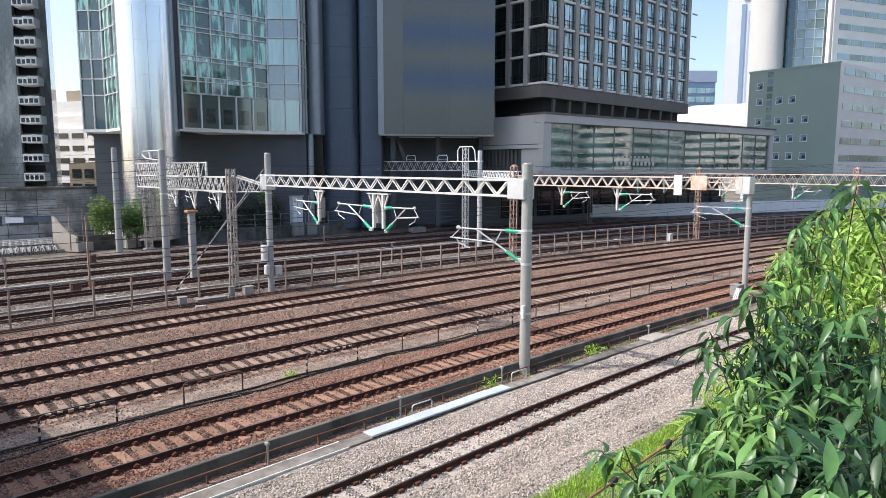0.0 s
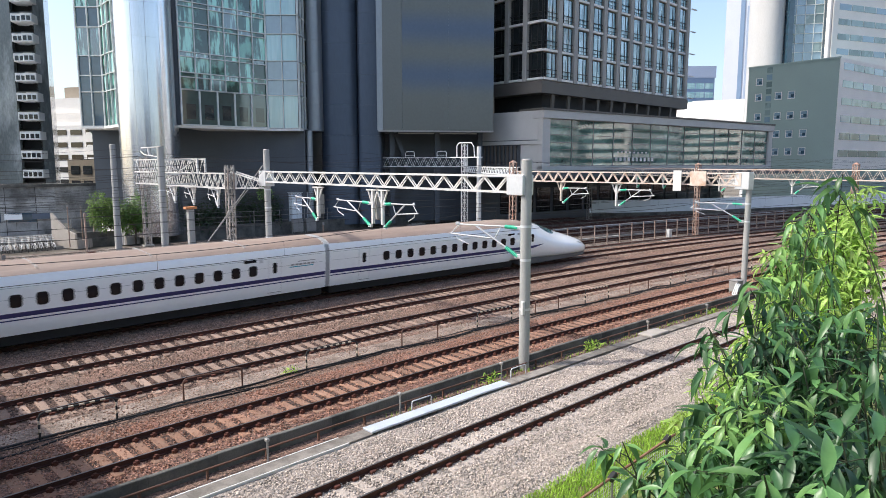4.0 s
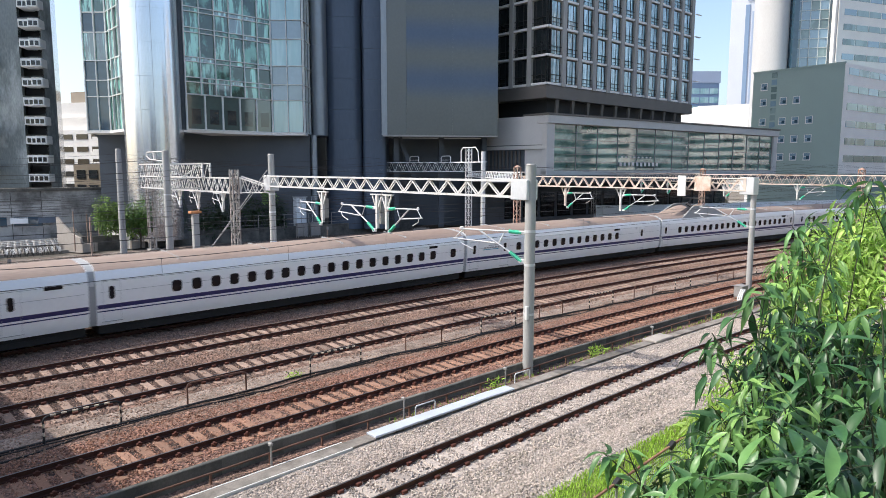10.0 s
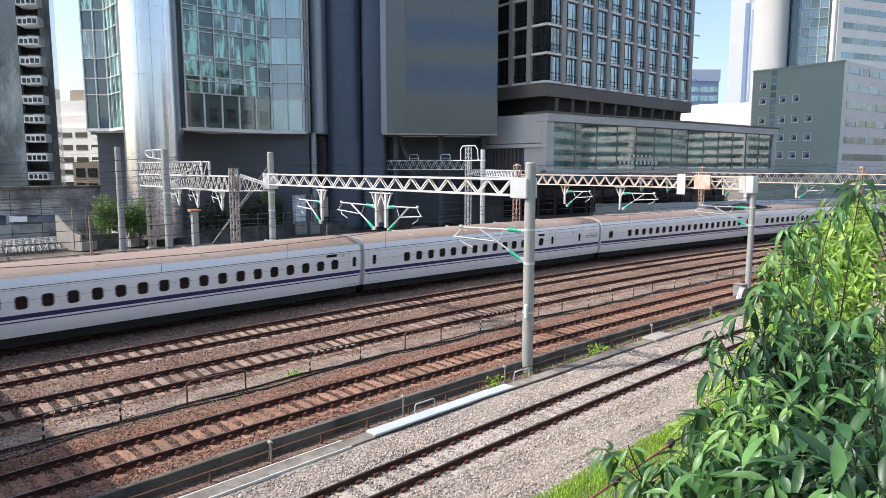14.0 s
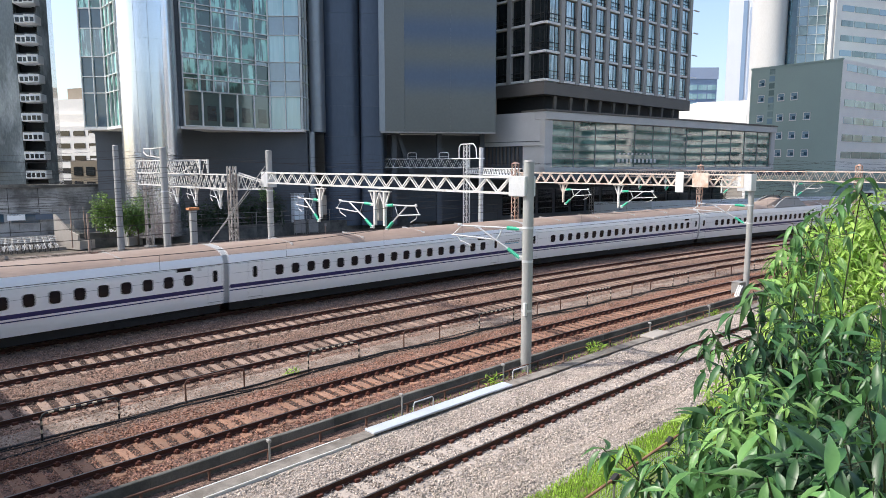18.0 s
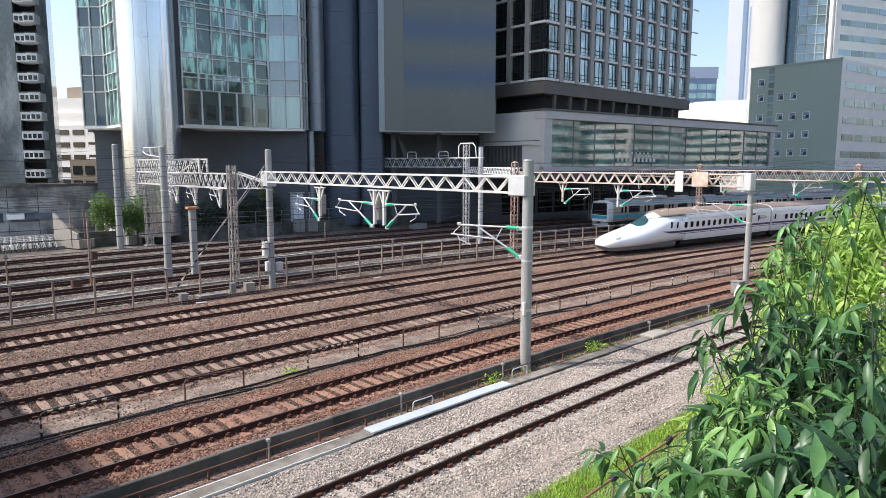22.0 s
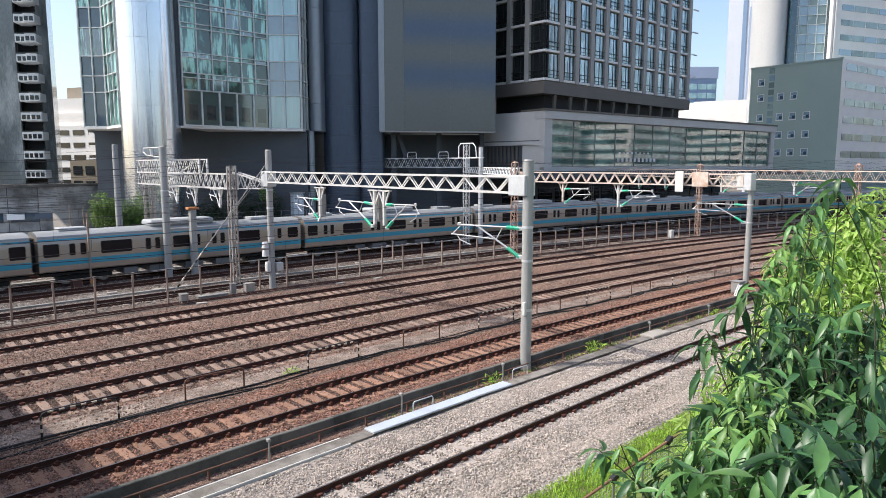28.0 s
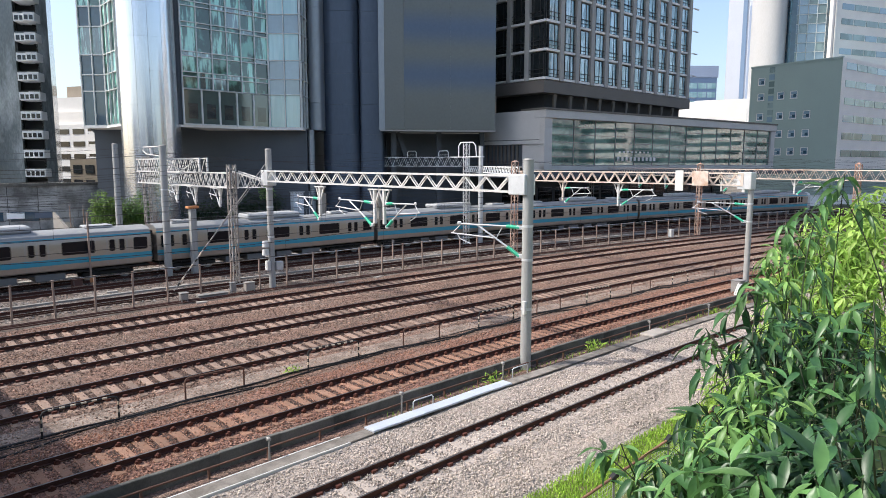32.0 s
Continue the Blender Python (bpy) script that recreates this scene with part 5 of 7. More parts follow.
HALF = ((1.48, 0.70), (1.60, 0.72), (1.655, 0.92), (1.68, 1.30), (1.68, 2.20), (1.66, 2.75), (1.60, 3.08), (1.47, 3.32), (1.22, 3.48), (0.80, 3.57), (0.0, 3.60))
EXP = 24.5  # length of a middle car between couplings
NOSE = 26.8


def ring_of(half, x, grow=0.0):
    left = [(x, -(y + grow), z) for y, z in half]
    right = [(x, y + grow, z) for y, z in reversed(half[:-1])]
    top = left[-1]
    return left[:-1] + [(x, 0.0, top[2] + grow)] + right


def rounded_pane(w, h, r, y0, y1):
    pts = []
    for cx, cz, a in ((w / 2 - r, h / 2 - r, 0), (-w / 2 + r, h / 2 - r, 90), (-w / 2 + r, -h / 2 + r, 180), (w / 2 - r, -h / 2 + r, 270)):
        for i in range(4):
            t = radians(a + 30 * i)
            pts.append((cx + r * math.cos(t), cz + r * math.sin(t)))
    return Geo().loft([[(x, y0, z) for x, z in pts], [(x, y1, z) for x, z in pts]])


def bogie(parent, x, gauge, wheel_r, zf, mat):
    b = part("bogie", Geo().cbox(x - 1.7, -gauge / 2 - 0.45, zf - 0.14, x + 1.7, -gauge / 2 - 0.22, zf + 0.16, 0.04)
             .cbox(x - 1.7, gauge / 2 + 0.22, zf - 0.14, x + 1.7, gauge / 2 + 0.45, zf + 0.16, 0.04).box(x - 0.3, -gauge / 2 - 0.3, zf - 0.1, x + 0.3, gauge / 2 + 0.3, zf + 0.15), mat, parent)
    for d in (-1.2, 1.2):
        for s in (-1, 1):
            part("wheel", Geo().pipe([(x + d, s * (gauge / 2 - 0.03), wheel_r), (x + d, s * (gauge / 2 + 0.10), wheel_r)], wheel_r, 18), M["galv_dull"], b, smooth=40)
        part("axle", Geo().pipe([(x + d, -gauge / 2, wheel_r), (x + d, gauge / 2, wheel_r)], 0.09, 8), mat, b)
    return b


win_me = rounded_pane(0.50, 0.58, 0.14, -0.012, 0.05).mesh("window", M["train_glass"])
slim_me = rounded_pane(0.26, 0.62, 0.10, -0.012, 0.05).mesh("window", M["train_glass"])


def express_sides(car, xs, doors, a, b, stripe_a, stripe_b, thin_b=None):
    """Windows, doors and stripes on both sides; a and b are the ends of the body."""
    for side in (-1, 1):
        y = 1.678 * side
        flip = 0 if side < 0 else 180
        for x in xs:
            part("window", win_me, None, car, m=pose(x, y, 2.25, 0, 0, flip))
        for x in doors:
            d = part("door", Geo().box(x - 0.40, y - 0.006, 0.98, x - 0.385, y + 0.006, 2.95).box(x + 0.385, y - 0.006, 0.98, x + 0.40, y + 0.006, 2.95)
                     .box(x - 0.40, y - 0.006, 2.935, x + 0.40, y + 0.006, 2.95), M["train_seam"], car, "door outline")
            part("door_window", slim_me, None, d, m=pose(x, y, 2.29, 0, 0, flip))
            part("foot_step", Geo().box(x - 0.45, y - 0.007, 0.88, x + 0.45, y + 0.007, 0.905), M["train_grey"], d)
        part("stripe", Geo().box(stripe_a, y - 0.006, 1.53, stripe_b, y + 0.006, 1.73), M["train_blue"], car, "dark blue stripe")
        part("thin_stripe", Geo().box(stripe_a, y - 0.006, 1.38, thin_b or stripe_b, y + 0.006, 1.435), M["train_blue"], car, "thin dark blue stripe")
        part("gutter_line", Geo().box(a + 0.2, 1.652 * side - 0.008, 2.83, b - 0.2, 1.652 * side + 0.008, 2.845), M["train_grey"], car)
        part("window_line", Geo().box(a + 0.2, y - 0.003, 2.33, b - 0.2, y + 0.003, 2.345), M["train_grey"], car)


def crest(car, x, side):
    """The emblem: rows of small dark bars over a slim blue slant, its outer end at x + 1.9."""
    y = 1.684 * side
    for k in range(6):
        part("crest", Geo().box(x + 0.15 + 0.27 * k, y - 0.004, 2.30, x + 0.35 + 0.27 * k, y + 0.004, 2.40), M["shroud_grey"], car, "small dark emblem bar")
    part("crest", Geo().loft([[(x, y + d, 2.20), (x + 1.6, y + d, 2.20), (x + 1.7, y + d, 2.25), (x + 0.1, y + d, 2.25)] for d in (-0.004, 0.004)]), M["sky_blue"], car, "blue emblem bar")
    part("crest", Geo().box(x + 0.6, y - 0.004, 2.50, x + 1.75, y + 0.004, 2.54), M["shroud_grey"], car, "thin emblem line")


LAYOUT = {  # foremost window, windows, door windows, display, emblem, a window of its own
    "plain": (10.1, 20, (-11.45, 11.55), 9.5, None, None),
    "front": (7.25, 17, (-10.55, 8.6), 6.7, 9.5, None),
    "service": (4.55, 14, (-11.3, 5.9, 9.35), 4.2, 10.1, None),
    "rear": (5.4, 13, (-11.35, -8.3, 9.1), 5.0, -10.6, None),
    "lone": (9.05, 18, (-11.35,), 8.7, None, 10.95),
    "bare": (7.45, 17, (8.9,), 10.2, None, None),
    "back": (10.2, 19, (11.75,), 9.8, None, -10.75),
}


def express_car(kind="plain", shroud=0, cable=0):
    """kind: a window layout; shroud: a pantograph fairing; cable: a dark roof cover at that end."""
    last, count, doors, board, emblem, lone = LAYOUT[kind]
    car = thing("express_car", "white express train car with a dark blue stripe", "train car", "express train")
    h = EXP / 2 - 0.22
    part("body", Geo().loft([ring_of(HALF, x) for x in (-h, h)]), M["train_white"], car, smooth=25)
    roof = HALF[7:]
    left = [(-(y), z + 0.006) for y, z in roof] + [(y, z + 0.006) for y, z in reversed(roof[:-1])]
    left = left + [(y, z - 0.12) for y, z in ((1.1, 3.4), (-1.1, 3.4))]
    part("roof", Geo().loft([[(x, y, z) for y, z in left] for x in (-h + 0.02, h - 0.02)]), M["train_roof"], car, "brown-stained roof", 25)
    xs = [last - 1.02 * k for k in range(count)] + ([lone] if lone else [])
    express_sides(car, xs, doors, -h, h, -h + 0.02, h - 0.02)
    part("gangway_hood", Geo().loft([ring_of([(y * 0.965, z) for y, z in HALF], x) for x in (h - 0.02, h + 0.46)]), M["train_grey"], car, "grey gangway hood", 25)
    part("underframe", Geo().cbox(-h + 0.1, -1.46, 0.22, h - 0.1, 1.46, 0.74, 0.05), M["train_under"], car)
    for x in (-8.6, 8.6):
        bogie(car, x, 1.435, 0.43, 0.5, M["train_under"])
    for side in (-1, 1):
        y = 1.684 * side
        part("destination_display", Geo().box(board, y * 0.985 - 0.01, 2.72, board + 0.75, y * 0.985 + 0.01, 2.88), M["train_glass"], car)
        part("service_plate", Geo().box(doors[-1] - 0.95, y * 0.985 - 0.008, 2.66, doors[-1] - 0.75, y * 0.985 + 0.008, 2.88), M["train_seam"], car)
        if emblem:
            crest(car, emblem, side)
        for x in (-8.6, 8.6):
            part("bogie_cover", Geo().box(x - 2.1, 1.60 * side - 0.02, 0.30, x + 2.1, 1.60 * side + 0.02, 0.55), M["train_under"], car)
    for x in (-8, -3, 2, 7):
        part("roof_seam", Geo().box(x - 0.012, -1.2, 3.47, x + 0.012, 1.2, 3.612), M["train_grey"], car)
    if cable:
        part("cable_cover", Geo().loft([[(cable * (h - x), y * w, 3.5 + (z - 3.5) * k) for y, z in ((-1.15, 3.45), (-0.9, 3.95), (0.9, 3.95), (1.15, 3.45))] for x, w, k in ((5.2, 0.9, 0.15), (2.2, 1.0, 1.0), (0.1, 1.0, 0.6))]), M["train_under"], car, "dark roof cable cover", 30)
    if shroud:
        d = shroud
        x0 = -d * h
        for side in (-1, 1):
            pts = [(3.2, 3.30), (10.4, 3.30), (8.9, 4.0), (7.6, 4.40), (5.3, 4.40)]
            y0, y1 = 1.50 * side, 1.18 * side
            r0 = [(x0 + d * x, y0 + (y1 - y0) * (z - 3.3) / 1.12, z) for x, z in pts]
            r1 = [(x, y - 0.14 * side, z) for x, y, z in r0]
            part("shroud_side", Geo().loft([r0, r1]), M["shroud_grey"], car, "grey pantograph shroud side")
        for e, (xa, xb) in enumerate(((2.4, 5.0), (8.0, 11.4))):
            lo, hi = (xa, xb) if e == 0 else (xb, xa)
            rings = [[(x0 + d * (lo + (hi - lo) * k), y, z) for y, z in ((-1.3 + 0.35 * k, 3.4), (-0.95 + 0.3 * k, 3.5 + 0.75 * k), (0, 3.58 + 0.82 * k), (0.95 - 0.3 * k, 3.5 + 0.75 * k), (1.3 - 0.35 * k, 3.4))]
                     for k in (0.0, 0.5, 1.0)]
            part("shroud_ramp", Geo().loft(rings), M["train_roof"], car, "brown ramp of the shroud", 30)
        xm = x0 + d * 6.4
        part("pantograph_base", Geo().cbox(xm - 1.2, -0.7, 3.58, xm + 1.2, 0.7, 3.85, 0.05), M["train_under"], car)
        pa = part("pantograph_arm", Geo().pipe([(xm + 0.9, 0, 3.85), (xm - 0.7, 0, 4.45), (xm + 0.3, 0, 5.0)], 0.05, 6), M["train_under"], car)
        part("pantograph_head", Geo().pipe([(xm + 0.3, -0.95, 4.86), (xm + 0.3, -0.7, 5.02), (xm + 0.3, 0.7, 5.02), (xm + 0.3, 0.95, 4.86)], 0.045, 6), M["train_under"], pa)
    return car


def lead_car():
    """The end car; its nose points along +x."""
    car = thing("express_end_car", "white express train end car with a long duck-bill nose", "train car", "express train")
    a, tip = -NOSE / 2 + 0.22, NOSE / 2
    D = (0.0, 0.12, 0.4, 0.9, 1.6, 2.6, 3.8, 5.0, 6.2, 7.4, 8.8, 10.7)
    ZT = (0.88, 1.10, 1.34, 1.58, 1.80, 2.06, 2.36, 2.74, 3.12, 3.38, 3.54, 3.60)
    WD = (0.30, 0.62, 0.92, 1.14, 1.30, 1.44, 1.54, 1.60, 1.64, 1.66, 1.675, 1.68)
    ZS = (0.78, 0.86, 0.96, 1.08, 1.18, 1.28, 1.40, 1.60, 1.90, 2.30, 2.60, 2.75)
    ZB = (0.66, 0.58, 0.54, 0.52, 0.52, 0.54, 0.56, 0.58, 0.62, 0.66, 0.70, 0.70)
    EE = (0.5, 0.5, 0.52, 0.56, 0.64, 0.76, 0.84, 0.82, 0.72, 0.60, 0.52, 0.48)

    def at(d, k):
        return float(np.interp(d, D, k))

    def sect(d, grow=0.0):
        x = tip - d
        zb, zs, zt, w, e = at(d, ZB), at(d, ZS), at(d, ZT), at(d, WD), at(d, EE)
        half = [(w * 0.84, zb), (w * 0.95, zb + (zs - zb) * 0.12), (w, zb + (zs - zb) * 0.45), (w, zs)]
        for f in (0.18, 0.38, 0.58, 0.76, 0.90):
            half.append((w * (1 - f) ** e, zs + (zt - zs) * f ** 0.92))
        half.append((0.0, zt))
        return ring_of(half, x, grow)
    ds = [0.0, 0.05, 0.12, 0.25, 0.4, 0.6, 0.9, 1.25, 1.6, 2.1, 2.6, 3.2, 3.8, 4.4, 5.0, 5.6, 6.2, 6.8, 7.4, 8.1, 8.8, 9.7, 10.7]
    part("nose", Geo().loft([sect(d) for d in reversed(ds)]), M["train_white"], car, "smooth white nose", 60)
    xb = tip - 10.7
    part("body", Geo().loft([ring_of(HALF, x) for x in (a, xb + 0.01)]), M["train_white"], car, smooth=25)
    roof = HALF[7:]
    left = [(-(y), z + 0.006) for y, z in roof] + [(y, z + 0.006) for y, z in reversed(roof[:-1])] + [(1.1, 3.3), (-1.1, 3.3)]
    part("roof", Geo().loft([[(x, y, z) for y, z in left] for x in (a + 0.02, xb + 0.6)] + [[(xb + d, y * w, z + at(10.7 - d, ZT) - 3.6) for y, z in left] for d, w in ((1.4, 0.97), (2.3, 0.85), (3.2, 0.62))]), M["train_roof"], car, "brown-stained roof", 25)

    def patch(d0, d1, f0, f1, side, grow, nd=8, nf=5):
        v = []
        for i in range(nd + 1):
            d = d0 + (d1 - d0) * i / nd
            zs, zt, w, e = at(d, ZS), at(d, ZT), at(d, WD), at(d, EE)
            t = math.sin(math.pi * (i / nd)) ** 0.45 if grow > 0.011 else 1.0
            for k in range(nf + 1):
                f = f1 - (f1 - f0) * t * (1 - k / nf)
                v.append((tip - d, side * (w * (1 - f) ** e), zs + (zt - zs) * f ** 0.92 + grow))
        fc = [(i * (nf + 1) + k, (i + 1) * (nf + 1) + k, (i + 1) * (nf + 1) + k + 1, i * (nf + 1) + k + 1) for i in range(nd) for k in range(nf)]
        return Geo().add(v, fc if side < 0 else [q[::-1] for q in fc])
    for side in (-1, 1):
        part("windscreen", patch(4.1, 6.3, 0.60, 1.0, side, 0.02), M["cab_glass"], car, "teal-tinted windscreen", 60)
        part("headlight", patch(1.0, 1.75, 0.20, 0.42, side, 0.012), M["train_grey"], car, "slim headlight cover", 60)
    xs = [2.85 - 0.985 * k for k in range(13)]
    express_sides(car, xs, (-10.68, 4.22), a, xb, a + 0.02, 5.2, 4.1)
    for side in (-1, 1):
        y = 1.672 * side
        part("stripe_tip", Geo().loft([[(5.2, y - 0.012, 1.53), (5.2, y + 0.012, 1.53), (5.2, y + 0.012, 1.73), (5.2, y - 0.012, 1.73)],
                                       [(6.5, y * 0.985 - 0.012, 1.76), (6.5, y * 0.985 + 0.012, 1.76), (6.5, y * 0.985 + 0.012, 1.79), (6.5, y * 0.985 - 0.012, 1.79)]]), M["train_blue"], car)
        part("crew_door_window", slim_me, None, car, m=pose(5.16, 1.668 * side, 2.34, 0, 0, 0 if side < 0 else 180))
        part("step_slot", Geo().box(4.0, y - 0.008, 1.12, 4.6, y + 0.008, 1.15), M["train_grey"], car)
        part("service_plate", Geo().box(3.4, 1.655 * side - 0.012, 2.62, 3.62, 1.655 * side + 0.012, 2.84), M["train_grey"], car)
        q = 2.35 if side < 0 else -9.9
        part("destination_display", Geo().box(q, 1.658 * side - 0.02, 2.70, q + 0.68, 1.658 * side + 0.02, 2.86), M["train_glass"], car)
    part("underframe", Geo().cbox(a + 0.1, -1.46, 0.22, xb + 0.5, 1.46, 0.74, 0.05), M["train_under"], car)
    part("nose_skirt", Geo().loft([[(tip - d, y * at(d, WD) * 0.80, z) for y, z in ((-1.12, 0.24), (-1.19, at(d, ZB) + 0.03), (1.19, at(d, ZB) + 0.03), (1.12, 0.24))] for d in (9.3, 6.0, 3.0, 1.2, 0.5)]), M["train_skirt"], car)
    part("gangway_hood", Geo().loft([ring_of([(y * 0.965, z) for y, z in HALF], x) for x in (a - 0.23, a + 0.02)]), M["train_grey"], car, "grey gangway hood", 25)
    for x in (-NOSE / 2 + 4.0, 6.2):
        bogie(car, x, 1.435, 0.43, 0.5, M["train_under"])
    return car


EXPRESS = []  # (car, distance of its centre behind the leading tip, turned round)
lead = lead_car()
EXPRESS.append((lead, NOSE / 2, False))
kinds = {"plain": express_car(), "front": express_car("front")}
own = {3: express_car(shroud=1), 4: express_car("rear"), 5: express_car("lone"), 6: express_car("bare", cable=-1), 7: express_car("back", cable=1), 8: express_car("service"), 10: express_car(shroud=-1),
       1: kinds["plain"], 0: kinds["front"]}
for k in range(14):
    c = NOSE + EXP * (k + 0.5)
    car = own[k] if k in own else copy_thing(kinds["front" if k in (2, 12) else "plain"], Matrix())
    EXPRESS.append((car, c, False))
tail = copy_thing(lead, Matrix())
for side in (-1, 1):
    crest(tail, -NOSE / 2 + 0.9, side)
EXPRESS.append((tail, NOSE * 1.5 + EXP * 14, True))

# commuter train
CHALF = ((1.36, 0.96), (1.43, 1.04), (1.475, 1.45), (1.475, 2.65), (1.45, 3.02), (1.30, 3.36), (0.90, 3.55), (0.0, 3.62))
CAR = 20.0


def commuter_car(front=False):
    car = thing("commuter_end_car" if front else "commuter_car", "stainless commuter train cab car with sky-blue bands" if front else "stainless commuter train car with sky-blue bands",
                "train car", "commuter train")
    h = CAR / 2 - 0.25
    x0 = -h + (0.9 if front else 0)
    part("body", Geo().loft([ring_of(CHALF, x) for x in (x0, h)]), M["steel_body"], car, smooth=25)
    roof = [(y, z + 0.006) for y, z in ((-1.36, 3.25), (-1.30, 3.36), (-0.90, 3.55), (0, 3.62), (0.90, 3.55), (1.30, 3.36), (1.36, 3.25), (0.8, 3.3), (-0.8, 3.3))]
    part("roof", Geo().loft([[(x, y, z) for y, z in roof] for x in (x0, h)]), M["steel_roof"], car, "grey roof", 25)
    part("cooling_unit", Geo().cbox(-2.4, -0.95, 3.58, 2.4, 0.95, 4.02, 0.12), M["unit_grey"], car, "large pale roof cooling unit")
    for x in (-7.4, 6.6):
        part("roof_box", Geo().cbox(x - 0.9, -0.6, 3.58, x + 0.9, 0.6, 3.80, 0.06), M["unit_grey"], car)
    big = rounded_pane(2.05, 0.86, 0.10, -0.012, 0.05).mesh("window", M["train_glass"])
    end = rounded_pane(0.95, 0.86, 0.10, -0.012, 0.05).mesh("window", M["train_glass"])
    slit = rounded_pane(0.36, 0.80, 0.08, -0.012, 0.05).mesh("door_window", M["train_glass"])
    for side in (-1, 1):
        y = 1.473 * side
        flip = 0 if side < 0 else 180
        for x in (-4.94, 0, 4.94):
            part("window", big, None, car, m=pose(x, y, 2.42, 0, 0, flip))
        for x in ((9.0,) if front else (-9.0, 9.0)):
            part("window", end, None, car, m=pose(x, y, 2.42, 0, 0, flip))
        for x in (-7.41, -2.47, 2.47, 7.41):
            if front and x < -7:
                x = -6.9
            d = part("door", Geo().box(x - 0.68, y - 0.008, 1.05, x - 0.65, y + 0.008, 2.98).box(x + 0.65, y - 0.008, 1.05, x + 0.68, y + 0.008, 2.98).box(x - 0.015, y - 0.008, 1.05, x + 0.015, y + 0.008, 2.98), M["train_grey"], car, "sliding door seams")
            for q in (-0.33, 0.33):
                part("door_window", slit, None, d, m=pose(x + q, y, 2.42, 0, 0, flip))
        part("waist_band", Geo().box(x0, 1.4795 * side - 0.005, 1.40, h, 1.4795 * side + 0.005, 1.78), M["sky_blue"], car, "sky-blue waist band")
        part("upper_band", Geo().loft([[(x, 1.445 * side, 3.04), (x, 1.452 * side, 3.04), (x, 1.40 * side, 3.17), (x, 1.385 * side, 3.17)] for x in (x0, h)]), M["sky_blue"], car, "thin sky-blue upper band")
    if front:
        f0 = [(x0, y, z) for x, y, z in ring_of(CHALF, x0)]
        rings = [ring_of([(y * k, 0.86 + (z - 0.86) * (0.985 if k < 1 else 1)) for y, z in CHALF], x) for x, k in ((x0 + 0.005, 1.0), (-h + 0.35, 0.985), (-h + 0.08, 0.95), (-h, 0.90))]
        part("cab", Geo().loft(list(reversed(rings))), M["front_white"], car, "white moulded cab front", 40)
        part("windscreen", Geo().cbox(-h - 0.03, -1.22, 1.80, -h + 0.05, 1.22, 3.30, 0.02), M["train_glass"], car, "black cab windscreen")
        part("front_band", Geo().cbox(-h - 0.025, -1.24, 1.30, -h + 0.05, 1.24, 1.72, 0.01), M["sky_blue"], car, "sky-blue front band")
        part("skirt", Geo().cbox(-h + 0.05, -1.25, 0.35, -h + 0.35, 1.25, 0.86, 0.05), M["unit_grey"], car)
        part("coupler", Geo().cbox(-h - 0.35, -0.16, 0.72, -h + 0.1, 0.16, 0.98, 0.04), M["train_under"], car)
        for s in (-1, 1):
            part("headlight", Geo().cbox(-h - 0.02, s * 0.95 - 0.14, 3.22, -h + 0.05, s * 0.95 + 0.14, 3.34, 0.02), M["front_white"], car)
    part("gangway", Geo().cbox(h - 0.02, -0.55, 1.0, h + 0.52, 0.55, 3.2, 0.04), M["train_under"], car)
    part("floor_frame", Geo().box(-h + 0.1, -1.2, 0.72, h - 0.1, 1.2, 0.86), M["train_under"], car)
    for x in (-6.9, 6.9):
        bogie(car, x, 1.067, 0.42, 0.48, M["train_under"])
    for x, w in ((-4.0, 1.0), (-1.9, 1.6), (0.6, 1.4), (3.2, 1.8)):
        part("equipment_box", Geo().cbox(x - w / 2, -1.25, 0.34, x + w / 2, 1.25, 0.80, 0.04), M["train_skirt"], car)
    return car


COMMUTER = []
cab = commuter_car(True)
COMMUTER.append((cab, CAR * 0.5, False))
plain = commuter_car()
for k in range(1, 10):
    COMMUTER.append((plain if k == 1 else copy_thing(plain, Matrix()), CAR * (k + 0.5), False))
COMMUTER.append((copy_thing(cab, Matrix()), CAR * 10.5, True))

# ---- plants ----
def leaf_mat(name, color, color2, thin=0.3, rough=0.38):
    m = surf(name, color, rough=rough, var=0.3, scale=6, fine=40, bump=0.08, island=0.8, color2=color2, spec=0.5)
    t = m.node_tree
    n, ln = t.nodes, t.links.new
    b, out = n["Principled BSDF"], n["Material Output"]
    tr, mx = n.new("ShaderNodeBsdfTranslucent"), n.new("ShaderNodeMixShader")
    src = b.inputs["Base Color"].links[0].from_socket
    ln(src, tr.inputs["Color"])
    mx.inputs[0].default_value = thin
    ln(b.outputs[0], mx.inputs[1])
    ln(tr.outputs[0], mx.inputs[2])
    ln(mx.outputs[0], out.inputs["Surface"])
    return m


M["leaf_dark"] = leaf_mat("leaf_dark", (0.036, 0.10, 0.038), (0.065, 0.16, 0.052), 0.25, 0.4)
# darker copy of leaf_dark: the shrub's inner shade is in the colour
M["leaf_inner_shade"] = leaf_mat("leaf_inner_shade", (0.018, 0.052, 0.02), (0.03, 0.08, 0.028), 0.15, 0.45)
# lighter copy of leaf_dark that carries the sun on outer leaves
M["leaf_lit"] = leaf_mat("leaf_lit", (0.085, 0.20, 0.066), (0.14, 0.28, 0.085), 0.32, 0.38)
M["leaf_garden"] = leaf_mat("leaf_garden", (0.17, 0.27, 0.055), (0.10, 0.19, 0.04), 0.35, 0.5)
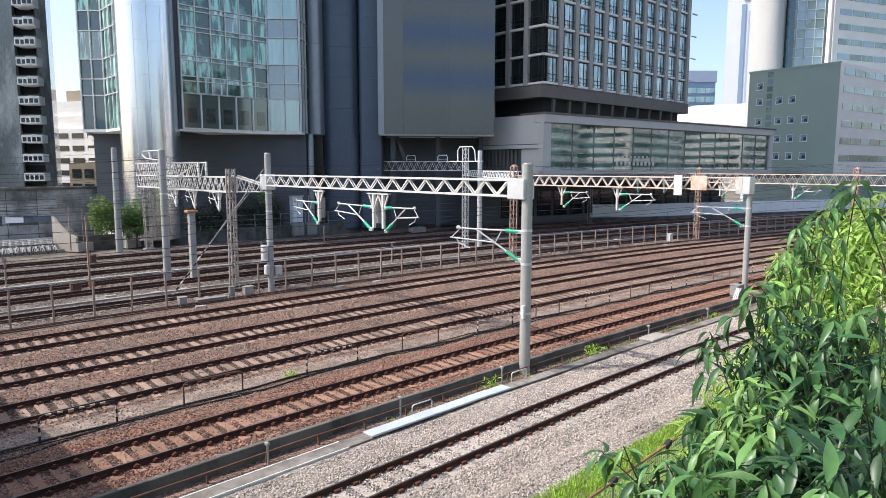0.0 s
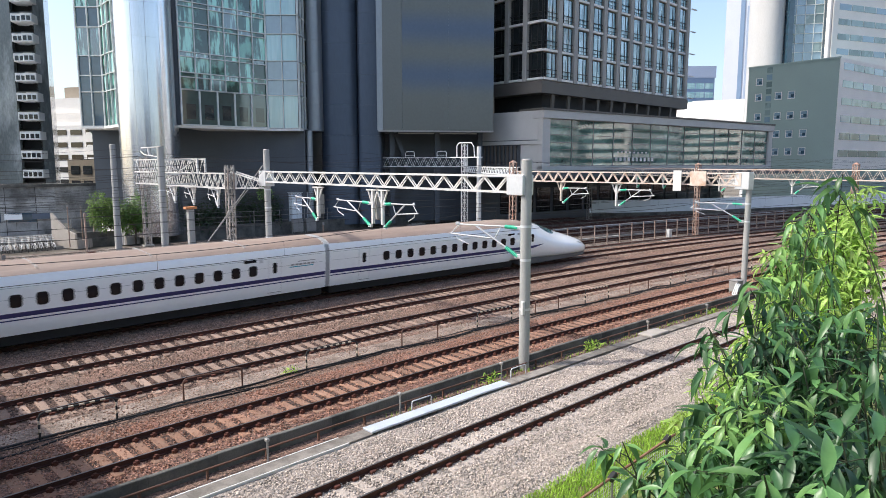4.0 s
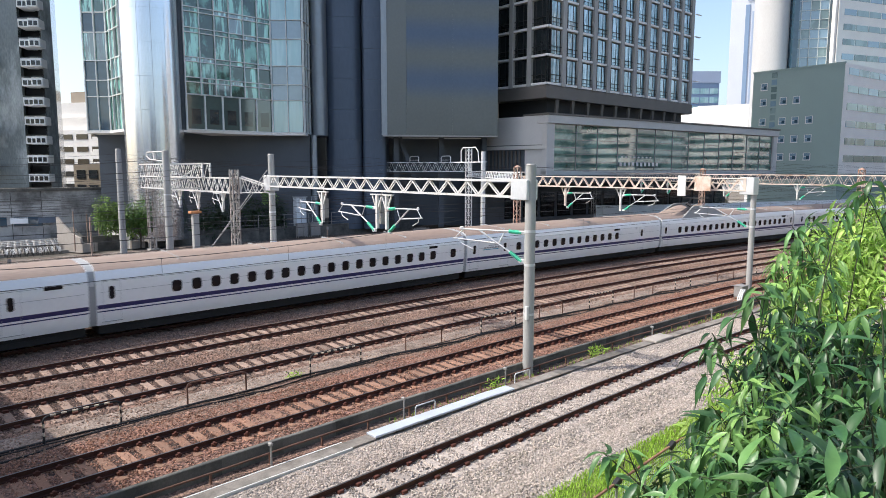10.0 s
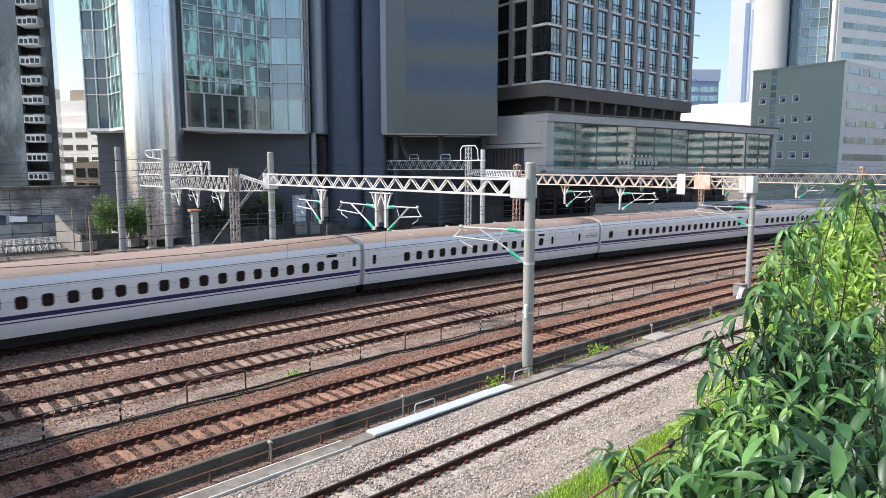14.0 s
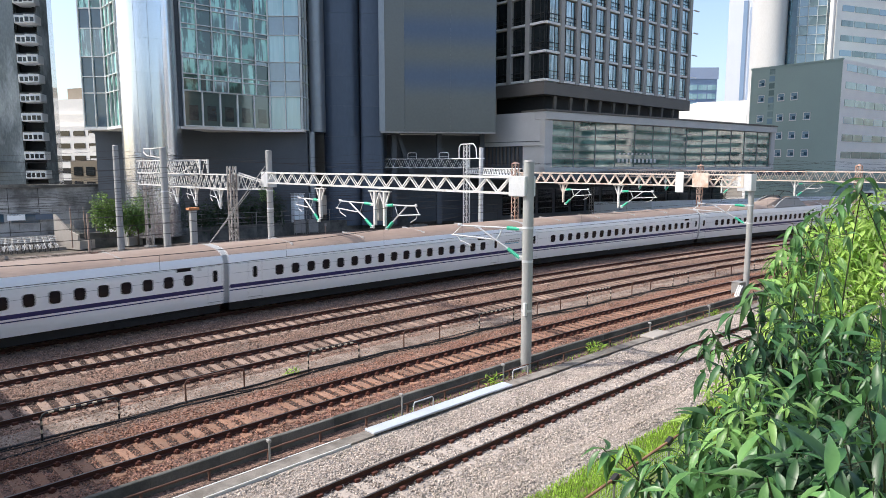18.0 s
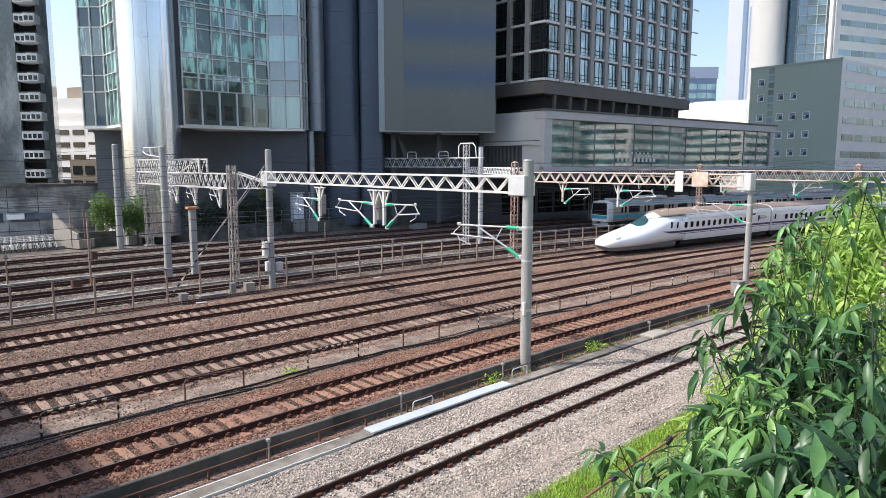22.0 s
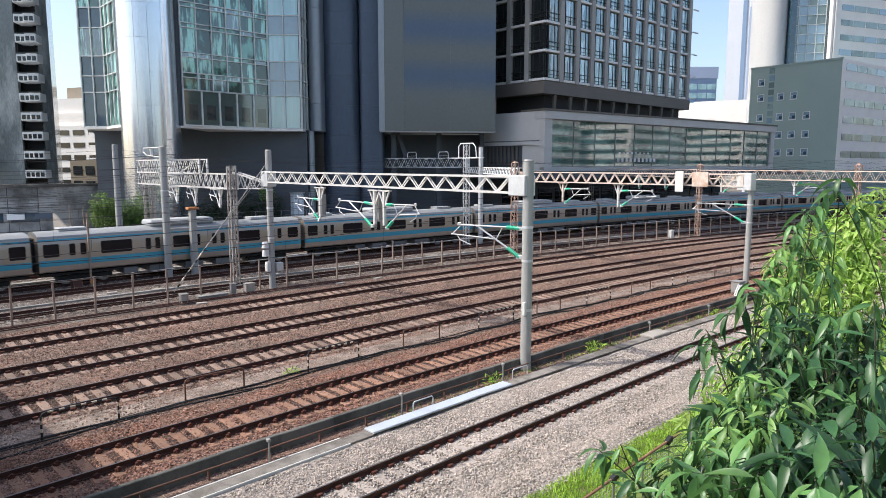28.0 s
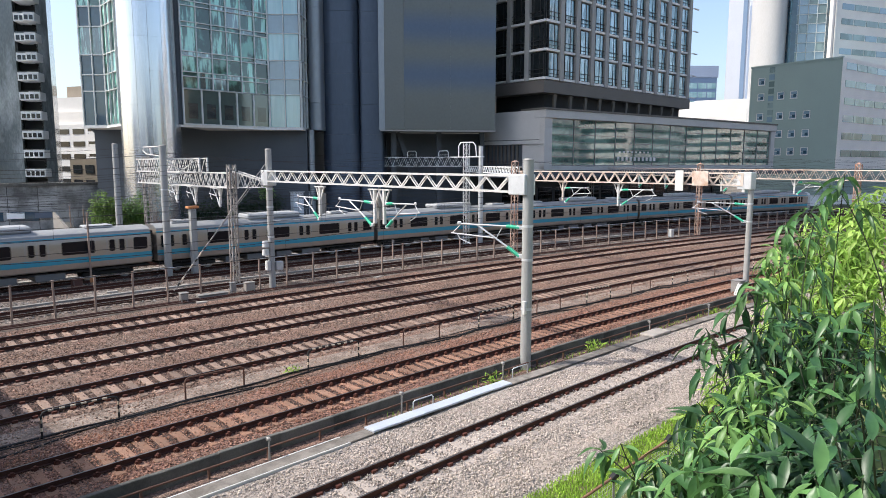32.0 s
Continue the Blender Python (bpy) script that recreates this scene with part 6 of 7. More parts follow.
# leaf_bright is paled well past leaf green to hold the far shrub's sunlight
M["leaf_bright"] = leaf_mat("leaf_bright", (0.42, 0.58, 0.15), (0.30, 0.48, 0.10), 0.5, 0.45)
M["leaf_mid"] = leaf_mat("leaf_mid", (0.20, 0.37, 0.11), (0.28, 0.46, 0.13), 0.42, 0.4)
M["leaf_bush"] = leaf_mat("leaf_bush", (0.10, 0.20, 0.035), (0.055, 0.13, 0.03), 0.3, 0.5)
# leaf_bush darkened: shade on the undercroft and barrier trees is painted in
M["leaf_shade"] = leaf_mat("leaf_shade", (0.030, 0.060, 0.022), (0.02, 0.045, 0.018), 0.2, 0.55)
M["grass"] = leaf_mat("grass", (0.36, 0.54, 0.08), (0.28, 0.45, 0.06), 0.4, 0.7)
M["twig"] = surf("twig", (0.035, 0.045, 0.02), 0.8, var=0.3, scale=8, fine=40, bump=0.2)
M["bark"] = surf("bark", (0.085, 0.065, 0.045), 0.9, var=0.35, scale=4, fine=30, bump=0.4)


def leaf_shape(L, w, droop, fold=0.42, n=6):
    """One leaf along +x: midrib, two folded halves, drooping towards the tip."""
    v, f = [], []
    for i in range(n + 1):
        k = i / n
        half = w * (math.sin(math.pi * min(1, k * 0.985 + 0.015) ** 0.68) ** 1.3) * 0.52
        z = -droop * L * k * k
        x = L * k * (1 - 0.15 * droop * k)
        v += [(x, -half, z + half * fold), (x, 0, z), (x, half, z + half * fold)]
    for i in range(n):
        a = i * 3
        f += [(a, a + 3, a + 4, a + 1), (a + 1, a + 4, a + 5, a + 2)]
    return v, f


def stem_line(base, tip, r, bend=0.25, n=7):
    b, t = Vector(base), Vector(tip)
    side = Vector((r.uniform(-1, 1), r.uniform(-1, 1), 0)) * bend * (t - b).length * 0.3
    mid = b.lerp(t, 0.55) + side + Vector((0, 0, 0.08 * (t - b).length))
    return [(b * (1 - k) ** 2 + mid * 2 * k * (1 - k) + t * k * k) for k in [i / n for i in range(n + 1)]]


def aim_leaf(p, way, roll):
    q = way.to_track_quat('X', 'Z').to_matrix().to_4x4()
    return Matrix.Translation(p) @ q @ Matrix.Rotation(roll, 4, 'X')


LEAVES = [Geo().add(*leaf_shape(L, L * w, d)) for L, w, d in ((0.118, 0.20, 0.35), (0.108, 0.225, 0.55), (0.092, 0.215, 0.3), (0.133, 0.19, 0.5))]
LEAF_ME = {k: [g.mesh("leaf", M[k], 180) for g in LEAVES] for k in ("leaf_dark", "leaf_lit")}


def shrub(name, label, base, tips, mats, seed, twigs=3, per=5, size=1.0, single=True, reach=0.3, width=0.004, droop=1.0):
    """Thin bending stems from one root; short side twigs near each tip end in whorls of hanging leaves."""
    r = random.Random(seed)
    t = thing(name, label, "shrub", "shrubs beside the camera", m=Matrix.Translation(base))
    b = Vector(base)
    for tip in tips:
        root = b + Vector((r.uniform(-0.25, 0.25), r.uniform(-0.2, 0.2), 0))
        line = [p - b for p in stem_line(root, tip, r, 0.5, n=12)]
        L = (line[-1] - line[0]).length
        stem, joined, single_leaves = Geo().pipe(line, width * 1.6, 6, width * 0.5), Geo(), []
        # dark or light leaf copy by the tip's place paints shade and sun
        tone = mats[0] if r.random() < (0.2 if tip[0] < 0.9 and tip[2] < 7.42 else 0.85 if tip[1] < 1.75 else 0.66) else mats[-1]
        grow = size * (1.25 if tip[1] < 1.75 else 1.0)
        for k in range(twigs + 1):
            x = max(0.2, 1 - reach * k / max(1, twigs) / L) * (len(line) - 1)
            i = min(int(x), len(line) - 2)
            pos = line[i].lerp(line[i + 1], x - i)
            axis = (line[i + 1] - line[i]).normalized()
            if k:
                ang = k * 2.4 + r.uniform(-0.6, 0.6)
                a = axis.orthogonal().normalized()
                arm = (a * math.cos(ang) + axis.cross(a) * math.sin(ang) + axis * 0.5).normalized()
                end = pos + arm * r.uniform(0.04, 0.10) * grow
                stem.pipe([pos, pos.lerp(end, 0.5) + Vector((0, 0, 0.006)), end], width * 0.5, 5, width * 0.3)
                pos, axis = end, arm
            a = axis.orthogonal().normalized()
            c = axis.cross(a)
            for q in range(per):
                ang = q * 6.283 / per + r.uniform(-0.35, 0.35)
                out = a * math.cos(ang) + c * math.sin(ang)
                way = (out + axis * r.uniform(0.1, 0.7) + Vector((0, 0, -droop * r.uniform(0.3, 1.3)))).normalized()
                m = aim_leaf(pos + way * 0.010 - axis * r.uniform(0, 0.02), way, r.uniform(-0.5, 0.5)) @ Matrix.Scale(grow * r.uniform(0.65, 1.2), 4)
                j = r.randrange(4)
                if single:
                    single_leaves.append((j, m))
                else:
                    joined.add([m @ Vector(p) for p in LEAVES[j].v], LEAVES[j].f)
        st = part("stem", stem, M["twig"], t, smooth=60)
        for j, m in single_leaves:
            part("leaf", LEAF_ME[tone][j], None, st, m=m)
        if not single:
            tagged(part("foliage", joined, M[tone], st, smooth=180), kind="stuff")
    return t


FAR_TIPS = [(2.92, 4.4, 7.89), (2.74, 4.3, 7.83), (2.6, 4.2, 7.75), (2.5, 4.2, 7.69), (2.62, 4.0, 7.73), (2.35, 4.1, 7.62), (2.52, 4.0, 7.63), (2.21, 4.0, 7.53), (2.34, 3.9, 7.56), (2.61, 3.9, 7.59), (2.15, 4.0, 7.42), (2.19, 3.8, 7.44), (2.42, 3.8, 7.47), (2.05, 3.9, 7.32), (2.08, 3.7, 7.3), (2.27, 3.7, 7.34), (2.47, 3.7, 7.35), (2.03, 3.8, 7.2), (2.13, 3.6, 7.21), (2.33, 3.6, 7.25), (1.95, 3.8, 7.06), (2.01, 3.6, 7.08), (1.76, 3.8, 6.93), (1.85, 3.7, 6.92), (1.89, 3.5, 6.98), (1.74, 3.6, 6.82), (1.85, 3.5, 6.82), (1.58, 3.6, 6.82), (1.61, 3.5, 6.71), (2.05, 3.5, 7.02), (2.2, 3.5, 7.08), (2.36, 3.5, 7.11), (1.5, 3.6, 6.66), (1.72, 3.4, 6.67), (1.92, 3.4, 6.77)]
MID_TIPS = [(1.59, 3.0, 7.8), (1.74, 3.1, 7.83), (1.5, 2.9, 7.71), (1.64, 3.0, 7.72), (1.75, 3.0, 7.75), (1.48, 2.9, 7.62), (1.52, 2.8, 7.58), (1.66, 2.8, 7.65)]
TALL_TIPS = [(1.66, 2.7, 8.02), (1.63, 2.7, 7.97), (1.57, 2.7, 7.91)]
NEAR_TIPS = [(0.94, 2.3, 7.48), (0.94, 2.2, 7.4), (1.05, 2.5, 7.4), (1.12, 2.4, 7.55), (1.17, 2.4, 7.6), (1.26, 2.5, 7.62), (1.24, 2.3, 7.58), (1.32, 2.3, 7.54), (1.06, 2.2, 7.46), (1.17, 2.2, 7.5), (1.23, 2.1, 7.48), (1.32, 2.15, 7.51), (1.38, 2.2, 7.56), (1.4, 2.1, 7.56), (1.4, 2.1, 7.62), (1.12, 2.0, 7.43), (1.0, 2.0, 7.43), (1.17, 1.9, 7.42), (1.27, 1.9, 7.49), (0.93, 2.0, 7.35), (0.95, 1.8, 7.39), (0.99, 1.7, 7.38), (1.05, 1.6, 7.47), (0.82, 1.9, 7.32), (0.83, 1.7, 7.33), (0.76, 1.9, 7.23), (0.83, 1.5, 7.38), (0.94, 1.5, 7.41), (0.96, 1.4, 7.45), (0.73, 1.6, 7.3), (0.66, 1.8, 7.19), (0.71, 1.4, 7.37), (0.78, 1.3, 7.41), (0.88, 1.3, 7.41), (0.61, 2.0, 7.07), (0.52, 2.1, 7.12), (0.58, 2.05, 7.16)]


def jitter(tips, seed, n, dx, dy, dz, amount):
    r = random.Random(seed)
    return [(x + dx + r.uniform(-1, 1) * amount, y + dy + r.uniform(-1, 1) * amount, z + dz + r.uniform(-1, 1) * amount) for _ in range(n) for x, y, z in tips]


shrub_near = shrub("shrub", "glossy dark-green broad-leaved shrub leaning over the bank", (1.15, 1.75, 6.3), NEAR_TIPS, ("leaf_dark", "leaf_lit"), 11, twigs=2, per=4, size=0.95, reach=0.16)
shrub_fill = shrub("shrub", "dense dark-green inner foliage of the shrub, shade put into its colour", (1.6, 2.5, 6.0), jitter([p for p in NEAR_TIPS[6:34] if p[2] < 7.57], 5, 3, 0.06, 0.14, -0.10, 0.08), ("leaf_inner_shade", "leaf_dark"), 12, twigs=4, per=5, size=0.9, single=False, reach=0.36, width=0.003)
shrub_tall = shrub("shrub", "tall sprig of a dark-green broad-leaved shrub", (1.80, 2.75, 6.6), TALL_TIPS, ("leaf_lit",), 13, twigs=2, per=4, size=1.05, single=False, reach=0.2, width=0.003)
shrub_mid = shrub("shrub", "light-green sprigs of a broad-leaved shrub, sunlight put into the leaf colour", (1.75, 2.9, 6.3), MID_TIPS, ("leaf_mid", "leaf_lit"), 15, twigs=4, per=6, size=0.82, single=False, reach=0.3, width=0.003)
# sprigs added in a pale leaf colour where sunlit leaves show through
LIGHT_TIPS = [(0.89, 1.87, 7.44), (0.92, 1.85, 7.39), (0.84, 1.8, 7.38), (0.92, 1.76, 7.36), (0.95, 1.89, 7.45), (0.97, 1.8, 7.4), (0.85, 1.72, 7.36), (0.79, 1.76, 7.34)]
shrub_light = shrub("shrub", "pale-green sprigs inside the darker shrub, sunlight put into their colour", (1.45, 2.6, 6.2), LIGHT_TIPS, ("leaf_mid",), 16, twigs=3, per=5, size=0.7, single=False, reach=0.2, width=0.003)
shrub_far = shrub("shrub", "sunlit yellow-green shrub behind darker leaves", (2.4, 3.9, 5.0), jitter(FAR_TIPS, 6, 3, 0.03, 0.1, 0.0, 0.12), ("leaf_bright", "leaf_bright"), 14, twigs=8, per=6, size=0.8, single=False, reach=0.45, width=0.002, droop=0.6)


# grass on the bank
def blades(name, label, count, u0, u1, s0, s1, h, mat, seed, zf, lean=0.5):
    r = np.random.default_rng(seed)
    u, s = r.uniform(u0, u1, count), r.uniform(s0, s1, count)
    hd = TURN - s / RAD
    c = np.stack([CX - np.sin(hd) * (RAD + u), CY + np.cos(hd) * (RAD + u), zf(u)], 1)
    a = r.uniform(0, 2 * np.pi, count)
    hh = h * r.uniform(0.5, 1.3, count)
    w = np.stack([np.cos(a), np.sin(a), 0 * a], 1) * 0.012
    tip = np.stack([np.cos(a + 1.6) * lean * hh * r.uniform(0.2, 1.2, count), np.sin(a + 1.6) * lean * hh * r.uniform(0.2, 1.2, count), hh], 1)
    mid = tip * np.array([0.35, 0.35, 0.6])
    v = np.stack([c - w, c + w, c + mid + w * 0.8, c + mid - w * 0.8, c + tip], 1).reshape(-1, 3)
    k = np.arange(count)[:, None] * 5
    f = [tuple(x) for x in (k + np.array([[0, 1, 2, 3]])).tolist()] + [tuple(x) for x in (k + np.array([[3, 2, 4]])).tolist()]
    me = bpy.data.meshes.new(name)
    me.from_pydata(v.tolist(), [], f)
    me.materials.append(mat)
    return tagged(new(name, me), label, "grass", kind="stuff")


blades("grass", "bright green rough grass along the foot of the bank", 34000, -26.5, -24.75, -30, 12, 0.13, M["grass"], 5, lambda u: np.interp(u, [-27.4, -26.0, -24.9], [-0.25, -0.42, -0.5]))
blades("grass", "sparse weeds growing along the retaining wall", 600, -18.6, -18.25, -20, 20, 0.14, M["grass"], 6, lambda u: np.interp(u, PU, PZ))


# leafy ground cover on the slope behind the mesh fence
def clumps(name, label, count, place, size, mat_key, seed, kind="stuff", category="ground cover", group=""):
    r = random.Random(seed)
    g = Geo()
    for _ in range(count):
        p = place(r)
        way = Vector((r.uniform(-1, 1), r.uniform(-1, 1), r.uniform(-0.5, 0.8))).normalized()
        m = aim_leaf(p, way, r.uniform(-1, 1)) @ Matrix.Scale(size * r.uniform(0.6, 1.3), 4)
        v, f = leaf_shape(0.14, 0.06, 0.3, n=2)
        g.add([m @ Vector(q) for q in v], f)
    return tagged(part(name, g, M[mat_key], None, label, 180), label, category, group, kind)


def on_slope(r):
    u, s = r.uniform(-32.5, -27.0), r.uniform(-32, 8)
    z = float(np.interp(u, [-33.0, -28.6, -27.4], [5.9, 0.1, -0.25]))
    return on(u, s, z + r.uniform(0.0, 0.5))


clumps("ground_cover", "green leafy ground cover on the slope", 6000, on_slope, 1.5, "leaf_bush", 21)


# garden bushes and trees by the far buildings
def bush(x, y, z, rx, ry, rz, mat_key, seed, label, count=1500, leaf=2.2, trunk=0.0):
    r = random.Random(seed)
    t = thing("garden_tree" if trunk else "garden_bush", label, "tree" if trunk else "bush", "garden bushes", m=pose(x, y, z))
    lobes = [(Vector((r.uniform(-1, 1) * rx * 0.6, r.uniform(-1, 1) * ry * 0.6, trunk + rz * r.uniform(0.6, 1.5))), r.uniform(0.35, 0.62)) for _ in range(9)]
    part("trunk", Geo().pipe([(0, 0, -0.3), (0.05, 0, trunk + rz * 0.5), (0.0, 0.1, trunk + rz * 1.1)], 0.11, 8, 0.04), M["bark"], t, smooth=60)
    for c, _ in lobes[:5]:
        part("limb", Geo().pipe([(0.03, 0, trunk * 0.8 + rz * 0.3), c * 0.6 + Vector((0, 0, trunk * 0.3)), c], 0.05, 6, 0.015), M["bark"], t, smooth=60)
    g = Geo()
    for _ in range(count):
        c, k = r.choice(lobes)
        d = Vector((r.gauss(0, 1), r.gauss(0, 1), r.gauss(0, 1))).normalized()
        p = c + Vector((d.x * rx, d.y * ry, d.z * rz)) * k * r.uniform(0.55, 1.08)
        way = (d + Vector((r.uniform(-0.8, 0.8), r.uniform(-0.8, 0.8), r.uniform(-0.8, 0.4)))).normalized()
        m = aim_leaf(p, way, r.uniform(-1, 1)) @ Matrix.Scale(leaf * r.uniform(0.6, 1.3), 4)
        v, f = leaf_shape(0.14, 0.075, 0.3, n=2)
        g.add([m @ Vector(q) for q in v], f)
    part("crown", g, M[mat_key], t, smooth=180)
    return t


bush(-34.2, 68.9, 0.0, 2.1, 1.9, 2.5, "leaf_garden", 31, "sunlit round green tree beside the steel column", 4200, 1.9, 0.5)
# same tree's right side: a second crown in darker leaves paints its shade
bush(-32.4, 69.4, 0.0, 1.4, 1.3, 2.2, "leaf_bush", 32, "shaded right side of the round green tree, built as a darker tree", 1500, 2.0, 0.6)
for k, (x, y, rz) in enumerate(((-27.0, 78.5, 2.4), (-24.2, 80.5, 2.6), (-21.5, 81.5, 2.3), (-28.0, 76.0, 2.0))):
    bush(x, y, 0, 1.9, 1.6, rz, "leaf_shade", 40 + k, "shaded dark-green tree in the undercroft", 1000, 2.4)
bush(-22.0, 82.0, 3.6, 1.0, 1.0, 1.0, "leaf_mid", 48, "small sunlit tree top seen under the tower", 500, 2.0)
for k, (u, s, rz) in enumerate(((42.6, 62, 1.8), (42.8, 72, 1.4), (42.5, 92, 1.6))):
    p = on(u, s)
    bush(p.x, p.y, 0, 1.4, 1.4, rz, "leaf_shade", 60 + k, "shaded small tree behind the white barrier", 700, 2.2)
for k in range(12):
    p = on(44.0 - k * 0.15, -7.0 + k * 1.1)
    bush(p.x, p.y, -0.3, 0.8, 0.8, 0.55, "leaf_bush", 70 + k, "low clipped hedge along the far wall", 260, 1.8)

# ---- lineside things ----
M["pale_path"] = surf("pale_path", (0.27, 0.215, 0.18), 0.9, var=0.5, scale=1.5, fine=18, bump=0.7, dist=0.03, voronoi=True, color2=(0.17, 0.125, 0.10))
M["trough_lid"] = surf("trough_lid", (0.25, 0.225, 0.20), 0.9, var=0.3, scale=2, fine=25, bump=0.2, island=0.3, color2=(0.13, 0.115, 0.10))
M["hoop_rust"] = surf("hoop_rust", (0.13, 0.065, 0.045), 0.75, var=0.4, scale=5, fine=30, bump=0.1)
M["rail_pipe"] = surf("rail_pipe", (0.32, 0.17, 0.105), 0.75, var=0.4, scale=3, fine=30, bump=0.1, color2=(0.20, 0.10, 0.065))
M["rubber"] = surf("rubber", (0.016, 0.016, 0.017), 0.6, var=0.2, scale=3, fine=20, bump=0.05)

# retaining wall
rw = thing("wall_retaining", "low dark concrete retaining wall between tracks", "wall", kind="structure")
me = Geo().cbox(-0.985, 0, -0.6, 0.985, 0.15, 0.13, 0.02).mesh("wall_panel", M["concrete_dark"])
for k, s in enumerate(span(-60, 24, 2.0)):
    part("wall_panel", me, None, rw, m=stand(-17.98, s + 1, 0.01 * math.sin(k * 2.3), 0.004 * math.sin(k * 1.7)))
# low handrail in front of it
hr = thing("pipe_rail", "rusty low pipe rail along the retaining wall", "handrail")
part("top_pipe", Geo().pipe([on(-18.32, s, -0.02 + 0.015 * math.sin(s)) for s in span(-34, 22, 2)], 0.03, 6), M["hoop_rust"], hr, smooth=60)
me = Geo().bar((0, 0, 0), (0, 0, 0.42), 0.055, 0.055).mesh("stub_post", M["hoop_rust"])
for s in span(-34, 22, 1.9):
    part("stub_post", me, None, hr, m=stand(-18.32, s, -0.45))
# marker posts
for s, h in ((-24.8, 0.62), (-19.6, 0.72), (-14.2, 0.66), (-2.9, 0.55), (3.4, 0.55), (9.6, 0.55)):
    t = thing("marker_post", "small grey steel post with a bracket head", "post", "marker posts", m=stand(-18.62, s, -0.42))
    part("shaft", Geo().pipe([(0, 0, 0), (0, 0, h + 0.2)], 0.03, 8), M["galv_dull"], t, smooth=60)
    part("head", Geo().cbox(-0.05, -0.06, h + 0.12, 0.05, 0.10, h + 0.22, 0.02), M["galv_dull"], t)
for s in (-18.7, -13.3):
    t = thing("guard_hoop", "small grey pipe guard by the cable duct", "guard", "pipe guards", m=stand(-18.75, s, -0.42))
    part("pipe", Geo().pipe([(-0.45, 0, 0), (-0.45, 0, 0.5), (-0.40, 0, 0.56), (0.40, 0, 0.56), (0.45, 0, 0.5), (0.45, 0, 0)], 0.025, 6), M["galv"], t, smooth=60)
# cable duct with lids
duct = thing("cable_duct", "concrete cable duct with grey lids beside the single track", "cable duct", kind="structure")
lid = Geo().cbox(-0.485, -0.24, 0, 0.485, 0.24, 0.06, 0.012).mesh("lid", M["trough_lid"])
rim = Geo().box(-0.5, -0.29, -0.2, 0.5, -0.245, 0.055).box(-0.5, 0.245, -0.2, 0.5, 0.29, 0.055).mesh("rim", M["box_white"])
wl_ = Geo().cbox(-0.49, -0.24, 0, 0.49, 0.24, 0.07, 0.012).mesh("white_lid", M["white_cover"])
s = -34.0
rnd = random.Random(3)
while s < 32:
    white = -22.0 < s < -14.4
    part("lid", wl_ if white else lid, None, duct, "white-painted lid" if white else "", m=stand(-19.18, s, -0.20 + rnd.uniform(-0.008, 0.01) + (0.05 if white else 0), rnd.uniform(-0.01, 0.01)))
    if s < -22.0:
        part("rim", rim, None, duct, m=stand(-19.18, s, -0.19))
    s += 0.98 if white else 1.0
solid("concrete_slab", Geo().cbox(-0.8, -0.38, 0, 0.8, 0.38, 0.14, 0.03), M["concrete_pale"], "pale concrete slab lying on the cable duct", "slab", m=stand(-19.1, -3.2, -0.2, 0.03))

# striped cable hoops between the tracks
HOOPS = ((-34.2, -31.6, 1), (-29.1, -26.8, 1), (-24.5, -22.2, 0), (-19.3, -16.7, 1), (-14.1, -11.8, 0), (-9.0, -6.3, 1), (-4.3, -2.2, 0), (0.4, 2.85, 1), (5.2, 7.4, 0), (10.2, 12.2, 1), (16.0, 18.4, 0), (22, 24.2, 1), (29, 31.2, 0))
for a, b, striped in HOOPS:
    t = thing("cable_hoop", "black and cream striped pipe hoop over a cable" if striped else "rusty pipe hoop over a cable", "hoop", "cable hoops")
    u = -12.5
    z0, z1 = -0.25, 0.62
    pts = [on(u, a, z0), on(u, a, z1 - 0.14), on(u, a + 0.05, z1 - 0.04), on(u, a + 0.16, z1), on(u, b - 0.16, z1 - 0.04), on(u, b - 0.05, z1 - 0.08), on(u, b, z1 - 0.18), on(u, b, z0)]
    part("hoop", Geo().pipe(pts, 0.032, 8), M["hoop_rust"] if not striped else M["black"], t, smooth=60)
    if striped:
        for k in range(int((b - a) / 0.32)):
            q = a + 0.2 + k * 0.32
            if q + 0.16 < b - 0.1:
                f0, f1 = (q - a) / (b - a), (q + 0.16 - a) / (b - a)
                part("stripe", Geo().pipe([on(u, q, z1 - 0.04 * f0), on(u, q + 0.16, z1 - 0.04 * f1)], 0.036, 8), M["yellow"], t, "cream reflective band", 60)
        for z in (0.02, 0.28):
            for e in (a, b):
                part("stripe", Geo().pipe([on(u, e, z), on(u, e, z + 0.12)], 0.036, 8), M["yellow"], t, "cream reflective band", 60)
strip("gravel_path", M["pale_path"], -12.35, -11.25, 0.22, NEARCUT, "pale gravel strip beside the cable", 0.02, z=0.02)
rnd = random.Random(9)
for du, z, r in ((-12.62, -0.17, 0.04), (-12.82, -0.18, 0.03), (-12.70, -0.15, 0.02)):
    pts = [on(du + 0.5 * noise.noise((s_ * 0.35, du * 9, 1)), s_, z + 0.05 * noise.noise((s_ * 0.5, du, 4))) for s_ in span(-40, 60, 0.8)]
    solid("signal_cable", Geo().pipe(pts, r, 6), M["rubber"], "black cable lying between the tracks", "cable", "signal cables", smooth=60)

# fence between express and commuter lines
fence = thing("wire_fence", "brown steel post fence with thin wires beside the tracks", "fence")
post = Geo().box(-0.05, -0.04, 0, 0.05, 0.04, 2.08).box(-0.07, -0.06, 2.08, 0.07, 0.06, 2.11).mesh("post", M["fence_brown"])
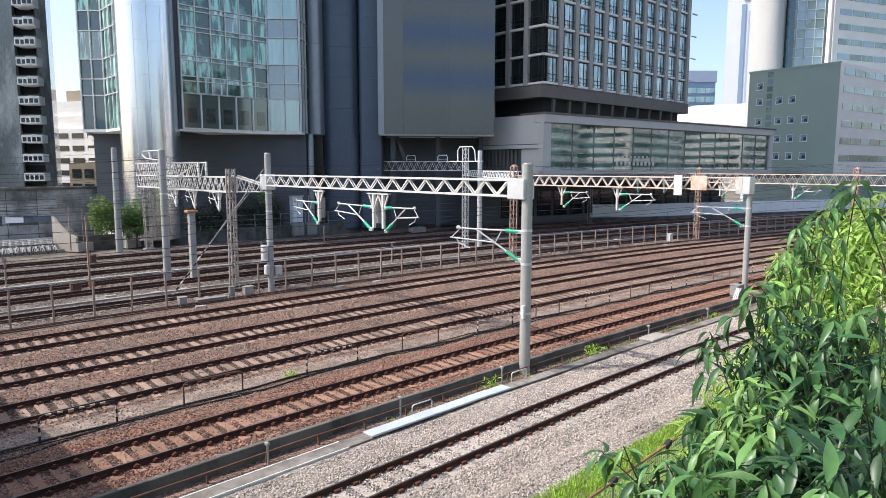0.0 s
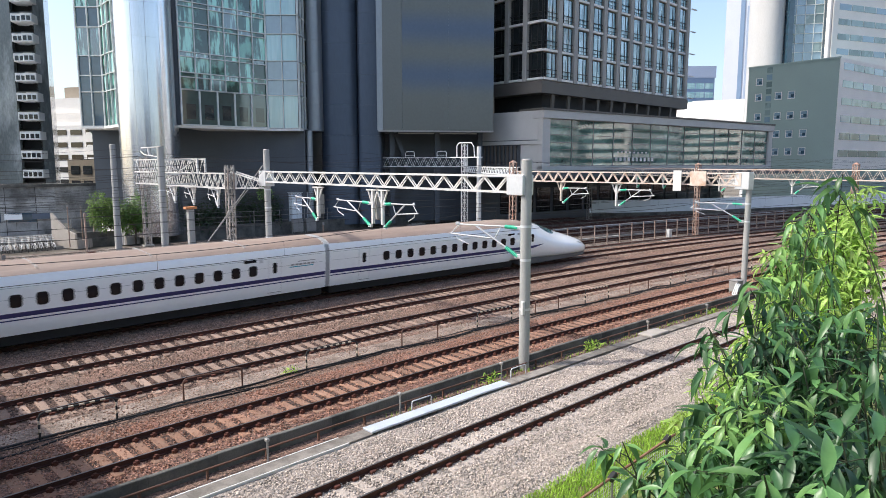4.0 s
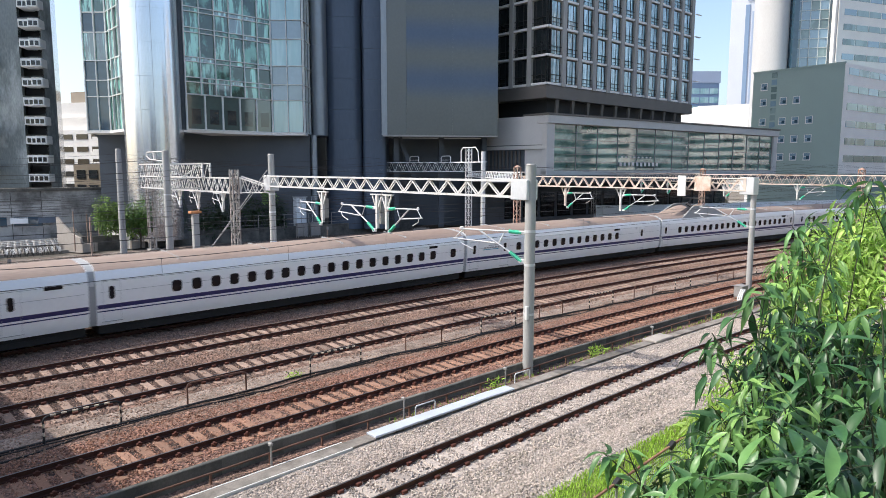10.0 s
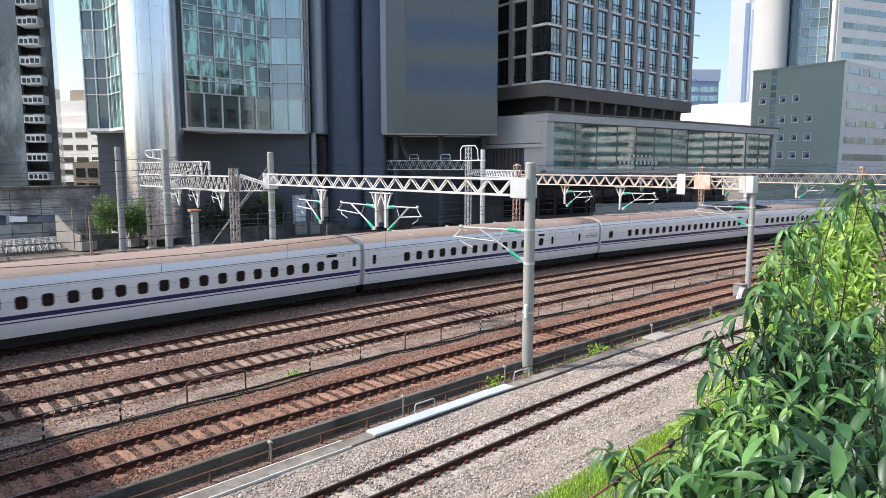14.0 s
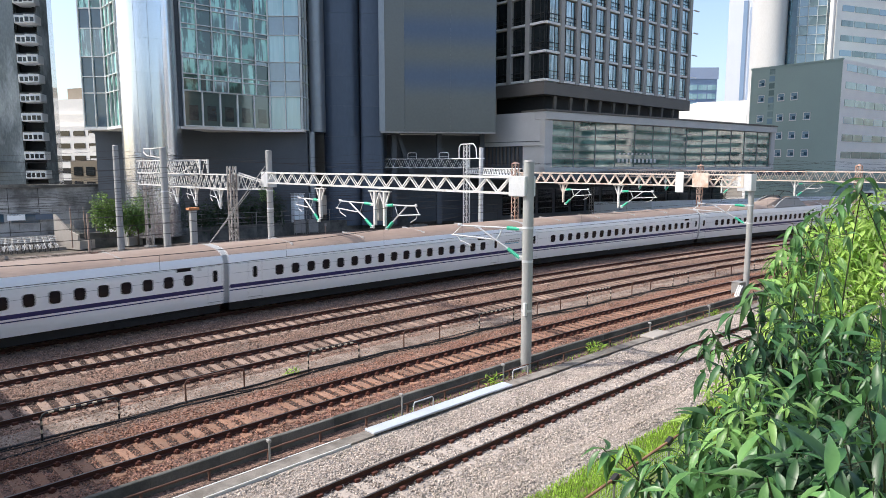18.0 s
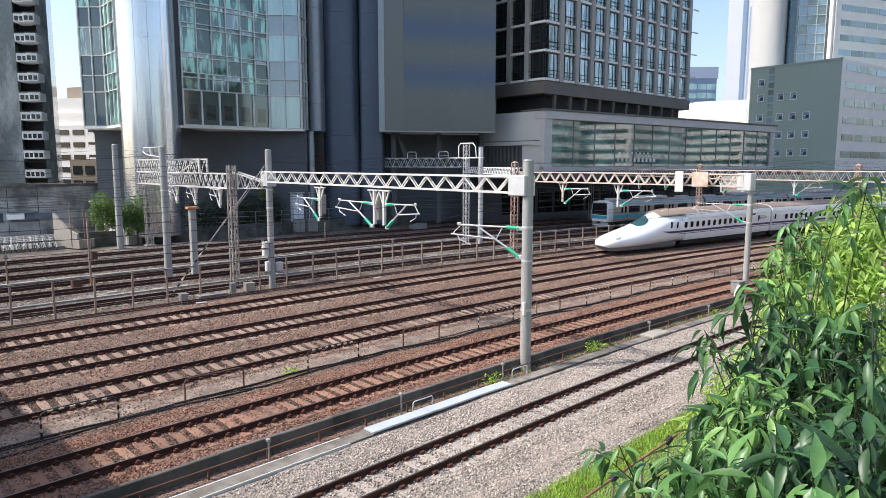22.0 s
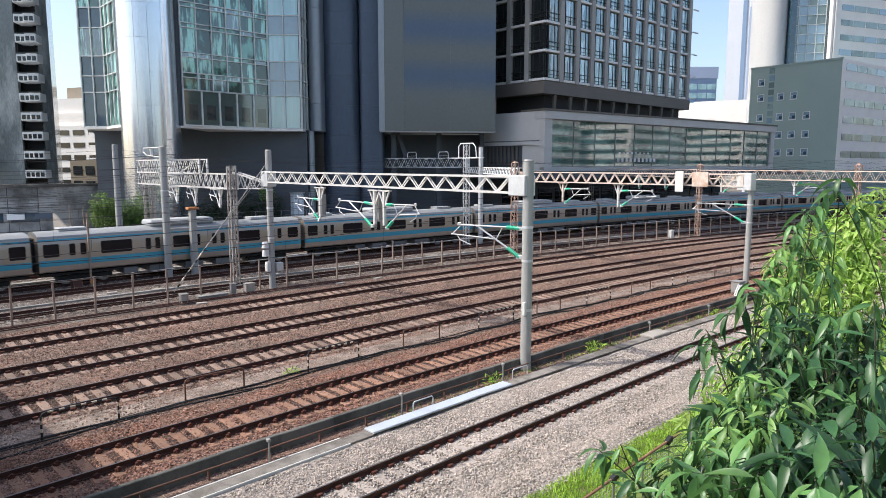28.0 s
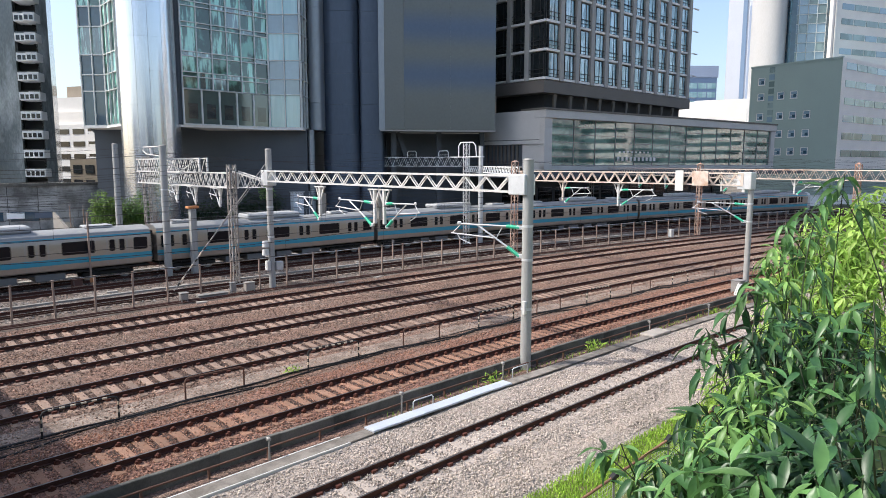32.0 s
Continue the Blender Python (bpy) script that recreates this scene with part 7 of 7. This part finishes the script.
for s in span(-60, 66, 2.03):
    part("post", post, None, fence, m=stand(4.95, s, -0.26, 0.02 * math.sin(s * 7)) @ pose(0, 0, 0, 1.2 * math.sin(s * 3.1), 1.5 * math.sin(s * 5.3)))
for z in (0.15, 0.55, 0.95, 1.35, 1.75):
    part("wire", Geo().pipe([on(4.95, s, z) for s in span(-60, 66, 2.03)], 0.007, 4), M["fence_brown"], fence)
part("top_cable", Geo().pipe([on(4.95, s, 1.80 + 0.03 * math.sin(s * 1.3)) for s in span(-60, 66, 2.03)], 0.022, 5), M["galv"], fence, "pale cable clipped along the post tops")
# pale cable trough beyond the fence, dark pipes before it
solid("cable_trough", sweep(Geo(), 9.3, ((-0.3, -0.3), (-0.3, -0.1), (-0.02, -0.1), (-0.02, -0.3)), -75, 120, 3), M["concrete"], "long concrete cable trough", "cable trough", kind="structure")
solid("cable_trough", sweep(Geo(), 18.1, ((-0.25, -0.3), (-0.25, -0.1), (0.25, -0.1), (0.25, -0.3)), -75, 120, 3), M["concrete"], "long concrete cable trough", "cable trough", kind="structure")
for u, z in ((3.5, -0.12), (3.8, -0.1), (4.2, -0.14)):
    solid("pipe_run", Geo().pipe([on(u + 0.08 * noise.noise((s * 0.2, u, 0)), s, z) for s in span(-60, 90, 1.5)], 0.035, 6), M["rail_rust"], "dark rusty pipe along the foot of the fence", "pipe", "pipe runs", smooth=60)

# cabinets by the fence
def cabinet(u, s, w, d, h, mat, label, legs=0.0, turn=0.0):
    t = thing("trackside_cabinet", label, "cabinet", "trackside cabinets", m=stand(u, s, -0.22, turn))
    part("body", Geo().cbox(-w / 2, -d / 2, legs, w / 2, d / 2, legs + h, 0.04), mat, t)
    part("lid", Geo().cbox(-w / 2 - 0.03, -d / 2 - 0.03, legs + h, w / 2 + 0.03, d / 2 + 0.03, legs + h + 0.05, 0.015), mat, t)
    part("door_seam", Geo().box(-w / 2 + 0.06, -d / 2 - 0.008, legs + 0.06, -w / 2 + 0.08, -d / 2, legs + h - 0.06), M["galv_dull"], t)
    if legs:
        for a in (-1, 1):
            for b in (-1, 1):
                part("leg", Geo().box(a * (w / 2 - 0.05) - 0.025, b * (d / 2 - 0.05) - 0.025, 0, a * (w / 2 - 0.05) + 0.025, b * (d / 2 - 0.05) + 0.025, legs), M["galv_dull"], t)
    return t


cabinet(3.9, -17.5, 0.45, 0.4, 0.4, M["galv_dull"], "grey steel cabinet with bent pipes at the fence", 0.18)
cabinet(4.3, -13.1, 0.62, 0.45, 0.52, M["concrete_pale"], "pale rounded cabinet on a stand by the fence", 0.12)
cabinet(4.3, -14.2, 0.35, 0.3, 0.55, M["galv_dull"], "slim grey cabinet by the fence", 0.2)
cabinet(4.4, -15.5, 1.9, 0.5, 0.2, M["concrete"], "low pale concrete block by the fence")
cabinet(3.9, 13.3, 0.7, 0.5, 0.7, M["box_white"], "small pale cabinet by the lattice mast", 0.2)
cabinet(4.2, 35.5, 0.5, 0.4, 0.8, M["box_white"], "small white cabinet by the fence", 0.2)
cabinet(13.55, -20.6, 0.62, 0.45, 0.6, M["red_box"], "dull red steel box between commuter tracks")
cabinet(26.5, -16.0, 0.5, 0.4, 0.6, M["red_box"], "small red signal box between commuter tracks", 0.2)
cabinet(30.3, 20.0, 2.2, 0.9, 0.7, M["galv_dull"], "grey point machine housing between far tracks")
cabinet(-16.85, 10.7, 0.75, 0.6, 0.7, M["galv_dull"], "grey cable box on a low stand by a pole", 0.15)
t = thing("cable_pipes", "bent white cable pipes at the foot of a pole", "pipe")
for k in range(3):
    part("pipe", Geo().pipe([on(-17.1 - k * 0.12, 10.2, 0.5), on(-17.25 - k * 0.1, 9.7, 0.35), on(-17.3 - k * 0.12, 9.3, 0.0), on(-17.9 - k * 0.1, 8.9, -0.3)], 0.045, 8), M["box_white"], t, smooth=60)
for z in (2.75, 2.2):
    solid("pole_box", Geo().pipe([(-0.46, 0, z - 0.2), (-0.46, 0, z - 0.1), (-0.46, 0, z + 0.12), (-0.46, 0, z + 0.2)], 0.24, 12, 0.2), M["box_white"], "pale junction box strapped to a pole", "box", "pole boxes", m=stand(4.9, -11.1))
solid("pole_box", Geo().cbox(0.24, -0.2, 0.9, 0.75, 0.2, 1.5, 0.05), M["galv"], "grey junction box beside a pole", "box", "pole boxes", m=stand(4.9, -11.1))
solid("pole_box", Geo().cbox(-0.45, -0.2, 0.95, -0.2, 0.2, 1.6, 0.04), M["box_white"], "pale junction box beside a pole", "box", "pole boxes", m=stand(4.9, -11.1))
solid("pole_box", Geo().cbox(-0.31, -0.17, 2.0, -0.17, -0.03, 2.55, 0.02), M["box_white"], "white number plate box on a pole", "box", "pole boxes", m=stand(-18.13, -12.17))
# guy wire with a striped sleeve
t = thing("guy_wire", "steel stay wire with a striped sleeve", "stay")
p0, p1 = on(5.1, -11.3, 8.0), on(5.6, -17.4, 0.25)
part("strand", Geo().bar(p0, p1, 0.05, 0.05), M["galv_dull"], t)
part("strand", Geo().bar(p0 + Vector((0.25, 0, 0)), p1.lerp(p0, 0.35), 0.03, 0.03), M["galv_dull"], t)
for k in range(7):
    part("band", Geo().pipe([p1.lerp(p0, 0.04 + k * 0.045), p1.lerp(p0, 0.062 + k * 0.045)], 0.06, 8), M["yellow"] if k % 2 else M["black"], t, smooth=60)
# posts among the commuter tracks
t = thing("brown_post", "rusty steel post with an orange tag", "post", m=stand(13.72, -19.69, -0.25))
part("shaft", Geo().box(-0.055, -0.055, 0, 0.055, 0.055, 5.05), M["fence_brown"], t)
part("tag", Geo().cbox(-0.12, -0.15, 0.3, 0.12, -0.10, 0.6, 0.01), M["orange"], t, "orange tag")
t = thing("short_pole", "short pale square pole with an orange cap", "post", m=stand(13.65, -12.77, -0.25))
part("shaft", Geo().cbox(-0.22, -0.22, 0, 0.22, 0.22, 5.0, 0.03), M["pole_concrete"], t)
part("cap_plate", Geo().cbox(-0.4, -0.28, 5.0, 0.4, 0.28, 5.18, 0.02), M["orange"], t, "orange steel cap")
for u, s, h in ((39.2, -14.6, 4.4), (40.4, -13.2, 4.0), (41.2, -12.0, 4.2), (8.2, -29.0, 1.9), (18.2, -23.5, 2.2), (18.6, -5.0, 1.8), (10.4, 3.0, 1.7), (27.4, 6.0, 2.0), (27.2, -4.0, 2.0), (33.5, 3.0, 1.9)):
    t = thing("thin_post", "thin dull steel post among the tracks", "post", "thin posts", m=stand(u, s, -0.25))
    part("shaft", Geo().box(-0.05, -0.05, 0, 0.05, 0.05, h), M["fence_brown"], t)
    part("plate", Geo().box(-0.12, -0.07, h - 0.35, 0.12, -0.05, h - 0.05), M["galv_dull"], t)
# small white markers on the ground
rnd = random.Random(77)
for k in range(26):
    u, s = rnd.choice((3.0, 9.4, 10.2, 18.2, 22.6, 27.0)), rnd.uniform(-30, 60)
    solid("ground_marker", Geo().cbox(-rnd.uniform(0.2, 0.5), -0.15, 0, 0.25, 0.15, 0.18, 0.02), M["concrete_pale"], "small pale concrete marker block", "marker", "ground markers", m=stand(u, s, -0.28, rnd.uniform(-0.3, 0.3)))

# things below the dark tower
hut = thing("site_hut", "pale blue sheet-metal hut beside the far wall", "hut", m=stand(39.4, 9.2, -0.4))
part("walls", Geo().cbox(-1.5, -1.0, 0, 1.5, 1.0, 4.9, 0.03), M["barrier_white"], hut)
part("roof", Geo().cbox(-1.6, -1.1, 4.9, 1.6, 1.1, 5.0, 0.02), M["galv"], hut)
for k in range(3):
    part("seam", Geo().box(-0.9 + k * 0.8, -1.015, 0.1, -0.86 + k * 0.8, -0.99, 4.85), M["galv_dull"], hut)
cabinet(35.4, 7.0, 1.3, 0.6, 1.5, M["galv_dull"], "grey relay cabinet below the dark tower", 0.2)
cabinet(35.4, 8.6, 1.3, 0.6, 1.5, M["galv_dull"], "grey relay cabinet below the dark tower", 0.2)

# bicycles parked by the far wall
def bicycle():
    t = thing("bicycle", "parked city bicycle with a wire basket", "bicycle", "parked bicycles")
    for x in (-0.53, 0.53):
        ring = [(x + 0.33 * math.cos(a), 0, 0.34 + 0.33 * math.sin(a)) for a in [2 * math.pi * k / 16 for k in range(17)]]
        part("wheel", Geo().pipe(ring, 0.022, 5), M["rubber"], t)
    g = Geo()
    for p, q in (((-0.53, 0, 0.34), (-0.18, 0, 0.80)), ((-0.53, 0, 0.34), (-0.05, 0, 0.30)), ((-0.05, 0, 0.30), (-0.18, 0, 0.85)), ((-0.05, 0, 0.30), (0.38, 0, 0.85)), ((0.53, 0, 0.34), (0.38, 0, 1.0)), ((0.33, -0.28, 1.02), (0.40, 0.28, 1.02))):
        g.pipe([p, q], 0.022, 5)
    part("bike_frame", g, M["galv"], t)
    part("saddle", Geo().cbox(-0.30, -0.08, 0.86, -0.08, 0.08, 0.93, 0.02), M["rubber"], t)
    part("basket", Geo().cbox(0.46, -0.18, 0.72, 0.74, 0.18, 0.98, 0.02), M["galv_dull"], t)
    part("mudguard", Geo().pipe([(-0.9, 0, 0.42), (-0.8, 0, 0.62), (-0.6, 0, 0.71), (-0.4, 0, 0.68)], 0.03, 5), M["galv"], t)
    return t


bike = bicycle()
first = True
rnd = random.Random(4)
for row, u in enumerate((38.2, 39.9, 41.6, 43.3)):
    for k in range(11):
        m = stand(u + rnd.uniform(-0.1, 0.1), -21.2 + row * 0.3 + k * 0.5, -0.3, math.pi / 2 + rnd.uniform(-0.12, 0.12))
        if first:
            bike.matrix_basis = m
            first = False
        else:
            copy_thing(bike, m)
# white stair walls beside them
for k, (s, u) in enumerate(((-15.2, 42.6), (-10.9, 42.6))):
    t = thing("stair_wall", "white concrete wall stepping down beside the stairs", "wall", "stair walls", m=stand(u, s, -0.5, -1.2))
    # the second flank's sunlight is put into a whiter material
    part("flank", Geo().loft([[(0, y, 0), (3.6, y, 0), (3.6, y, 1.5), (2.2, y, 1.9), (0, y, 3.6)] for y in (-0.12, 0.12)]), M["white_wall" if k else "concrete_pale"], t)
    part("end_face", Geo().box(3.6, -0.12, 0, 3.85, 1.6, 0.9), M["concrete_pale"], t)
    part("flight", Geo().loft([[(0.2, y, 0), (3.5, y, 0), (3.5, y, 0.5), (0.2, y, 2.4)] for y in (0.13, 1.6)]), M["concrete_dark"], t)
t = thing("low_terrace", "pale low terrace edge beside the far tracks", "kerb", kind="structure")
part("edge", sweep(Geo(), 41.5, ((-0.2, -0.6), (-0.2, 0.35), (0.6, 0.35), (0.6, -0.6)), -11, 12, 3), M["concrete_pale"], t)
solid("forecourt", sweep(Geo(), 47.5, ((-6.5, -0.6), (-6.5, -0.28), (22, -0.28), (22, -0.6)), -60, 130, 4), M["concrete"], "grey paved forecourt below the buildings", "pavement", kind="structure")
for k, (x, y) in enumerate(((-50.5, 77.9), (-54.0, 76.1), (-48.0, 79.2))):
    solid("wall_sign", Geo().cbox(-0.9, -0.06, 0, 0.9, 0.06, 0.7, 0.02), M["barrier_white"] if k == 0 else M["panel_blue"], "small notice panel on the grey wall", "sign", "wall signs", m=pose(x, y - 0.3, 1.6, 0, 0, 26))

# road bridge over the line, on the camera's own side
M["bridge_paint"] = surf("bridge_paint", (0.22, 0.24, 0.23), 0.6, var=0.25, scale=0.5, fine=12, bump=0.08)
br = thing("road_bridge", "grey road bridge crossing over the railway", "bridge", kind="structure")
m = stand(8.0, -40.6)
part("deck", Geo().box(-6.1, -33.3, 6.3, 6.1, 34, 7.0), M["bridge_paint"], br, m=m)
for x in (-6.1, 5.8):
    part("parapet", Geo().box(x, -33.3, 7.0, x + 0.3, 34, 7.9), M["bridge_paint"], br, m=m)
for y in (-25.9, -4.7, 17.5):
    part("pier", Geo().cbox(-5.4, y - 0.4, -0.6, -4.4, y + 0.4, 6.3, 0.05).cbox(4.4, y - 0.4, -0.6, 5.4, y + 0.4, 6.3, 0.05), M["concrete"], br, m=m)
part("abutment", Geo().box(-6.1, -34.3, -0.6, 6.1, -33.3, 6.9), M["concrete"], br, m=m)
part("abutment", Geo().box(-6.1, 34, -0.6, 6.1, 35, 6.9), M["concrete"], br, m=m)

# mesh fence at the foot of the bank
mf_ = thing("mesh_fence", "wire mesh fence with a rusty top rail below the shrubs", "fence")
rail_pts = [on(-26.6, s, 0.42 + (s + 18) * 0.045) for s in span(-24, 0, 1.5)]
part("top_rail", Geo().pipe(rail_pts, 0.034, 8), M["rail_pipe"], mf_, "dull rusty top rail", 60)
for i, p in enumerate(rail_pts):
    part("clamp", Geo().cbox(-0.14, -0.07, -0.07, 0.14, 0.07, 0.08, 0.02), M["black"], mf_, m=Matrix.Translation(p) @ Matrix.Rotation(heading(-20), 4, 'Z') @ pose(0, 0, 0, 0, -20, 0)) if i % 2 else None
    part("post", Geo().bar(p - Vector((0, 0, 1.0)), p, 0.05, 0.05), M["galv_dull"], mf_)
g = Geo()
for k in range(9):
    g.pipe([p - Vector((0, 0, 0.1 * k + 0.06)) for p in rail_pts], 0.004, 4)
for s in span(-24, 0, 0.12):
    p = on(-26.6, s, 0.42 + (s + 18) * 0.045)
    g.bar(p, p - Vector((0, 0, 0.9)), 0.006, 0.006)
tagged(part("mesh", g, M["galv"], mf_, "fine galvanised wire mesh"), kind="stuff")
# weeds by the concrete pole
def weed(u, s, seed, label, h=0.7):
    r = random.Random(seed)
    t = thing("weed", label, "weed", "weeds", m=stand(u, s, -0.4))
    g = Geo()
    for _ in range(70):
        a, k = r.uniform(0, 6.28), r.uniform(0.1, 1)
        way = Vector((math.cos(a), math.sin(a), r.uniform(0.2, 1.6))).normalized()
        m = aim_leaf(Vector((r.uniform(-0.35, 0.35), r.uniform(-0.15, 0.15), h * k * 0.7)), way, r.uniform(-1, 1)) @ Matrix.Scale(r.uniform(0.9, 1.9), 4)
        v, f = leaf_shape(0.14, 0.03, 0.4, n=3)
        g.add([m @ Vector(q) for q in v], f)
    part("foliage", g, M["grass"], t, smooth=180)
    for k in range(5):
        part("stalk", Geo().pipe([(r.uniform(-0.2, 0.2), 0, 0), (r.uniform(-0.3, 0.3), r.uniform(-0.1, 0.1), h)], 0.008, 4), M["twig"], t)


weed(-18.75, -8.3, 1, "green weeds growing beside the retaining wall", 0.9)
weed(-18.75, -7.6, 2, "green weeds growing beside the retaining wall", 0.7)
weed(-18.6, -14.8, 3, "small weed by the cable duct")
weed(-12.3, -20.0, 4, "dry weed by the cable hoops", 0.5)
weed(-18.6, 4.0, 5, "green weeds growing beside the retaining wall", 0.5)

# ---- what moves ----
def express_tip(t):
    return 60.5 + 22.28 * (t - 6.0) if t < 19.0 else 350.1 + 21.68 * (t - 19.0)


HEAD_T = (0.0, 22.0, 22.4, 22.8, 23.2, 23.6, 24.2, 25.0, 28.0, 29.0, 30.0, 31.0, 32.0)
HEAD_S = (368.0, 36.4, 30.35, 24.2, 17.95, 11.65, 2.0, -10.9, -61.1, -78.5, -95.9, -113.25, -130.55)


def commuter_tip(t):
    return float(np.interp(t, HEAD_T, HEAD_S))


def motions():
    times = [0.5 * k for k in range(65)]
    lean = math.asin(0.11 / 1.5)
    for car, back, turned in EXPRESS:
        rows = []
        for t in times:
            m = stand(-0.1, express_tip(t) - back, 0.10) @ Matrix.Rotation(lean, 4, 'X')
            rows.append((t, m @ Matrix.Rotation(math.pi, 4, 'Z') if turned else m))
        walk(car, rows)
    # a light wind in the shrubs
    for ob, size, beat in ((shrub_near, 0.9, 1.9), (shrub_fill, 0.6, 2.1), (shrub_tall, 1.8, 1.5), (shrub_mid, 1.2, 1.7), (shrub_far, 0.8, 2.6)):
        base = ob.matrix_basis.copy()
        rows = []
        for i in range(41):
            t = 0.8 * i
            a = size * (math.sin(t * beat) + 0.6 * math.sin(t * beat * 0.43 + 1.0))
            rows.append((t, base @ pose(0, 0, 0, a * 0.4, a, 0.3 * a)))
        walk(ob, rows)
    k = RAD / (RAD + 15.55)
    for car, back, turned in COMMUTER:
        rows = []
        for t in times:
            m = stand(15.5, commuter_tip(t) + back * k, 0.0)
            rows.append((t, m @ Matrix.Rotation(math.pi, 4, 'Z') if turned else m))
        walk(car, rows)


motions()
